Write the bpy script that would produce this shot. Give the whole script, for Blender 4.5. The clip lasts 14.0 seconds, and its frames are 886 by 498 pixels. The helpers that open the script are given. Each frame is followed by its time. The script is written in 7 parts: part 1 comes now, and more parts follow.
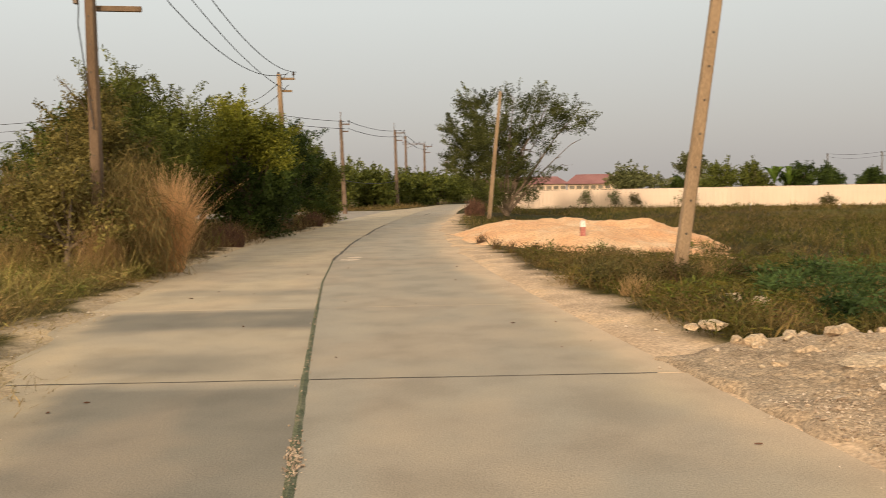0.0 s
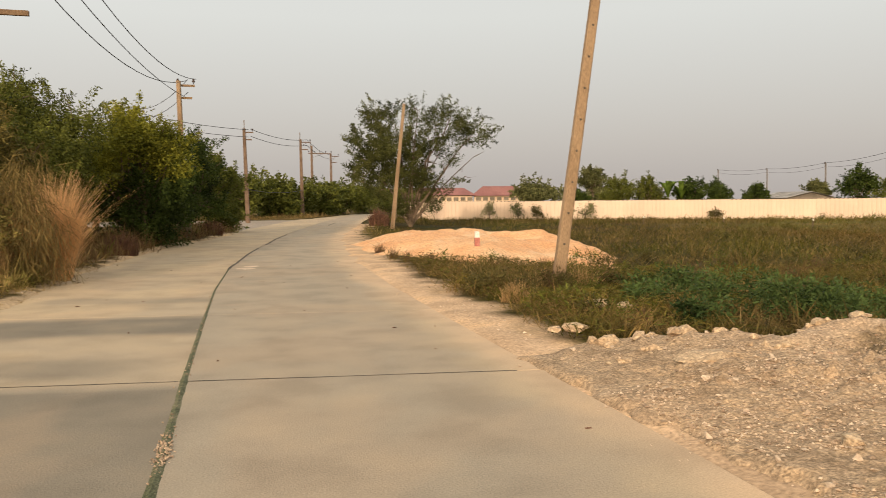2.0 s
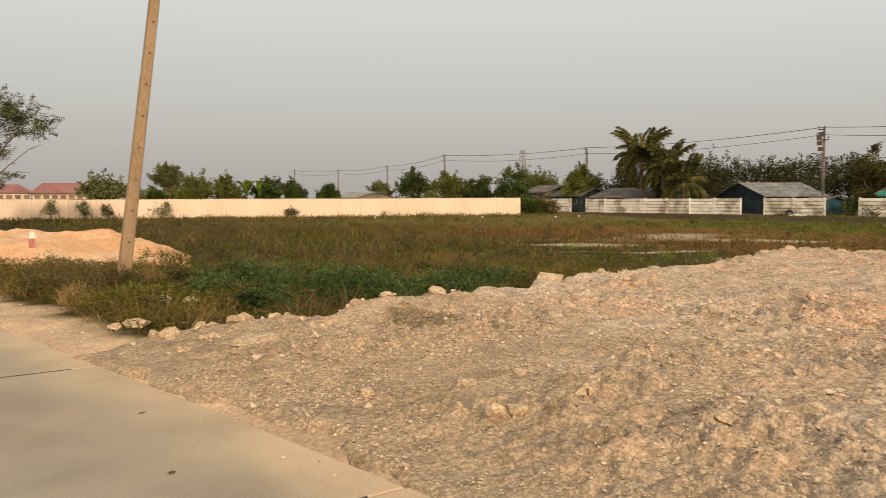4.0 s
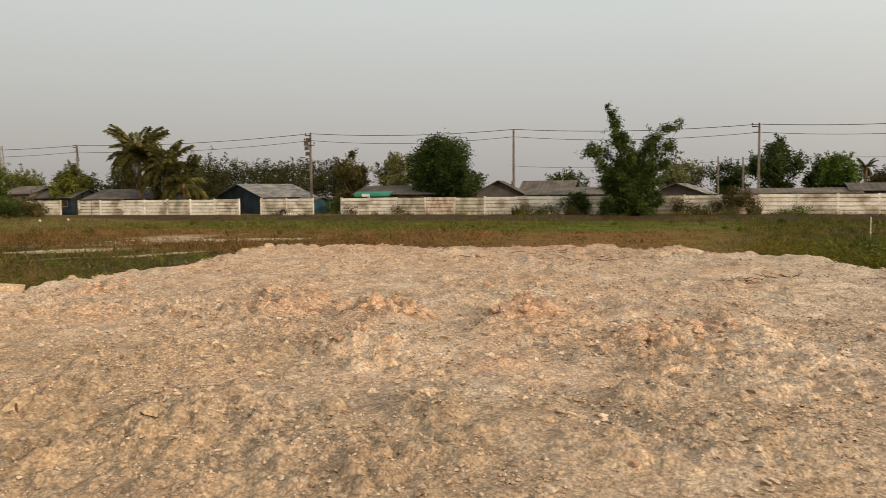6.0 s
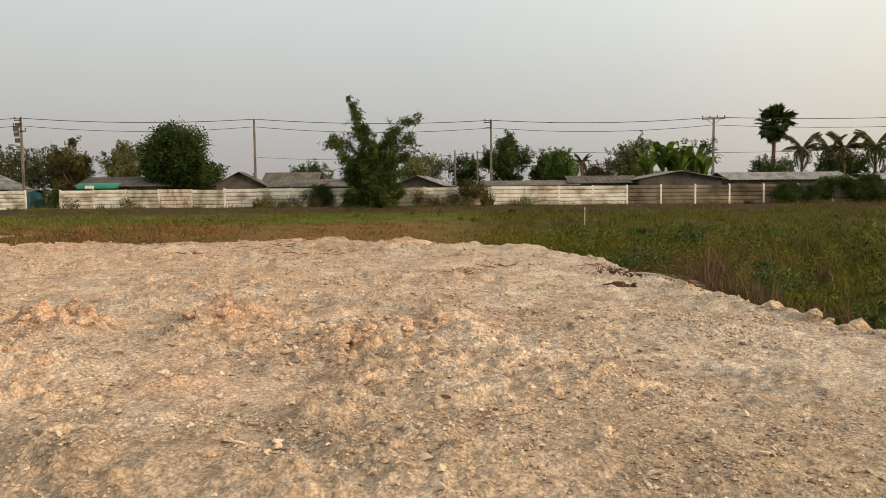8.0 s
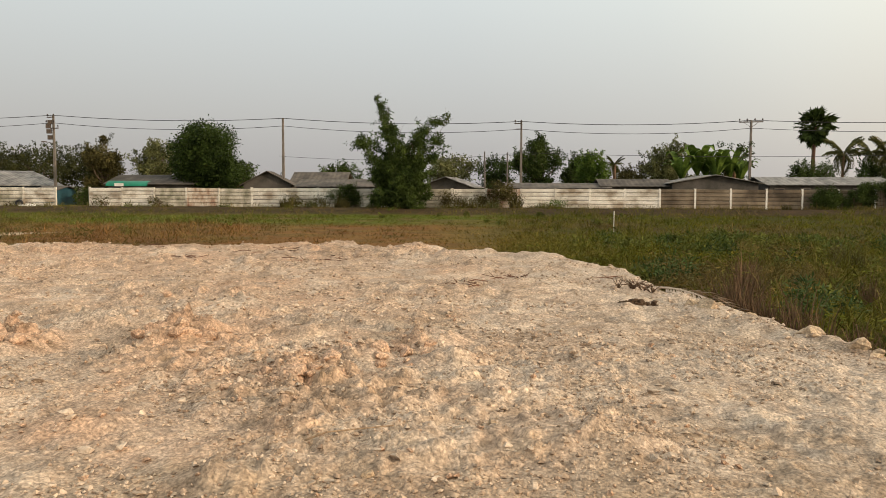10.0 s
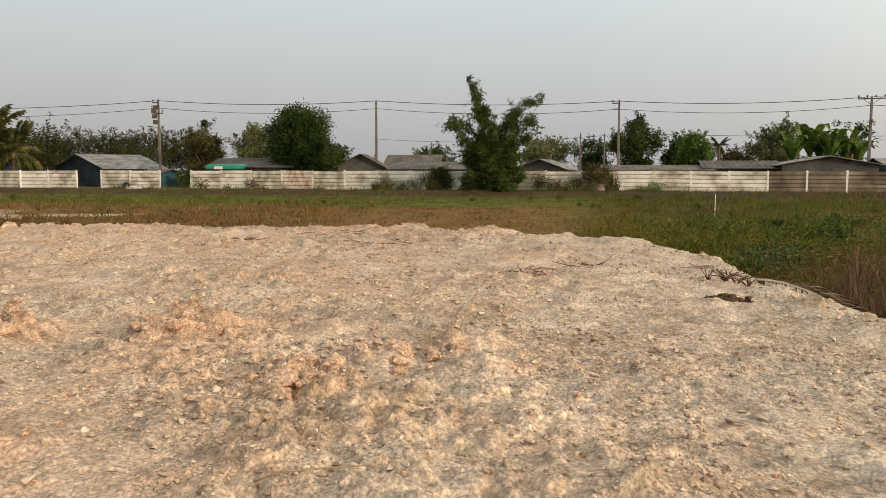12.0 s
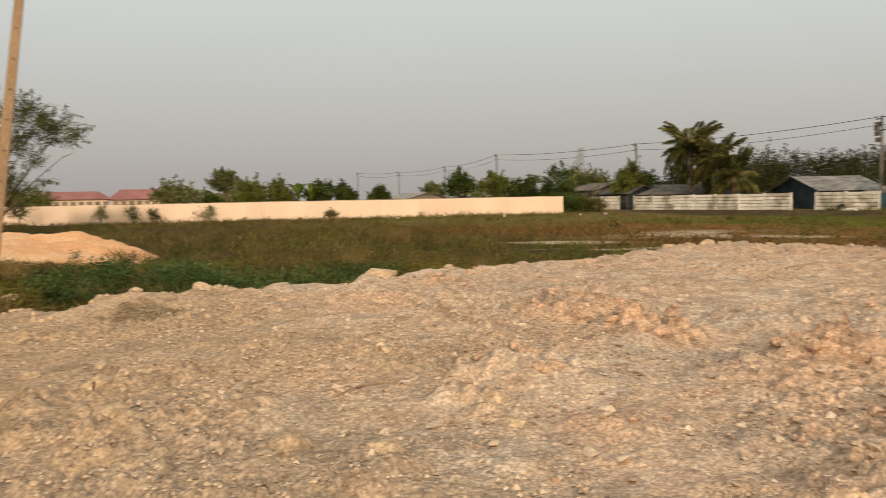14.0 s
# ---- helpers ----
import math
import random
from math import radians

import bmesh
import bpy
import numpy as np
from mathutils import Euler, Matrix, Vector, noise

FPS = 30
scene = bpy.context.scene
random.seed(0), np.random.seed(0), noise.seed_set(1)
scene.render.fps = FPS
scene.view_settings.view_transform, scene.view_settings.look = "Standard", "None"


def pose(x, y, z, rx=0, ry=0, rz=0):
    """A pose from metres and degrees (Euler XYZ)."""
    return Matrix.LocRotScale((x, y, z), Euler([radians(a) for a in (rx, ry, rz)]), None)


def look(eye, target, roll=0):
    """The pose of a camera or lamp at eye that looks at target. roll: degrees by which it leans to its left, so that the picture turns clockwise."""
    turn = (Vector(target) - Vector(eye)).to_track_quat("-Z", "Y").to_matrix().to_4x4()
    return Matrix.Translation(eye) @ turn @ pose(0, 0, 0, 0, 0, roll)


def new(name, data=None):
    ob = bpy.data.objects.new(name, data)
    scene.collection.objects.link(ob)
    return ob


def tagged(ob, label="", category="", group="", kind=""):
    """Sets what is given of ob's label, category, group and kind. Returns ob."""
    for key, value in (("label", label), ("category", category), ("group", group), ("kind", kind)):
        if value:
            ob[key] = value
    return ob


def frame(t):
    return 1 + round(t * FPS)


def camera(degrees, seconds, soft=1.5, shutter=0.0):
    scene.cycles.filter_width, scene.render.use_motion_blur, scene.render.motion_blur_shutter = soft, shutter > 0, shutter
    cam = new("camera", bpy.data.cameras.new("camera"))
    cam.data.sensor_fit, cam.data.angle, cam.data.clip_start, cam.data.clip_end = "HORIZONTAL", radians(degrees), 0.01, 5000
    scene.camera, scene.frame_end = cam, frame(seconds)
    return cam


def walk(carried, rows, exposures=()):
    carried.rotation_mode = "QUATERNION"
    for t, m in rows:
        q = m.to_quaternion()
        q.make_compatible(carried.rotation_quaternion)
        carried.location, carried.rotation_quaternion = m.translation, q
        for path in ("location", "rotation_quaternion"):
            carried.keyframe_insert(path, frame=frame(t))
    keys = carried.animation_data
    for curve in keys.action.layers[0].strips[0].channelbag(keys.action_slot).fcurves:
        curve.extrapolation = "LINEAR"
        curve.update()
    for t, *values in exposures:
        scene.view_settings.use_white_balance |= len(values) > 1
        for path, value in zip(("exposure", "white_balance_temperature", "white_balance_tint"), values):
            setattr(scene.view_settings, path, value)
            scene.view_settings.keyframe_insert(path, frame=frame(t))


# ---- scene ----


def gaze(x, y, z, yaw, pitch, roll):
    """A camera pose: yaw to the left from +y, pitch up, roll to its left."""
    return pose(x, y, z, 0, 0, yaw) @ pose(0, 0, 0, 90 + pitch) @ pose(0, 0, 0, 0, 0, roll)


cam = camera(58.2, 14.0, soft=0.7, shutter=0.15)
walk(cam, [
    (0.0, gaze(-0.000, -0.000, 1.619, 0.00, -4.07, -1.15)),
    (0.5, gaze(0.182, -0.053, 1.596, 9.25, -4.56, -1.28)),
    (1.0, gaze(0.251, -0.120, 1.601, 8.91, -3.39, -1.25)),
    (1.5, gaze(0.259, -0.310, 1.602, 1.77, -3.11, -1.05)),
    (2.0, gaze(0.301, -0.525, 1.623, -6.59, -3.41, -0.50)),
    (2.2, gaze(0.314, -0.584, 1.634, -9.50, -3.32, -0.04)),
    (4.3, gaze(0.342, -1.237, 1.594, -41.35, -3.59, -0.55)),
    (4.5, gaze(0.359, -1.281, 1.604, -45.09, -3.46, -0.72)),
    (5.0, gaze(0.408, -1.421, 1.614, -54.25, -3.36, -0.56)),
    (5.5, gaze(0.449, -1.581, 1.616, -62.72, -3.47, -0.45)),
    (6.0, gaze(0.431, -1.729, 1.608, -70.51, -3.83, -0.55)),
    (6.5, gaze(0.540, -1.830, 1.595, -77.58, -4.29, -0.64)),
    (7.0, gaze(0.756, -1.855, 1.583, -83.38, -4.55, -0.68)),
    (7.5, gaze(0.990, -1.882, 1.588, -87.38, -4.56, -0.57)),
    (7.7, gaze(1.094, -1.945, 1.578, -88.42, -4.55, -0.53)),
    (9.8, gaze(2.169, -2.365, 1.617, -86.81, -4.42, 0.13)),
    (10.0, gaze(2.302, -2.418, 1.609, -86.11, -4.46, 0.16)),
    (10.5, gaze(2.670, -2.485, 1.605, -84.31, -4.78, 0.19)),
    (11.0, gaze(2.975, -2.596, 1.569, -82.62, -5.22, 0.19)),
    (11.5, gaze(3.235, -2.733, 1.512, -81.15, -5.49, 0.05)),
    (12.0, gaze(3.467, -2.767, 1.528, -79.10, -5.66, 0.06)),
    (12.5, gaze(3.686, -2.760, 1.492, -76.88, -5.62, -0.17)),
    (13.0, gaze(3.738, -2.783, 1.515, -68.15, -5.29, -0.36)),
    (13.5, gaze(3.776, -2.997, 1.487, -50.31, -4.15, -0.65)),
    (14.0, gaze(3.750, -3.184, 1.457, -30.47, -3.54, -1.13)),
], exposures=((0.0, 0.08, 6600, 10), (0.5, 0.20, 6450, 9.5), (1.0, 0.18, 6500, 10), (1.5, 0.12, 6800, 14), (2.0, 0.12, 6750, 12), (4.3, -0.05, 6650, 10.5), (5.0, -0.14, 6600, 10.5), (6.0, -0.11, 6550, 10.5), (6.5, -0.04, 6450, 10), (7.0, -0.02, 6350, 9.5), (7.7, -0.03, 6450, 10), (9.8, 0.0, 6400, 9.5), (12.0, 0.01, 6200, 9), (13.0, 0.0, 6250, 9.5), (13.5, -0.06, 6500, 10.5), (14.0, -0.09, 6600, 10.5)))

# ---- light ----
SUN_BEARING, SUN_HEIGHT = 202.0, 15.0
sb, sh = radians(SUN_BEARING), radians(SUN_HEIGHT)
SUN_WAY = Vector((math.sin(sb) * math.cos(sh), math.cos(sb) * math.cos(sh), math.sin(sh)))
sun_data = bpy.data.lights.new("sun", "SUN")
sun_data.energy, sun_data.angle, sun_data.color = 2.75, radians(2.5), (1.0, 0.77, 0.55)
sun = new("sun", sun_data)
sun.matrix_world = look(SUN_WAY * 100, (0, 0, 0))

world = bpy.data.worlds.new("world")
scene.world = world
world.use_nodes = True
wn, wl = world.node_tree.nodes, world.node_tree.links
wn.clear()
w_out, w_bg = wn.new("ShaderNodeOutputWorld"), wn.new("ShaderNodeBackground")
sky = wn.new("ShaderNodeTexSky")
sky.sky_type, sky.sun_disc = "NISHITA", False
sky.sun_elevation, sky.sun_rotation, sky.dust_density, sky.air_density = sh, sb, 6.0, 1.0
sky_gain = wn.new("ShaderNodeVectorMath")
sky_gain.operation = "SCALE"
sky_gain.inputs[3].default_value = 0.09
w_co, w_sep = wn.new("ShaderNodeTexCoord"), wn.new("ShaderNodeSeparateXYZ")
haze = wn.new("ShaderNodeValToRGB")
haze.color_ramp.elements[0].position, haze.color_ramp.elements[0].color = 0.0, (0.53, 0.50, 0.49, 1)
haze.color_ramp.elements[1].position, haze.color_ramp.elements[1].color = 1.0, (0.96, 0.94, 0.89, 1)
for at, col in ((0.07, (0.63, 0.612, 0.59, 1)), (0.22, (0.80, 0.83, 0.81, 1)), (0.5, (0.86, 0.91, 0.925, 1))):
    e = haze.color_ramp.elements.new(at)
    e.color = col
toward = wn.new("ShaderNodeVectorMath")
toward.operation = "DOT_PRODUCT"
toward.inputs[1].default_value = SUN_WAY
glow = wn.new("ShaderNodeValToRGB")
glow.color_ramp.elements[0].position, glow.color_ramp.elements[0].color = 0.32, (1.0, 1.0, 0.99, 1)
glow.color_ramp.elements[1].position, glow.color_ramp.elements[1].color = 1.0, (2.1, 1.6, 1.1, 1)
for at, col in ((0.05, (0.93, 0.92, 0.90, 1)), (0.43, (1.11, 1.10, 1.06, 1)), (0.5, (1.26, 1.22, 1.13, 1)), (0.58, (1.37, 1.29, 1.14, 1)), (0.70, (1.40, 1.28, 1.06, 1)), (0.84, (1.6, 1.36, 1.02, 1))):
    e = glow.color_ramp.elements.new(at)
    e.color = col
warm = wn.new("ShaderNodeMix")
warm.data_type, warm.blend_type = "RGBA", "MULTIPLY"
warm.inputs[0].default_value = 1.0
both = wn.new("ShaderNodeMix")
both.data_type = "RGBA"
both.inputs[0].default_value = 0.82
wl.new(w_co.outputs["Generated"], w_sep.inputs[0])
wl.new(w_sep.outputs["Z"], haze.inputs[0])
wl.new(w_co.outputs["Generated"], toward.inputs[0])
half = wn.new("ShaderNodeMath")
half.operation = "MULTIPLY_ADD"
half.inputs[1].default_value = half.inputs[2].default_value = 0.5
wl.new(toward.outputs["Value"], half.inputs[0])
wl.new(half.outputs[0], glow.inputs[0])
wl.new(haze.outputs[0], warm.inputs[6])
wl.new(glow.outputs[0], warm.inputs[7])
wl.new(sky.outputs[0], sky_gain.inputs[0])
wl.new(sky_gain.outputs[0], both.inputs[6])
wl.new(warm.outputs[2], both.inputs[7])
wl.new(both.outputs[2], w_bg.inputs[0])
wl.new(w_bg.outputs[0], w_out.inputs[0])
w_bg.inputs[1].default_value = 1.0

# ---- materials ----


def surf(name, colours, scale=3.0, rough=0.9, bump=0.3, bump_scale=30.0, fine=None, rnd="", rnd_amount=0.25, metal=0.0, through_light=0.0, attribute="", stretch=(1, 1, 1), gloss=0.3, crumb=0.0):
    """Two or three colours mixed by noise in world space, a finer grain, relief, and a variation by object or by island."""
    m = bpy.data.materials.new(name)
    m.use_nodes = True
    n, l = m.node_tree.nodes, m.node_tree.links
    bsdf = n["Principled BSDF"]
    geo = n.new("ShaderNodeNewGeometry")
    scaled = n.new("ShaderNodeVectorMath")
    scaled.operation = "MULTIPLY"
    scaled.inputs[1].default_value = stretch
    l.new(geo.outputs["Position"], scaled.inputs[0])
    big, small = n.new("ShaderNodeTexNoise"), n.new("ShaderNodeTexNoise")
    big.inputs["Scale"].default_value, big.inputs["Detail"].default_value = scale, 6
    small.inputs["Scale"].default_value, small.inputs["Detail"].default_value = bump_scale, 5
    l.new(scaled.outputs[0], big.inputs["Vector"])
    l.new(scaled.outputs[0], small.inputs["Vector"])
    ramp = n.new("ShaderNodeValToRGB")
    ramp.color_ramp.elements[0].position, ramp.color_ramp.elements[1].position = 0.34, 0.66
    ramp.color_ramp.elements[0].color = (*colours[0], 1)
    ramp.color_ramp.elements[1].color = (*colours[-1], 1)
    if len(colours) > 2:
        e = ramp.color_ramp.elements.new(0.5)
        e.color = (*colours[1], 1)
    l.new(big.outputs["Fac"], ramp.inputs[0])
    out = ramp.outputs[0]
    if attribute:
        attr = n.new("ShaderNodeAttribute")
        attr.attribute_name = attribute
        mul = n.new("ShaderNodeMix")
        mul.data_type, mul.blend_type = "RGBA", "MULTIPLY"
        mul.inputs[0].default_value = 1.0
        l.new(attr.outputs["Color"], mul.inputs[6])
        l.new(out, mul.inputs[7])
        out = mul.outputs[2]
    grain = n.new("ShaderNodeMapRange")
    lo, hi = fine or (0.75, 1.25)
    grain.inputs["From Min"].default_value, grain.inputs["From Max"].default_value = 0.3, 0.7
    grain.inputs["To Min"].default_value, grain.inputs["To Max"].default_value = lo, hi
    l.new(small.outputs["Fac"], grain.inputs["Value"])
    shade = n.new("ShaderNodeVectorMath")
    shade.operation = "SCALE"
    l.new(out, shade.inputs[0])
    l.new(grain.outputs[0], shade.inputs[3])
    out = shade.outputs[0]
    if rnd:
        src = n.new("ShaderNodeObjectInfo").outputs["Random"] if rnd == "object" else geo.outputs["Random Per Island"]
        vary = n.new("ShaderNodeMapRange")
        vary.inputs["To Min"].default_value, vary.inputs["To Max"].default_value = 1 - rnd_amount, 1 + rnd_amount
        l.new(src, vary.inputs["Value"])
        again = n.new("ShaderNodeVectorMath")
        again.operation = "SCALE"
        l.new(out, again.inputs[0])
        l.new(vary.outputs[0], again.inputs[3])
        out = again.outputs[0]
    lumps = None
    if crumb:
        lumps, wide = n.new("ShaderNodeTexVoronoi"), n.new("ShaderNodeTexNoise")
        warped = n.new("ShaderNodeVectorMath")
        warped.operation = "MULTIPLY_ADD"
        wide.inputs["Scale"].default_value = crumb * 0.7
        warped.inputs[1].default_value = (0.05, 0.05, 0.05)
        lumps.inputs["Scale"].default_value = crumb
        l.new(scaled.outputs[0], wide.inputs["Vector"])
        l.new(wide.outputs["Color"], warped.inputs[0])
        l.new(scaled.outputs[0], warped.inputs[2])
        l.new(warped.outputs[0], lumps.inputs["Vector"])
        # Gaps between crumb cells get a darker colour, a painted crevice shade.
        gap_shade = n.new("ShaderNodeMapRange")
        gap_shade.inputs["From Min"].default_value, gap_shade.inputs["From Max"].default_value = 0.30, 0.75
        gap_shade.inputs["To Min"].default_value, gap_shade.inputs["To Max"].default_value = 1.05, 0.72
        l.new(lumps.outputs["Distance"], gap_shade.inputs["Value"])
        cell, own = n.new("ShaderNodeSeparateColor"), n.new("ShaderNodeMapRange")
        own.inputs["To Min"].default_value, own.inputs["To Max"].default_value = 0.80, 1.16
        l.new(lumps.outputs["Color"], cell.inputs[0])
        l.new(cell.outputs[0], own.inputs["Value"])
        for factor in (gap_shade, own):
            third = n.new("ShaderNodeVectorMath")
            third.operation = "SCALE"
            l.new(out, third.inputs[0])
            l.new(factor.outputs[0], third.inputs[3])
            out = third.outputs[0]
    l.new(out, bsdf.inputs["Base Color"])
    bsdf.inputs["Roughness"].default_value, bsdf.inputs["Metallic"].default_value = rough, metal
    bsdf.inputs["Specular IOR Level"].default_value = gloss
    if bump:
        relief = n.new("ShaderNodeBump")
        relief.inputs["Strength"].default_value, relief.inputs["Distance"].default_value = bump, 0.02
        l.new(small.outputs["Fac"], relief.inputs["Height"])
        if lumps:
            rounded = n.new("ShaderNodeBump")
            rounded.invert = True
            rounded.inputs["Strength"].default_value, rounded.inputs["Distance"].default_value = 0.35, 0.4 / crumb
            l.new(lumps.outputs["Distance"], rounded.inputs["Height"])
            l.new(rounded.outputs[0], relief.inputs["Normal"])
        l.new(relief.outputs[0], bsdf.inputs["Normal"])
    if through_light:
        leaf = n.new("ShaderNodeBsdfTranslucent")
        mixed = n.new("ShaderNodeMixShader")
        mixed.inputs[0].default_value = through_light
        l.new(out, leaf.inputs["Color"])
        l.new(bsdf.outputs[0], mixed.inputs[1])
        l.new(leaf.outputs[0], mixed.inputs[2])
        l.new(mixed.outputs[0], n["Material Output"].inputs["Surface"])
    return m


def foliage_mat(name, dark, light, amount=0.36):
    dark, light = tuple(0.72 * c for c in dark), tuple(1.25 * c for c in light)
    return surf(name, (dark, light), scale=0.9, rough=0.6, bump=0, bump_scale=6, rnd="island", rnd_amount=amount, through_light=0.2, gloss=0.08)


M_GROUND = surf("field soil", ((0.8, 0.8, 0.8), (1.0, 1.0, 1.0), (1.2, 1.15, 1.05)), scale=0.9, bump=0.6, bump_scale=26, attribute="tint", fine=(0.7, 1.28), gloss=0.04)
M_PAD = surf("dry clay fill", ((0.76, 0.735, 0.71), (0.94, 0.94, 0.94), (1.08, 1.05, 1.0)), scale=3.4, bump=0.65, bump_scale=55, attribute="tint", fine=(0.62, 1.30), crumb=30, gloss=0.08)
M_SAND = surf("orange sand", ((0.60, 0.32, 0.16), (0.66, 0.385, 0.205), (0.68, 0.46, 0.28)), scale=0.8, bump=0.8, bump_scale=14, fine=(0.75, 1.2))
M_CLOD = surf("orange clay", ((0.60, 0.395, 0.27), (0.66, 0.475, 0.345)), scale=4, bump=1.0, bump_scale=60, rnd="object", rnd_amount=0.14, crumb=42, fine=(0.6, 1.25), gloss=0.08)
M_CREAM = surf("cream clay", ((0.46, 0.36, 0.27), (0.57, 0.465, 0.365)), scale=5, bump=0.8, bump_scale=40, rnd="island", rnd_amount=0.25)
M_CRUMB = surf("brown clay crumbs", ((0.27, 0.195, 0.14), (0.42, 0.325, 0.24)), scale=5, bump=0, rnd="island", rnd_amount=0.3)
M_DARKSOIL = surf("dark damp soil", ((0.055, 0.033, 0.020), (0.10, 0.062, 0.036)), scale=8, bump=1.0, bump_scale=50)
M_CONCRETE = surf("road concrete", ((0.86, 0.86, 0.86), (1.0, 1.0, 1.0), (1.09, 1.07, 1.04)), scale=1.3, rough=0.8, bump=0.25, bump_scale=70, rnd="object", rnd_amount=0.03, fine=(0.86, 1.13), attribute="tint", gloss=0.14)
M_JOINT = surf("mossy joint filling", ((0.07, 0.085, 0.045), (0.15, 0.145, 0.09)), scale=4, bump=1.0, bump_scale=60, fine=(0.5, 1.6))
M_TAR = surf("dark crack filling", ((0.06, 0.05, 0.04), (0.12, 0.1, 0.08)), scale=6, bump=0.5)
M_POLE = surf("weathered tan concrete", ((0.22, 0.150, 0.092), (0.32, 0.228, 0.145)), scale=2.2, rough=0.85, bump=0.35, bump_scale=60, stretch=(1, 1, 0.25))
M_FARPOLE = surf("dark brown weathered pole", ((0.125, 0.085, 0.06), (0.19, 0.135, 0.10)), scale=2, bump=0.2)
M_GREYPOLE = surf("grey concrete pole", ((0.13, 0.115, 0.10), (0.20, 0.175, 0.15)), scale=2, bump=0.2)
M_IRON = surf("rusty galvanised steel", ((0.10, 0.075, 0.06), (0.17, 0.13, 0.10)), scale=12, rough=0.6, metal=0.4, bump=0.2)
M_PORCELAIN = surf("brown insulator porcelain", ((0.04, 0.03, 0.028), (0.07, 0.05, 0.045)), scale=20, rough=0.3, bump=0)
M_CABLE = surf("black cable sheath", ((0.025, 0.025, 0.027), (0.04, 0.04, 0.042)), scale=5, rough=0.6, bump=0)
M_WHITEWALL = surf("worn white painted concrete", ((0.36, 0.30, 0.23), (0.72, 0.68, 0.61), (0.84, 0.81, 0.75)), scale=0.8, rough=0.85, bump=0.35, bump_scale=14, rnd="object", rnd_amount=0.14, stretch=(1, 0.9, 1.3), fine=(0.75, 1.12))
M_RUSTWALL = surf("rust stained white concrete", ((0.24, 0.10, 0.06), (0.52, 0.40, 0.31), (0.74, 0.68, 0.60)), scale=1.2, rough=0.85, bump=0.35, bump_scale=14, rnd="object", rnd_amount=0.12, stretch=(1, 1.6, 0.7), fine=(0.75, 1.12))
M_MOSSWALL = surf("grey mouldy white concrete", ((0.25, 0.24, 0.17), (0.50, 0.46, 0.38), (0.72, 0.68, 0.60)), scale=0.9, rough=0.85, bump=0.35, bump_scale=14, rnd="object", rnd_amount=0.12, stretch=(1, 1.2, 1.0), fine=(0.75, 1.12))
M_RAWWALL = surf("stained bare concrete", ((0.075, 0.058, 0.042), (0.19, 0.15, 0.108), (0.29, 0.24, 0.18)), scale=0.5, rough=0.9, bump=0.35, bump_scale=18, rnd="object", rnd_amount=0.16, fine=(0.75, 1.15))
M_SHEET = surf("cream coated steel sheet", ((0.66, 0.525, 0.42), (0.72, 0.58, 0.465)), scale=0.35, rough=0.5, bump=0.08, rnd="object", rnd_amount=0.05, fine=(0.93, 1.05))
M_ZINC = surf("weathered zinc roofing", ((0.09, 0.086, 0.082), (0.19, 0.182, 0.17), (0.30, 0.288, 0.268)), scale=0.7, rough=0.55, bump=0.15, rnd="object", rnd_amount=0.15, stretch=(1, 2.5, 1))
M_DARKROOF = surf("dark fibre cement roofing", ((0.06, 0.055, 0.05), (0.13, 0.115, 0.10)), scale=0.9, bump=0.2, rnd="object", rnd_amount=0.2)
M_HOUSE = surf("stained render", ((0.13, 0.115, 0.095), (0.23, 0.20, 0.165)), scale=0.8, bump=0.1, rnd="object", rnd_amount=0.2)
# House render with its colour lowered to paint in shade below the roofs.
M_SHADYHOUSE = surf("grey render with roof shade painted in", ((0.05, 0.047, 0.042), (0.11, 0.10, 0.09)), scale=0.8, bump=0.1)
# Stained pole concrete, its colour darkened to stand for the shaded side.
M_POLE_SHADED = surf("stained pole concrete with painted shade", ((0.115, 0.075, 0.048), (0.20, 0.135, 0.085)), scale=2.6, rough=0.85, bump=0.35, bump_scale=60, stretch=(1, 1, 0.2))
M_DARKWALL = surf("dark blue sheet wall", ((0.012, 0.02, 0.03), (0.03, 0.045, 0.06)), scale=1.2, rough=0.6, bump=0.1)
M_BLUE = surf("teal blue sheet", ((0.02, 0.065, 0.095), (0.035, 0.10, 0.13)), scale=1, rough=0.5, bump=0.1)
M_GREEN = surf("green awning sheet", ((0.01, 0.16, 0.10), (0.02, 0.22, 0.14)), scale=1, rough=0.5, bump=0.05)
M_WHITE = surf("white paint", ((0.66, 0.64, 0.6), (0.78, 0.76, 0.72)), scale=6, rough=0.6, bump=0.1)
M_RED = surf("faded red paint", ((0.36, 0.13, 0.11), (0.44, 0.19, 0.16)), scale=8, rough=0.6, bump=0.1)
M_REDROOF = surf("red clay roof", ((0.20, 0.085, 0.082), (0.27, 0.125, 0.118)), scale=0.3, rough=0.7, bump=0.1)
M_SCHOOL = surf("cream school wall", ((0.62, 0.47, 0.34), (0.70, 0.56, 0.42)), scale=0.2, bump=0)
M_GLASSDARK = surf("dark window glass", ((0.03, 0.03, 0.035), (0.06, 0.06, 0.065)), scale=1, rough=0.15, bump=0)
M_BARK = surf("grey brown bark", ((0.09, 0.065, 0.045), (0.17, 0.125, 0.085)), scale=5, bump=0.8, bump_scale=25)
M_PALMBARK = surf("palm trunk bark", ((0.20, 0.12, 0.075), (0.30, 0.19, 0.12)), scale=4, bump=0.6, stretch=(1, 1, 4))
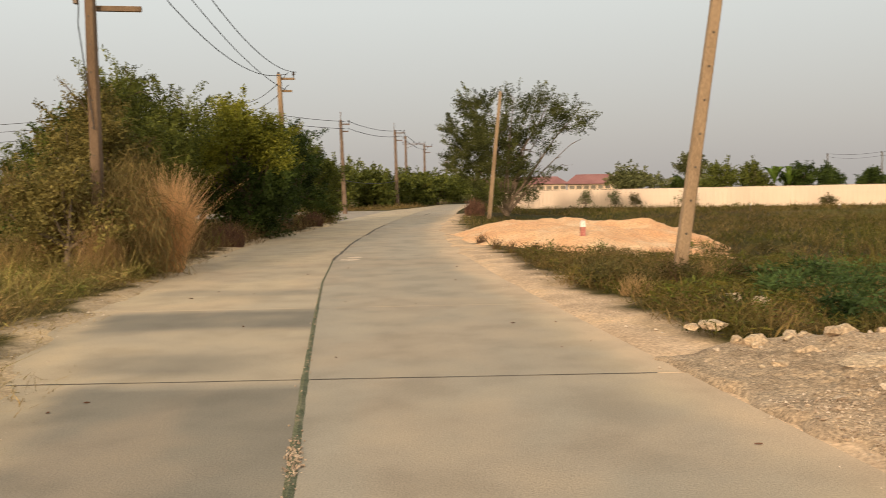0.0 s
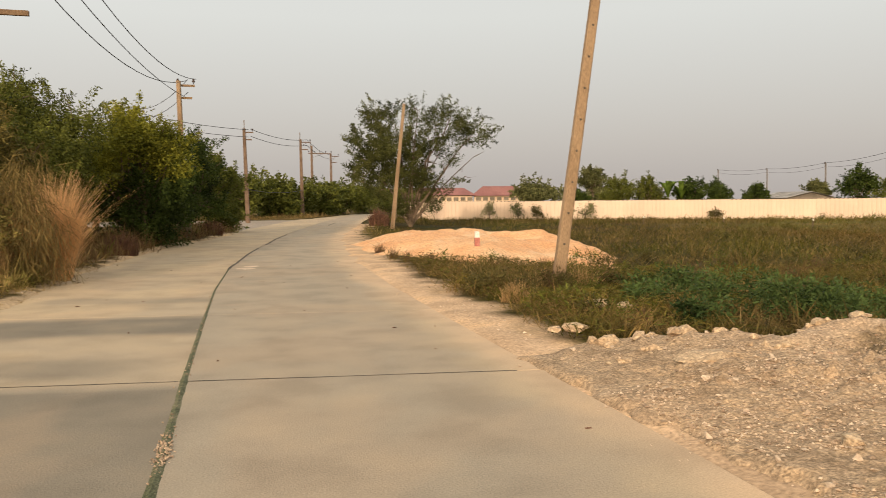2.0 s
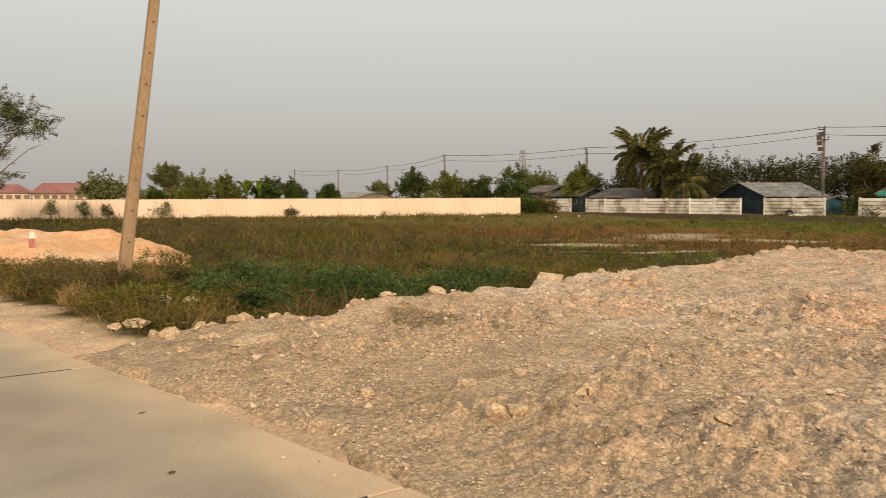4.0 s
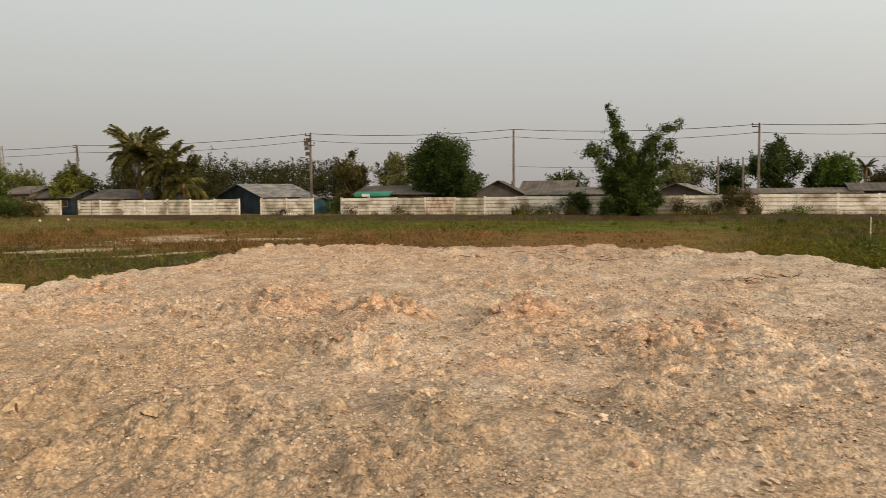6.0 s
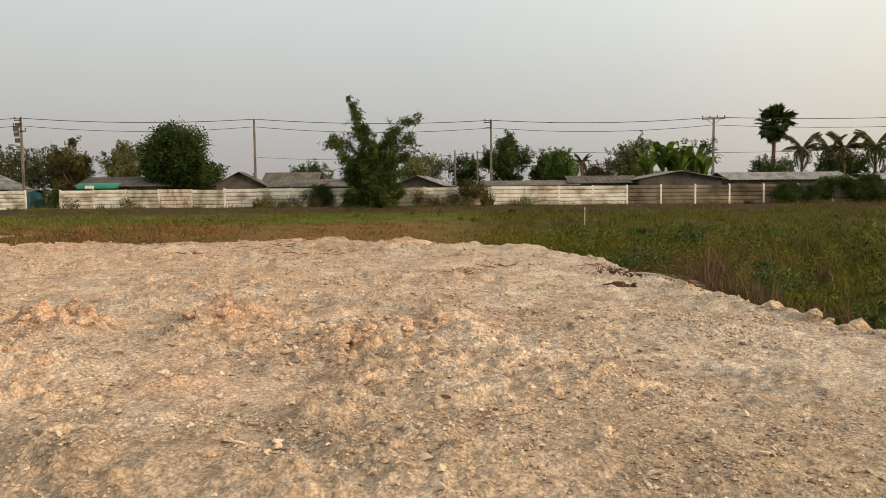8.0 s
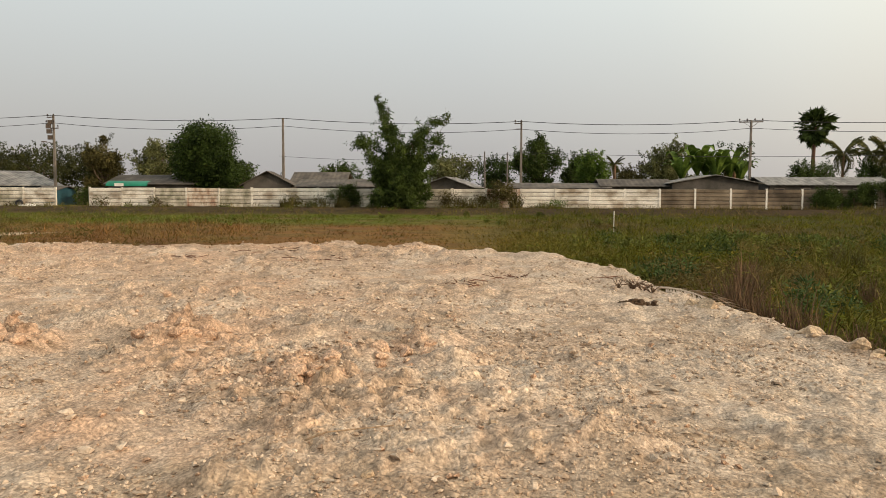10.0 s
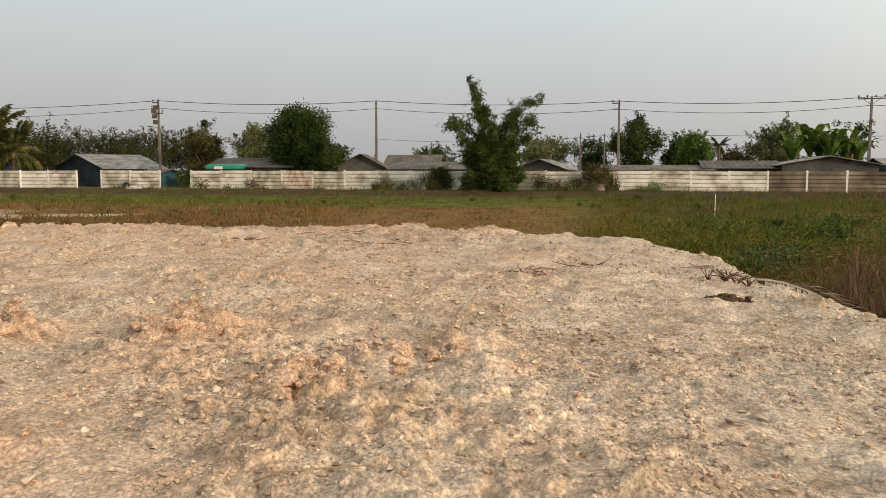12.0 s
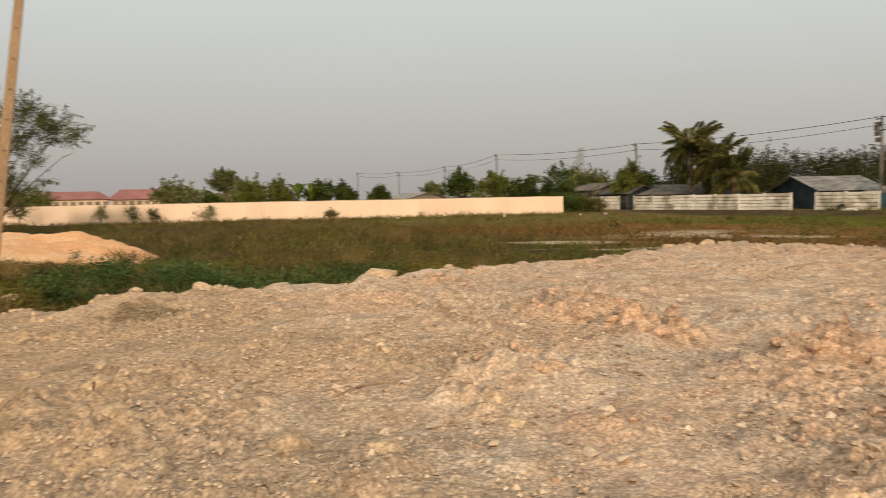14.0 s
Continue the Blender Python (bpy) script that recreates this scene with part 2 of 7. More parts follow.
M_STRAW = surf("dry straw", ((0.34, 0.22, 0.095), (0.46, 0.31, 0.15)), scale=1.3, rough=0.7, bump=0, rnd="island", rnd_amount=0.35, through_light=0.25)
M_REED = surf("dry orange reed", ((0.60, 0.36, 0.165), (0.74, 0.48, 0.25)), scale=1.0, rough=0.7, bump=0, rnd="island", rnd_amount=0.3, through_light=0.3)
M_BLADE = surf("field grass", ((0.85, 0.85, 0.85), (1.15, 1.12, 1.0)), scale=0.4, rough=0.7, bump=0, rnd="island", rnd_amount=0.28, through_light=0.2, attribute="tint", gloss=0.05)
M_DEADWEED = surf("reddish dead weeds", ((0.075, 0.046, 0.026), (0.14, 0.086, 0.048)), scale=4, bump=0, rnd="island", rnd_amount=0.3)
M_STEM = surf("brown dead stems", ((0.085, 0.045, 0.03), (0.17, 0.085, 0.055)), scale=4, bump=0, rnd="island", rnd_amount=0.35)
F_MID = foliage_mat("mid green leaves", (0.058, 0.073, 0.015), (0.130, 0.143, 0.032))
F_BROWNGREEN = foliage_mat("brownish green leaves", (0.060, 0.060, 0.017), (0.125, 0.115, 0.034))
F_YELLOW = foliage_mat("yellow green leaves", (0.115, 0.125, 0.016), (0.215, 0.215, 0.030))
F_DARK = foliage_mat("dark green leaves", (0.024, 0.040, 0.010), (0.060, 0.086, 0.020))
F_GREY = foliage_mat("dusty grey green leaves", (0.075, 0.085, 0.032), (0.155, 0.16, 0.066))
F_OLIVE = foliage_mat("olive brown leaves", (0.058, 0.052, 0.018), (0.105, 0.092, 0.034))
F_BRIGHT = foliage_mat("fresh green leaves", (0.055, 0.098, 0.016), (0.11, 0.165, 0.030))
F_OPEN = foliage_mat("greyish olive green leaves", (0.046, 0.055, 0.017), (0.098, 0.106, 0.034))
F_FIELD = foliage_mat("brownish field tree leaves", (0.105, 0.105, 0.028), (0.175, 0.155, 0.048))
F_BACK = foliage_mat("dull olive leaves of far trees", (0.034, 0.040, 0.014), (0.060, 0.064, 0.022), 0.25)
F_VINE = foliage_mat("straw and olive creeper leaves", (0.115, 0.100, 0.030), (0.19, 0.155, 0.050))
F_PALM = foliage_mat("palm leaflets", (0.045, 0.055, 0.018), (0.13, 0.12, 0.038))
F_BAMBOO = foliage_mat("bamboo leaves", (0.028, 0.047, 0.011), (0.072, 0.102, 0.024))
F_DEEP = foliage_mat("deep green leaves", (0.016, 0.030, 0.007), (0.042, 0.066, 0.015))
M_DULLSTRAW = surf("dull straw", ((0.13, 0.10, 0.038), (0.22, 0.16, 0.066)), scale=1.3, bump=0, rnd="island", rnd_amount=0.35, through_light=0.2, gloss=0.05)
F_FEATHER = foliage_mat("feathery blue green weed", (0.034, 0.060, 0.018), (0.068, 0.105, 0.033))

# ---- building helpers ----


def hashed(i, j, seed):
    v = np.sin(i * 127.1 + j * 311.7 + seed * 74.7) * 43758.5453
    return v - np.floor(v)


def vnoise(x, y, seed=0):
    """Smooth value noise, 0 to 1."""
    i, j = np.floor(x), np.floor(y)
    u, v = x - i, y - j
    u, v = u * u * (3 - 2 * u), v * v * (3 - 2 * v)
    a, b, c, d = hashed(i, j, seed), hashed(i + 1, j, seed), hashed(i, j + 1, seed), hashed(i + 1, j + 1, seed)
    return (a * (1 - u) + b * u) * (1 - v) + (c * (1 - u) + d * u) * v


def fbm(x, y, seed=0, octaves=4):
    total, amp, norm = 0.0, 1.0, 0.0
    for o in range(octaves):
        total = total + amp * vnoise(x * 2**o, y * 2**o, seed + 7 * o)
        norm, amp = norm + amp, amp * 0.5
    return total / norm


def smooth(a, b, x):
    t = np.clip((x - a) / (b - a), 0, 1)
    return t * t * (3 - 2 * t)


class Acc:
    """Gathers vertices and faces of one mesh."""

    def __init__(self):
        self.v, self.f, self.n = [], [], 0

    def add(self, verts, faces):
        self.v.append(np.asarray(verts, float).reshape(-1, 3))
        self.f.append(np.asarray(faces, int) + self.n)
        self.n += len(self.v[-1])
        return self

    def box(self, x0, y0, z0, x1, y1, z1, turn=None, at=(0, 0, 0)):
        v = np.array([[x, y, z] for z in (z0, z1) for x, y in ((x0, y0), (x1, y0), (x1, y1), (x0, y1))], float)
        if turn is not None:
            v = v @ np.array(Matrix.Rotation(turn, 3, "Z")).T
        return self.add(v + at, [(3, 2, 1, 0), (4, 5, 6, 7), (0, 1, 5, 4), (1, 2, 6, 5), (2, 3, 7, 6), (3, 0, 4, 7)])

    def tube(self, path, radii, sides=6):
        path = np.asarray(path, float)
        radii = np.broadcast_to(radii, len(path))
        along = np.gradient(path, axis=0)
        along /= np.linalg.norm(along, axis=1, keepdims=True) + 1e-9
        ref = np.array([0.0, 0.0, 1.0]) if abs(along[:, 2]).mean() < 0.8 else np.array([1.0, 0.0, 0.0])
        a = np.cross(along, ref)
        a /= np.linalg.norm(a, axis=1, keepdims=True) + 1e-9
        b = np.cross(along, a)
        ang = np.arange(sides) * 2 * np.pi / sides
        ring = np.cos(ang)[None, :, None] * a[:, None] + np.sin(ang)[None, :, None] * b[:, None]
        v = path[:, None] + ring * radii[:, None, None]
        k = len(path)
        idx = np.arange(k * sides).reshape(k, sides)
        nxt = np.roll(idx, -1, axis=1)
        q = np.stack([idx[:-1], nxt[:-1], nxt[1:], idx[1:]], -1).reshape(-1, 4)
        self.add(v.reshape(-1, 3), q)
        return self

    def mesh(self, name, material, shaded=False, tint=None):
        verts = np.concatenate(self.v)
        me = bpy.data.meshes.new(name)
        me.vertices.add(len(verts))
        me.vertices.foreach_set("co", verts.ravel())
        loops = np.concatenate([f.ravel() for f in self.f])
        sizes = np.concatenate([np.full(len(f), f.shape[1]) for f in self.f])
        me.loops.add(len(loops))
        me.loops.foreach_set("vertex_index", loops.astype(np.int32))
        me.polygons.add(len(sizes))
        me.polygons.foreach_set("loop_start", (np.cumsum(sizes) - sizes).astype(np.int32))
        me.polygons.foreach_set("loop_total", sizes.astype(np.int32))
        me.polygons.foreach_set("use_smooth", np.full(len(sizes), shaded))
        me.update(calc_edges=True)
        if tint is not None:
            layer = me.color_attributes.new("tint", "FLOAT_COLOR", "POINT")
            layer.data.foreach_set("color", np.concatenate([tint, np.ones((len(tint), 1))], 1).astype(np.float32).ravel())
        me.materials.append(material)
        return me


def thing(name, x, y, z, label, category, group="", kind="", turn=0.0):
    ob = new(name)
    ob.location, ob.rotation_euler = (x, y, z), (0, 0, turn)
    ob.empty_display_size = 0.3
    return tagged(ob, label, category, group, kind)


def part(name, acc, material, parent=None, label="", shaded=False, tint=None):
    """Links one mesh object, under a thing if one is given."""
    me = acc if isinstance(acc, bpy.types.Mesh) else acc.mesh(name, material, shaded, tint)
    ob = new(name, me)
    ob.parent = parent
    if label:
        ob["label"] = label
    return ob


def single(name, acc, material, label, category, at=(0, 0, 0), group="", kind="", shaded=False, tint=None):
    ob = part(name, acc, material, None, "", shaded, tint)
    ob.location = at
    return tagged(ob, label, category, group, kind)


def rod(a, b, r0, r1=None, sides=6, steps=2):
    a, b = np.array(a, float), np.array(b, float)
    t = np.linspace(0, 1, steps)
    return [tuple(a + (b - a) * k) for k in t], np.linspace(r0, r0 if r1 is None else r1, steps)


def capped(acc, path, radii, sides=8):
    """A tube with closed ends."""
    acc.tube(path, radii, sides)
    k = len(path)
    start = acc.n - k * sides
    acc.f.append(np.array([list(range(start, start + sides))[::-1]]))
    acc.f.append(np.array([list(range(acc.n - sides, acc.n))]))
    return acc


def sprays(rng, cen, rad, heart, each=5, droop=0.0):
    """Twigs that fan out of each clump, away from the heart of the crown: their points and thickness."""
    out_c, out_r = [], []
    for c, r in zip(cen, rad):
        c, r = np.asarray(c, float), float(np.mean(r))
        for k in range(each):
            a = c + rng.normal(0, 0.4, 3) * r
            way = (a - heart) / (np.linalg.norm(a - heart) + 0.01) + rng.normal(0, 0.55, 3) + [0, 0, 0.25]
            way /= np.linalg.norm(way)
            ln = r * rng.uniform(0.6, 1.35)
            for s in (0.15, 0.4, 0.65, 0.85, 1.0):
                out_c.append(a + way * ln * s - np.array([0, 0, (0.12 + droop) * ln * s * s]))
                out_r.append(r * (0.26 - 0.17 * s))
    return out_c, out_r


def leaves(acc, centres, radii, count, size, rng, slender=0.45, droop=0.0, shell=2.4, weights=None):
    """Scatters small leaf quads through soft clumps."""
    centres, radii = np.asarray(centres, float), np.asarray(radii, float)
    if radii.ndim == 1:
        radii = np.repeat(radii[:, None], 3, 1)
    w = np.prod(radii, 1) ** 0.75 if weights is None else np.asarray(weights, float)
    pick = rng.choice(len(centres), count, p=w / w.sum())
    d = rng.normal(size=(count, 3))
    d /= np.linalg.norm(d, axis=1, keepdims=True)
    r = rng.random(count) ** (1 / shell) * (1 + 0.17 * rng.normal(size=count).clip(-2, 2.0))
    p = centres[pick] + d * r[:, None] * radii[pick]
    along = rng.normal(size=(count, 3)) + 0.6 * d + np.array([0, 0, -droop])
    along /= np.linalg.norm(along, axis=1, keepdims=True)
    side = np.cross(along, d + 0.7 * rng.normal(size=(count, 3)))
    side /= np.linalg.norm(side, axis=1, keepdims=True) + 1e-9
    s = size * (0.6 + 0.8 * rng.random(count))[:, None]
    q = np.stack([p, p + along * s * 0.5 + side * s * slender * 0.5, p + along * s, p + along * s * 0.5 - side * s * slender * 0.5], 1)
    acc.add(q.reshape(-1, 3), np.arange(4 * count).reshape(-1, 4))
    return acc


def blades(acc, base, height, width, lean, rng):
    """Tangled grass blades, each a bent leaf of four corners, from base points; lean: how many of them lie over."""
    n = len(base)
    h = np.broadcast_to(height, n) * (0.55 + 0.75 * rng.random(n))
    w = np.broadcast_to(width, n) * (0.7 + 0.6 * rng.random(n))
    a, b = rng.random(n) * 2 * np.pi, rng.random(n) * 2 * np.pi
    rise = np.radians(86 - 74 * rng.random(n) ** (1 / np.broadcast_to(lean, n)))
    out = np.stack([np.cos(a), np.sin(a), 0 * a], 1)
    side = np.stack([np.cos(b), np.sin(b), 0 * b], 1) * w[:, None] * 0.5
    up = np.array([0, 0, 1.0])
    mid = base + h[:, None] * (0.36 * np.cos(rise)[:, None] * out + (0.38 * np.sin(rise) + 0.10)[:, None] * up)
    tip = base + h[:, None] * (np.cos(rise)[:, None] * out + np.sin(rise)[:, None] * up * 0.92)
    acc.add(np.stack([base, mid + side, tip, mid - side], 1).reshape(-1, 3), np.arange(4 * n).reshape(-1, 4))
    return acc


def stone_shape(rng, sub=1, rough=0.22):
    """An angular broken lump: the hull of scattered points."""
    bm = bmesh.new()
    d = rng.normal(size=(int(9 + 9 * sub), 3))
    d /= np.linalg.norm(d, axis=1, keepdims=True)
    for p in d * (1 + rough * rng.normal(size=(len(d), 1)).clip(-1.6, 1.0)) * (0.75 + 0.45 * rng.random(3)):
        bm.verts.new(p)
    hull = bmesh.ops.convex_hull(bm, input=bm.verts)
    bmesh.ops.delete(bm, geom=[g for g in hull["geom_interior"] if isinstance(g, bmesh.types.BMVert)], context="VERTS")
    bm.verts.index_update()
    v = np.array([p.co[:] for p in bm.verts])
    f = np.array([[p.index for p in q.verts] for q in bm.faces])
    bm.free()
    return v, f

# ---- ground, fill, road ----


def road_mid(y):
    return np.interp(y, [-30, 0, 4.4, 7.2, 10.6, 14.7, 19.8, 26.5, 37, 48, 70, 115], [3.6, -0.33, -0.89, -1.28, -1.73, -2.25, -2.74, -3.0, -3.11, -2.83, -1.9, 1.2])


def road_right(y):
    return np.interp(y, [-30, -8, 0, 4.2, 6.7, 8.9, 11.8, 16.1, 20.8, 25.6, 33, 42, 66, 103, 120], [6.6, 3.4, 2.85, 2.55, 2.1, 1.75, 1.38, 0.98, 0.38, 0.02, -0.2, -0.09, 1.28, 3.5, 4.6])


def road_left(y):
    return np.interp(y, [-30, 0, 4.1, 6.1, 9.6, 11.8, 15.2, 18.9, 24.8, 31, 41, 52, 56, 76, 80, 115], [-0.6, -2.4, -2.86, -3.45, -4.74, -4.95, -5.27, -5.85, -6.24, -6.26, -5.7, -6.6, -40, -40, -3.6, 1.6])


def pad_edge(x, y):
    """How far inside the fill a place lies, in metres, roughly."""
    north = np.interp(x, [2, 3, 3.8, 4.6, 6, 8, 10, 14, 18, 20], [7.4, 7.9, 7.9, 7.2, 7.4, 7.8, 8.65, 8.6, 9.4, 8.6]) - y
    east = np.interp(y, [-9, -5, -2, 1, 4, 7, 9], [17.6, 16.8, 18.9, 20.2, 20.0, 19.4, 18.6]) - x
    south = y - np.interp(x, [2, 5, 7, 9, 9.8, 10.5, 11.5, 12.5, 14, 17, 19], [-12.5, -11.0, -8.0, -6.5, -5.95, -5.7, -5.5, -5.25, -5.0, -4.4, -3.2])
    west = x - road_right(y) - 0.1
    return np.minimum(np.minimum(north, east), np.minimum(south, west))


def worley(x, y, seed):
    """Distance to the nearest scattered point, and that point's own random number."""
    i, j = np.floor(x), np.floor(y)
    best, own = np.full(np.shape(x), 9.0), np.zeros(np.shape(x))
    for di in (-1, 0, 1):
        for dj in (-1, 0, 1):
            a, b = i + di, j + dj
            d = (x - a - hashed(a, b, seed)) ** 2 + (y - b - hashed(a, b, seed + 3.3)) ** 2
            own = np.where(d < best, hashed(a, b, seed + 7.7), own)
            best = np.minimum(best, d)
    return np.sqrt(best), own


def clods(x, y, per_metre, seed):
    """Broken lumps of uneven height, 0 to 1."""
    k = per_metre
    wx = x * k + 0.9 * (fbm(x * k * 0.9, y * k * 0.9, seed + 1, 3) - 0.5)
    wy = y * k + 0.9 * (fbm(x * k * 0.9, y * k * 0.9, seed + 2, 3) - 0.5)
    far, own = worley(wx, wy, seed)
    return own**1.8 * np.clip(1 - (far / 0.66) ** 2, 0, 1) ** 0.6


PILES = [(8.9, 2.0, 0.75, 0.2), (9.45, 3.5, 0.85, 0.18), (7.06, 1.46, 0.4, 0.09), (9.2, 0.38, 0.6, 0.17), (7.95, -1.03, 0.5, 0.13), (8.65, -1.3, 0.4, 0.12), (9.2, -1.8, 0.45, 0.13),
         (8.5, -1.95, 0.4, 0.1), (7.3, -0.75, 0.55, 0.1), (4.4, 1.5, 0.5, 0.09), (4.5, 2.9, 0.4, 0.08), (6.7, 0.0, 0.5, 0.07), (5.3, 0.07, 0.35, 0.07), (9.7, 6.7, 0.6, 0.14), (6.6, -2.9, 0.6, 0.09), (5.9, -1.2, 0.4, 0.08)]


def pad_height(x, y):
    inside = pad_edge(x, y) + 0.55 * (fbm(x * 1.3, y * 1.3, 3) - 0.5)
    z = 0.02 + 0.18 * smooth(0.0, 2.6, x - road_right(y)) - 0.12 * smooth(-3.0, -5.5, y) + 0.06 * smooth(12, 18, x)
    z = z + 0.10 * (fbm(x * 0.55, y * 0.55, 11, 3) - 0.5) + 0.07 * (fbm(x * 2.2, y * 2.2, 5, 3) - 0.5)
    patch = smooth(0.38, 0.62, fbm(x * 0.7, y * 0.7, 23, 3)) * (1 - 0.6 * smooth(-1.0, -3.0, y))
    lump = np.maximum(fbm(x * 4.6, y * 4.6, 8, 3) - 0.50, 0)
    crumbs = np.abs(vnoise(x * 11, y * 11, 21) - 0.5) + 0.6 * np.abs(vnoise(x * 21, y * 21, 25) - 0.5)
    z = z + (0.04 + 0.16 * patch) * lump * smooth(0.2, 1.4, inside) + (0.012 + 0.03 * patch) * (0.4 - crumbs) * smooth(0, 0.8, inside)
    broken = (0.008 + 0.040 * patch) * clods(x, y, 2.4, 131) + (0.014 + 0.050 * patch) * clods(x, y, 6.0, 133) + (0.016 + 0.040 * patch) * clods(x, y, 12.0, 135)
    z = z + broken * smooth(0.0, 0.6, inside) * smooth(0.2, 1.3, x - road_right(y))
    rim = smooth(1.1, 0.25, inside) * smooth(1.5, 3.5, x - road_right(y))
    z = z + rim * (0.02 + 0.06 * smooth(9, 6, x) * (y > 4) + 0.30 * np.maximum(fbm(x * 1.9, y * 1.9, 14, 3) - 0.42, 0))
    for px, py, r, h in PILES:
        d = np.hypot(x - px, y - py) / r
        z = z + 1.08 * h * smooth(1.0, 0.1, d) * (0.30 + 0.8 * fbm(x * 4.5, y * 4.5, 31, 3) + 0.75 * clods(x, y, 7.5, 139))
    bank = smooth(-0.42, 0.12, inside)
    return -0.62 + (z + 0.62) * bank


def field_height(x, y):
    """The lie of the land: road bed, verges, the low field and the plain beyond."""
    gap_r, gap_l = x - road_right(y), road_left(y) - x
    wob = 0.5 * (fbm(x * 1.1, y * 1.1, 2) - 0.5)
    z = np.full_like(x, -0.07)
    right = smooth(-0.25, 0.35, gap_r + wob)
    z = z + right * (0.09 - 0.36 * smooth(1.2, 7.0, gap_r) - 0.28 * smooth(22, 40, x) * smooth(60, 50, y) * smooth(69, 64.5, x) + 0.14 * smooth(63, 69, x))
    left = smooth(-0.25, 0.5, gap_l + wob)
    z = z + left * (0.13 - 0.12 * smooth(1.5, 7, gap_l))
    rough = np.maximum(right, left)
    return z + rough * (0.10 * (fbm(x * 0.35, y * 0.35, 17, 4) - 0.5) + 0.05 * (fbm(x * 2.1, y * 2.1, 19, 3) - 0.5))


C_GREEN, C_BROWN, C_DUST = np.array([0.138, 0.150, 0.026]), np.array([0.235, 0.128, 0.050]), np.array([0.46, 0.345, 0.225])
C_STRAW, C_OLIVE, C_PALE = np.array([0.25, 0.175, 0.076]), np.array([0.150, 0.128, 0.042]), np.array([0.42, 0.345, 0.25])


def blend(a, b, k):
    return a * (1 - k[:, None]) + b * k[:, None]


def field_colour(x, y):
    """Base colours of the growth by region: brown dead grass in the middle, green strips, olive and straw elsewhere."""
    n1, n2 = fbm(x * 0.13, y * 0.13, 41), fbm(x * 0.45, y * 0.45, 43)
    c = blend(np.broadcast_to(C_OLIVE, (len(x), 3)), C_STRAW, smooth(0.42, 0.62, n2) * 0.45)
    c = blend(c, C_GREEN, smooth(0.45, 0.6, n1) * 0.5)
    band = smooth(21, 27, x + 3 * (n2 - 0.5)) * smooth(54, 47, x) * smooth(-7, 1, y + 10 * (n1 - 0.5)) * smooth(45, 37, y)
    c = blend(c, C_BROWN, band * (0.55 + 0.45 * smooth(0.35, 0.6, n2)))
    strip = smooth(46, 52, x + 7 * (n1 - 0.5)) * smooth(70, 66, x) * smooth(56, 46, y)
    c = blend(c, C_GREEN * [0.88, 0.98, 0.85], strip * smooth(0.25, 0.45, fbm(x * 0.2, y * 0.08, 47)))
    south = smooth(2, -7, y + 5 * (n1 - 0.5)) * smooth(6, 9, x)
    c = blend(c, C_GREEN * [0.98, 0.90, 0.70], south * (0.55 + 0.4 * smooth(0.35, 0.6, n2)))
    near = smooth(11, 5, np.hypot(x - 9, (y - 10) * 1.6)) * smooth(4.5, 6.5, x)
    c = blend(c, C_GREEN * [0.80, 0.9, 0.95], near * 0.4)
    dead = smooth(0.56, 0.66, fbm(x * 0.3, y * 0.5, 48)) * (1 - band)
    c = blend(c, np.array([0.20, 0.135, 0.065]), dead * 0.6)
    return c * (0.84 - 0.16 * smooth(38, 30, x) * smooth(6, 9, y))[:, None]


def pale_streak(x, y):
    """Bare pale streaks of dried mud in the field."""
    return smooth(0.57, 0.66, fbm(x * 0.16 + 0.1 * y, y * 0.3 + x * 0.1, 53, 5)) * smooth(19, 22, x) * smooth(44, 38, x) * smooth(12, 15, y) * smooth(32, 26, y)


def spread(start, stops):
    """Grid lines: from start on to each stop, with the step given for that stretch."""
    out = [np.array([start])]
    for stop, step in stops:
        out.append(np.linspace(out[-1][-1], stop, max(2, int(round(abs(stop - out[-1][-1]) / step)) + 1))[1:])
    return np.concatenate(out)


def sheet_grid(acc, xs, ys, height):
    gx, gy = np.meshgrid(xs, ys)
    x, y = gx.ravel(), gy.ravel()
    z = height(x, y)
    idx = np.arange(len(x)).reshape(len(ys), len(xs))
    q = np.stack([idx[:-1, :-1], idx[:-1, 1:], idx[1:, 1:], idx[1:, :-1]], -1).reshape(-1, 4)
    acc.add(np.stack([x, y, z], 1), q)
    return x, y


xs = spread(-2500, [(-300, 550), (-80, 40), (-25, 2.5), (-9, 0.5), (6, 0.11), (25, 0.3), (75, 0.9), (130, 4), (400, 30), (2500, 420)])
ys = spread(-2500, [(-300, 550), (-60, 30), (-14, 1.5), (3, 0.25), (24, 0.12), (45, 0.3), (90, 0.9), (140, 4), (400, 30), (2500, 420)])
acc = Acc()
gx, gy = sheet_grid(acc, xs, ys, field_height)
# Soil colour is darkened under the near grass for shade among the blades.
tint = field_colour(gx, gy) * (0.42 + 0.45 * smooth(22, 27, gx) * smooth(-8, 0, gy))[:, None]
west = smooth(0.0, 2.0, road_left(gy) - gx)
tint = blend(tint, C_STRAW * 0.8, west * 0.8)
tint = blend(tint, C_GREEN * 0.9, smooth(-22, -28, gx) * smooth(20, 35, gy) * smooth(70, 60, gy))
ragged = 1.3 * (fbm(gx * 1.7, gy * 1.7, 55, 4) - 0.5)
edge = np.maximum(smooth(1.5, 0.5, gx - road_right(gy) + ragged) * (gx > road_right(gy) - 2), smooth(0.7, 0.35, road_left(gy) - gx + ragged) * (gx < road_left(gy) + 2))
tint = blend(tint, np.where((gx > road_mid(gy))[:, None], np.array([0.52, 0.375, 0.255]), C_DUST) * (0.85 + 0.3 * fbm(gx * 2, gy * 2, 51))[:, None], edge * (gy < 60))
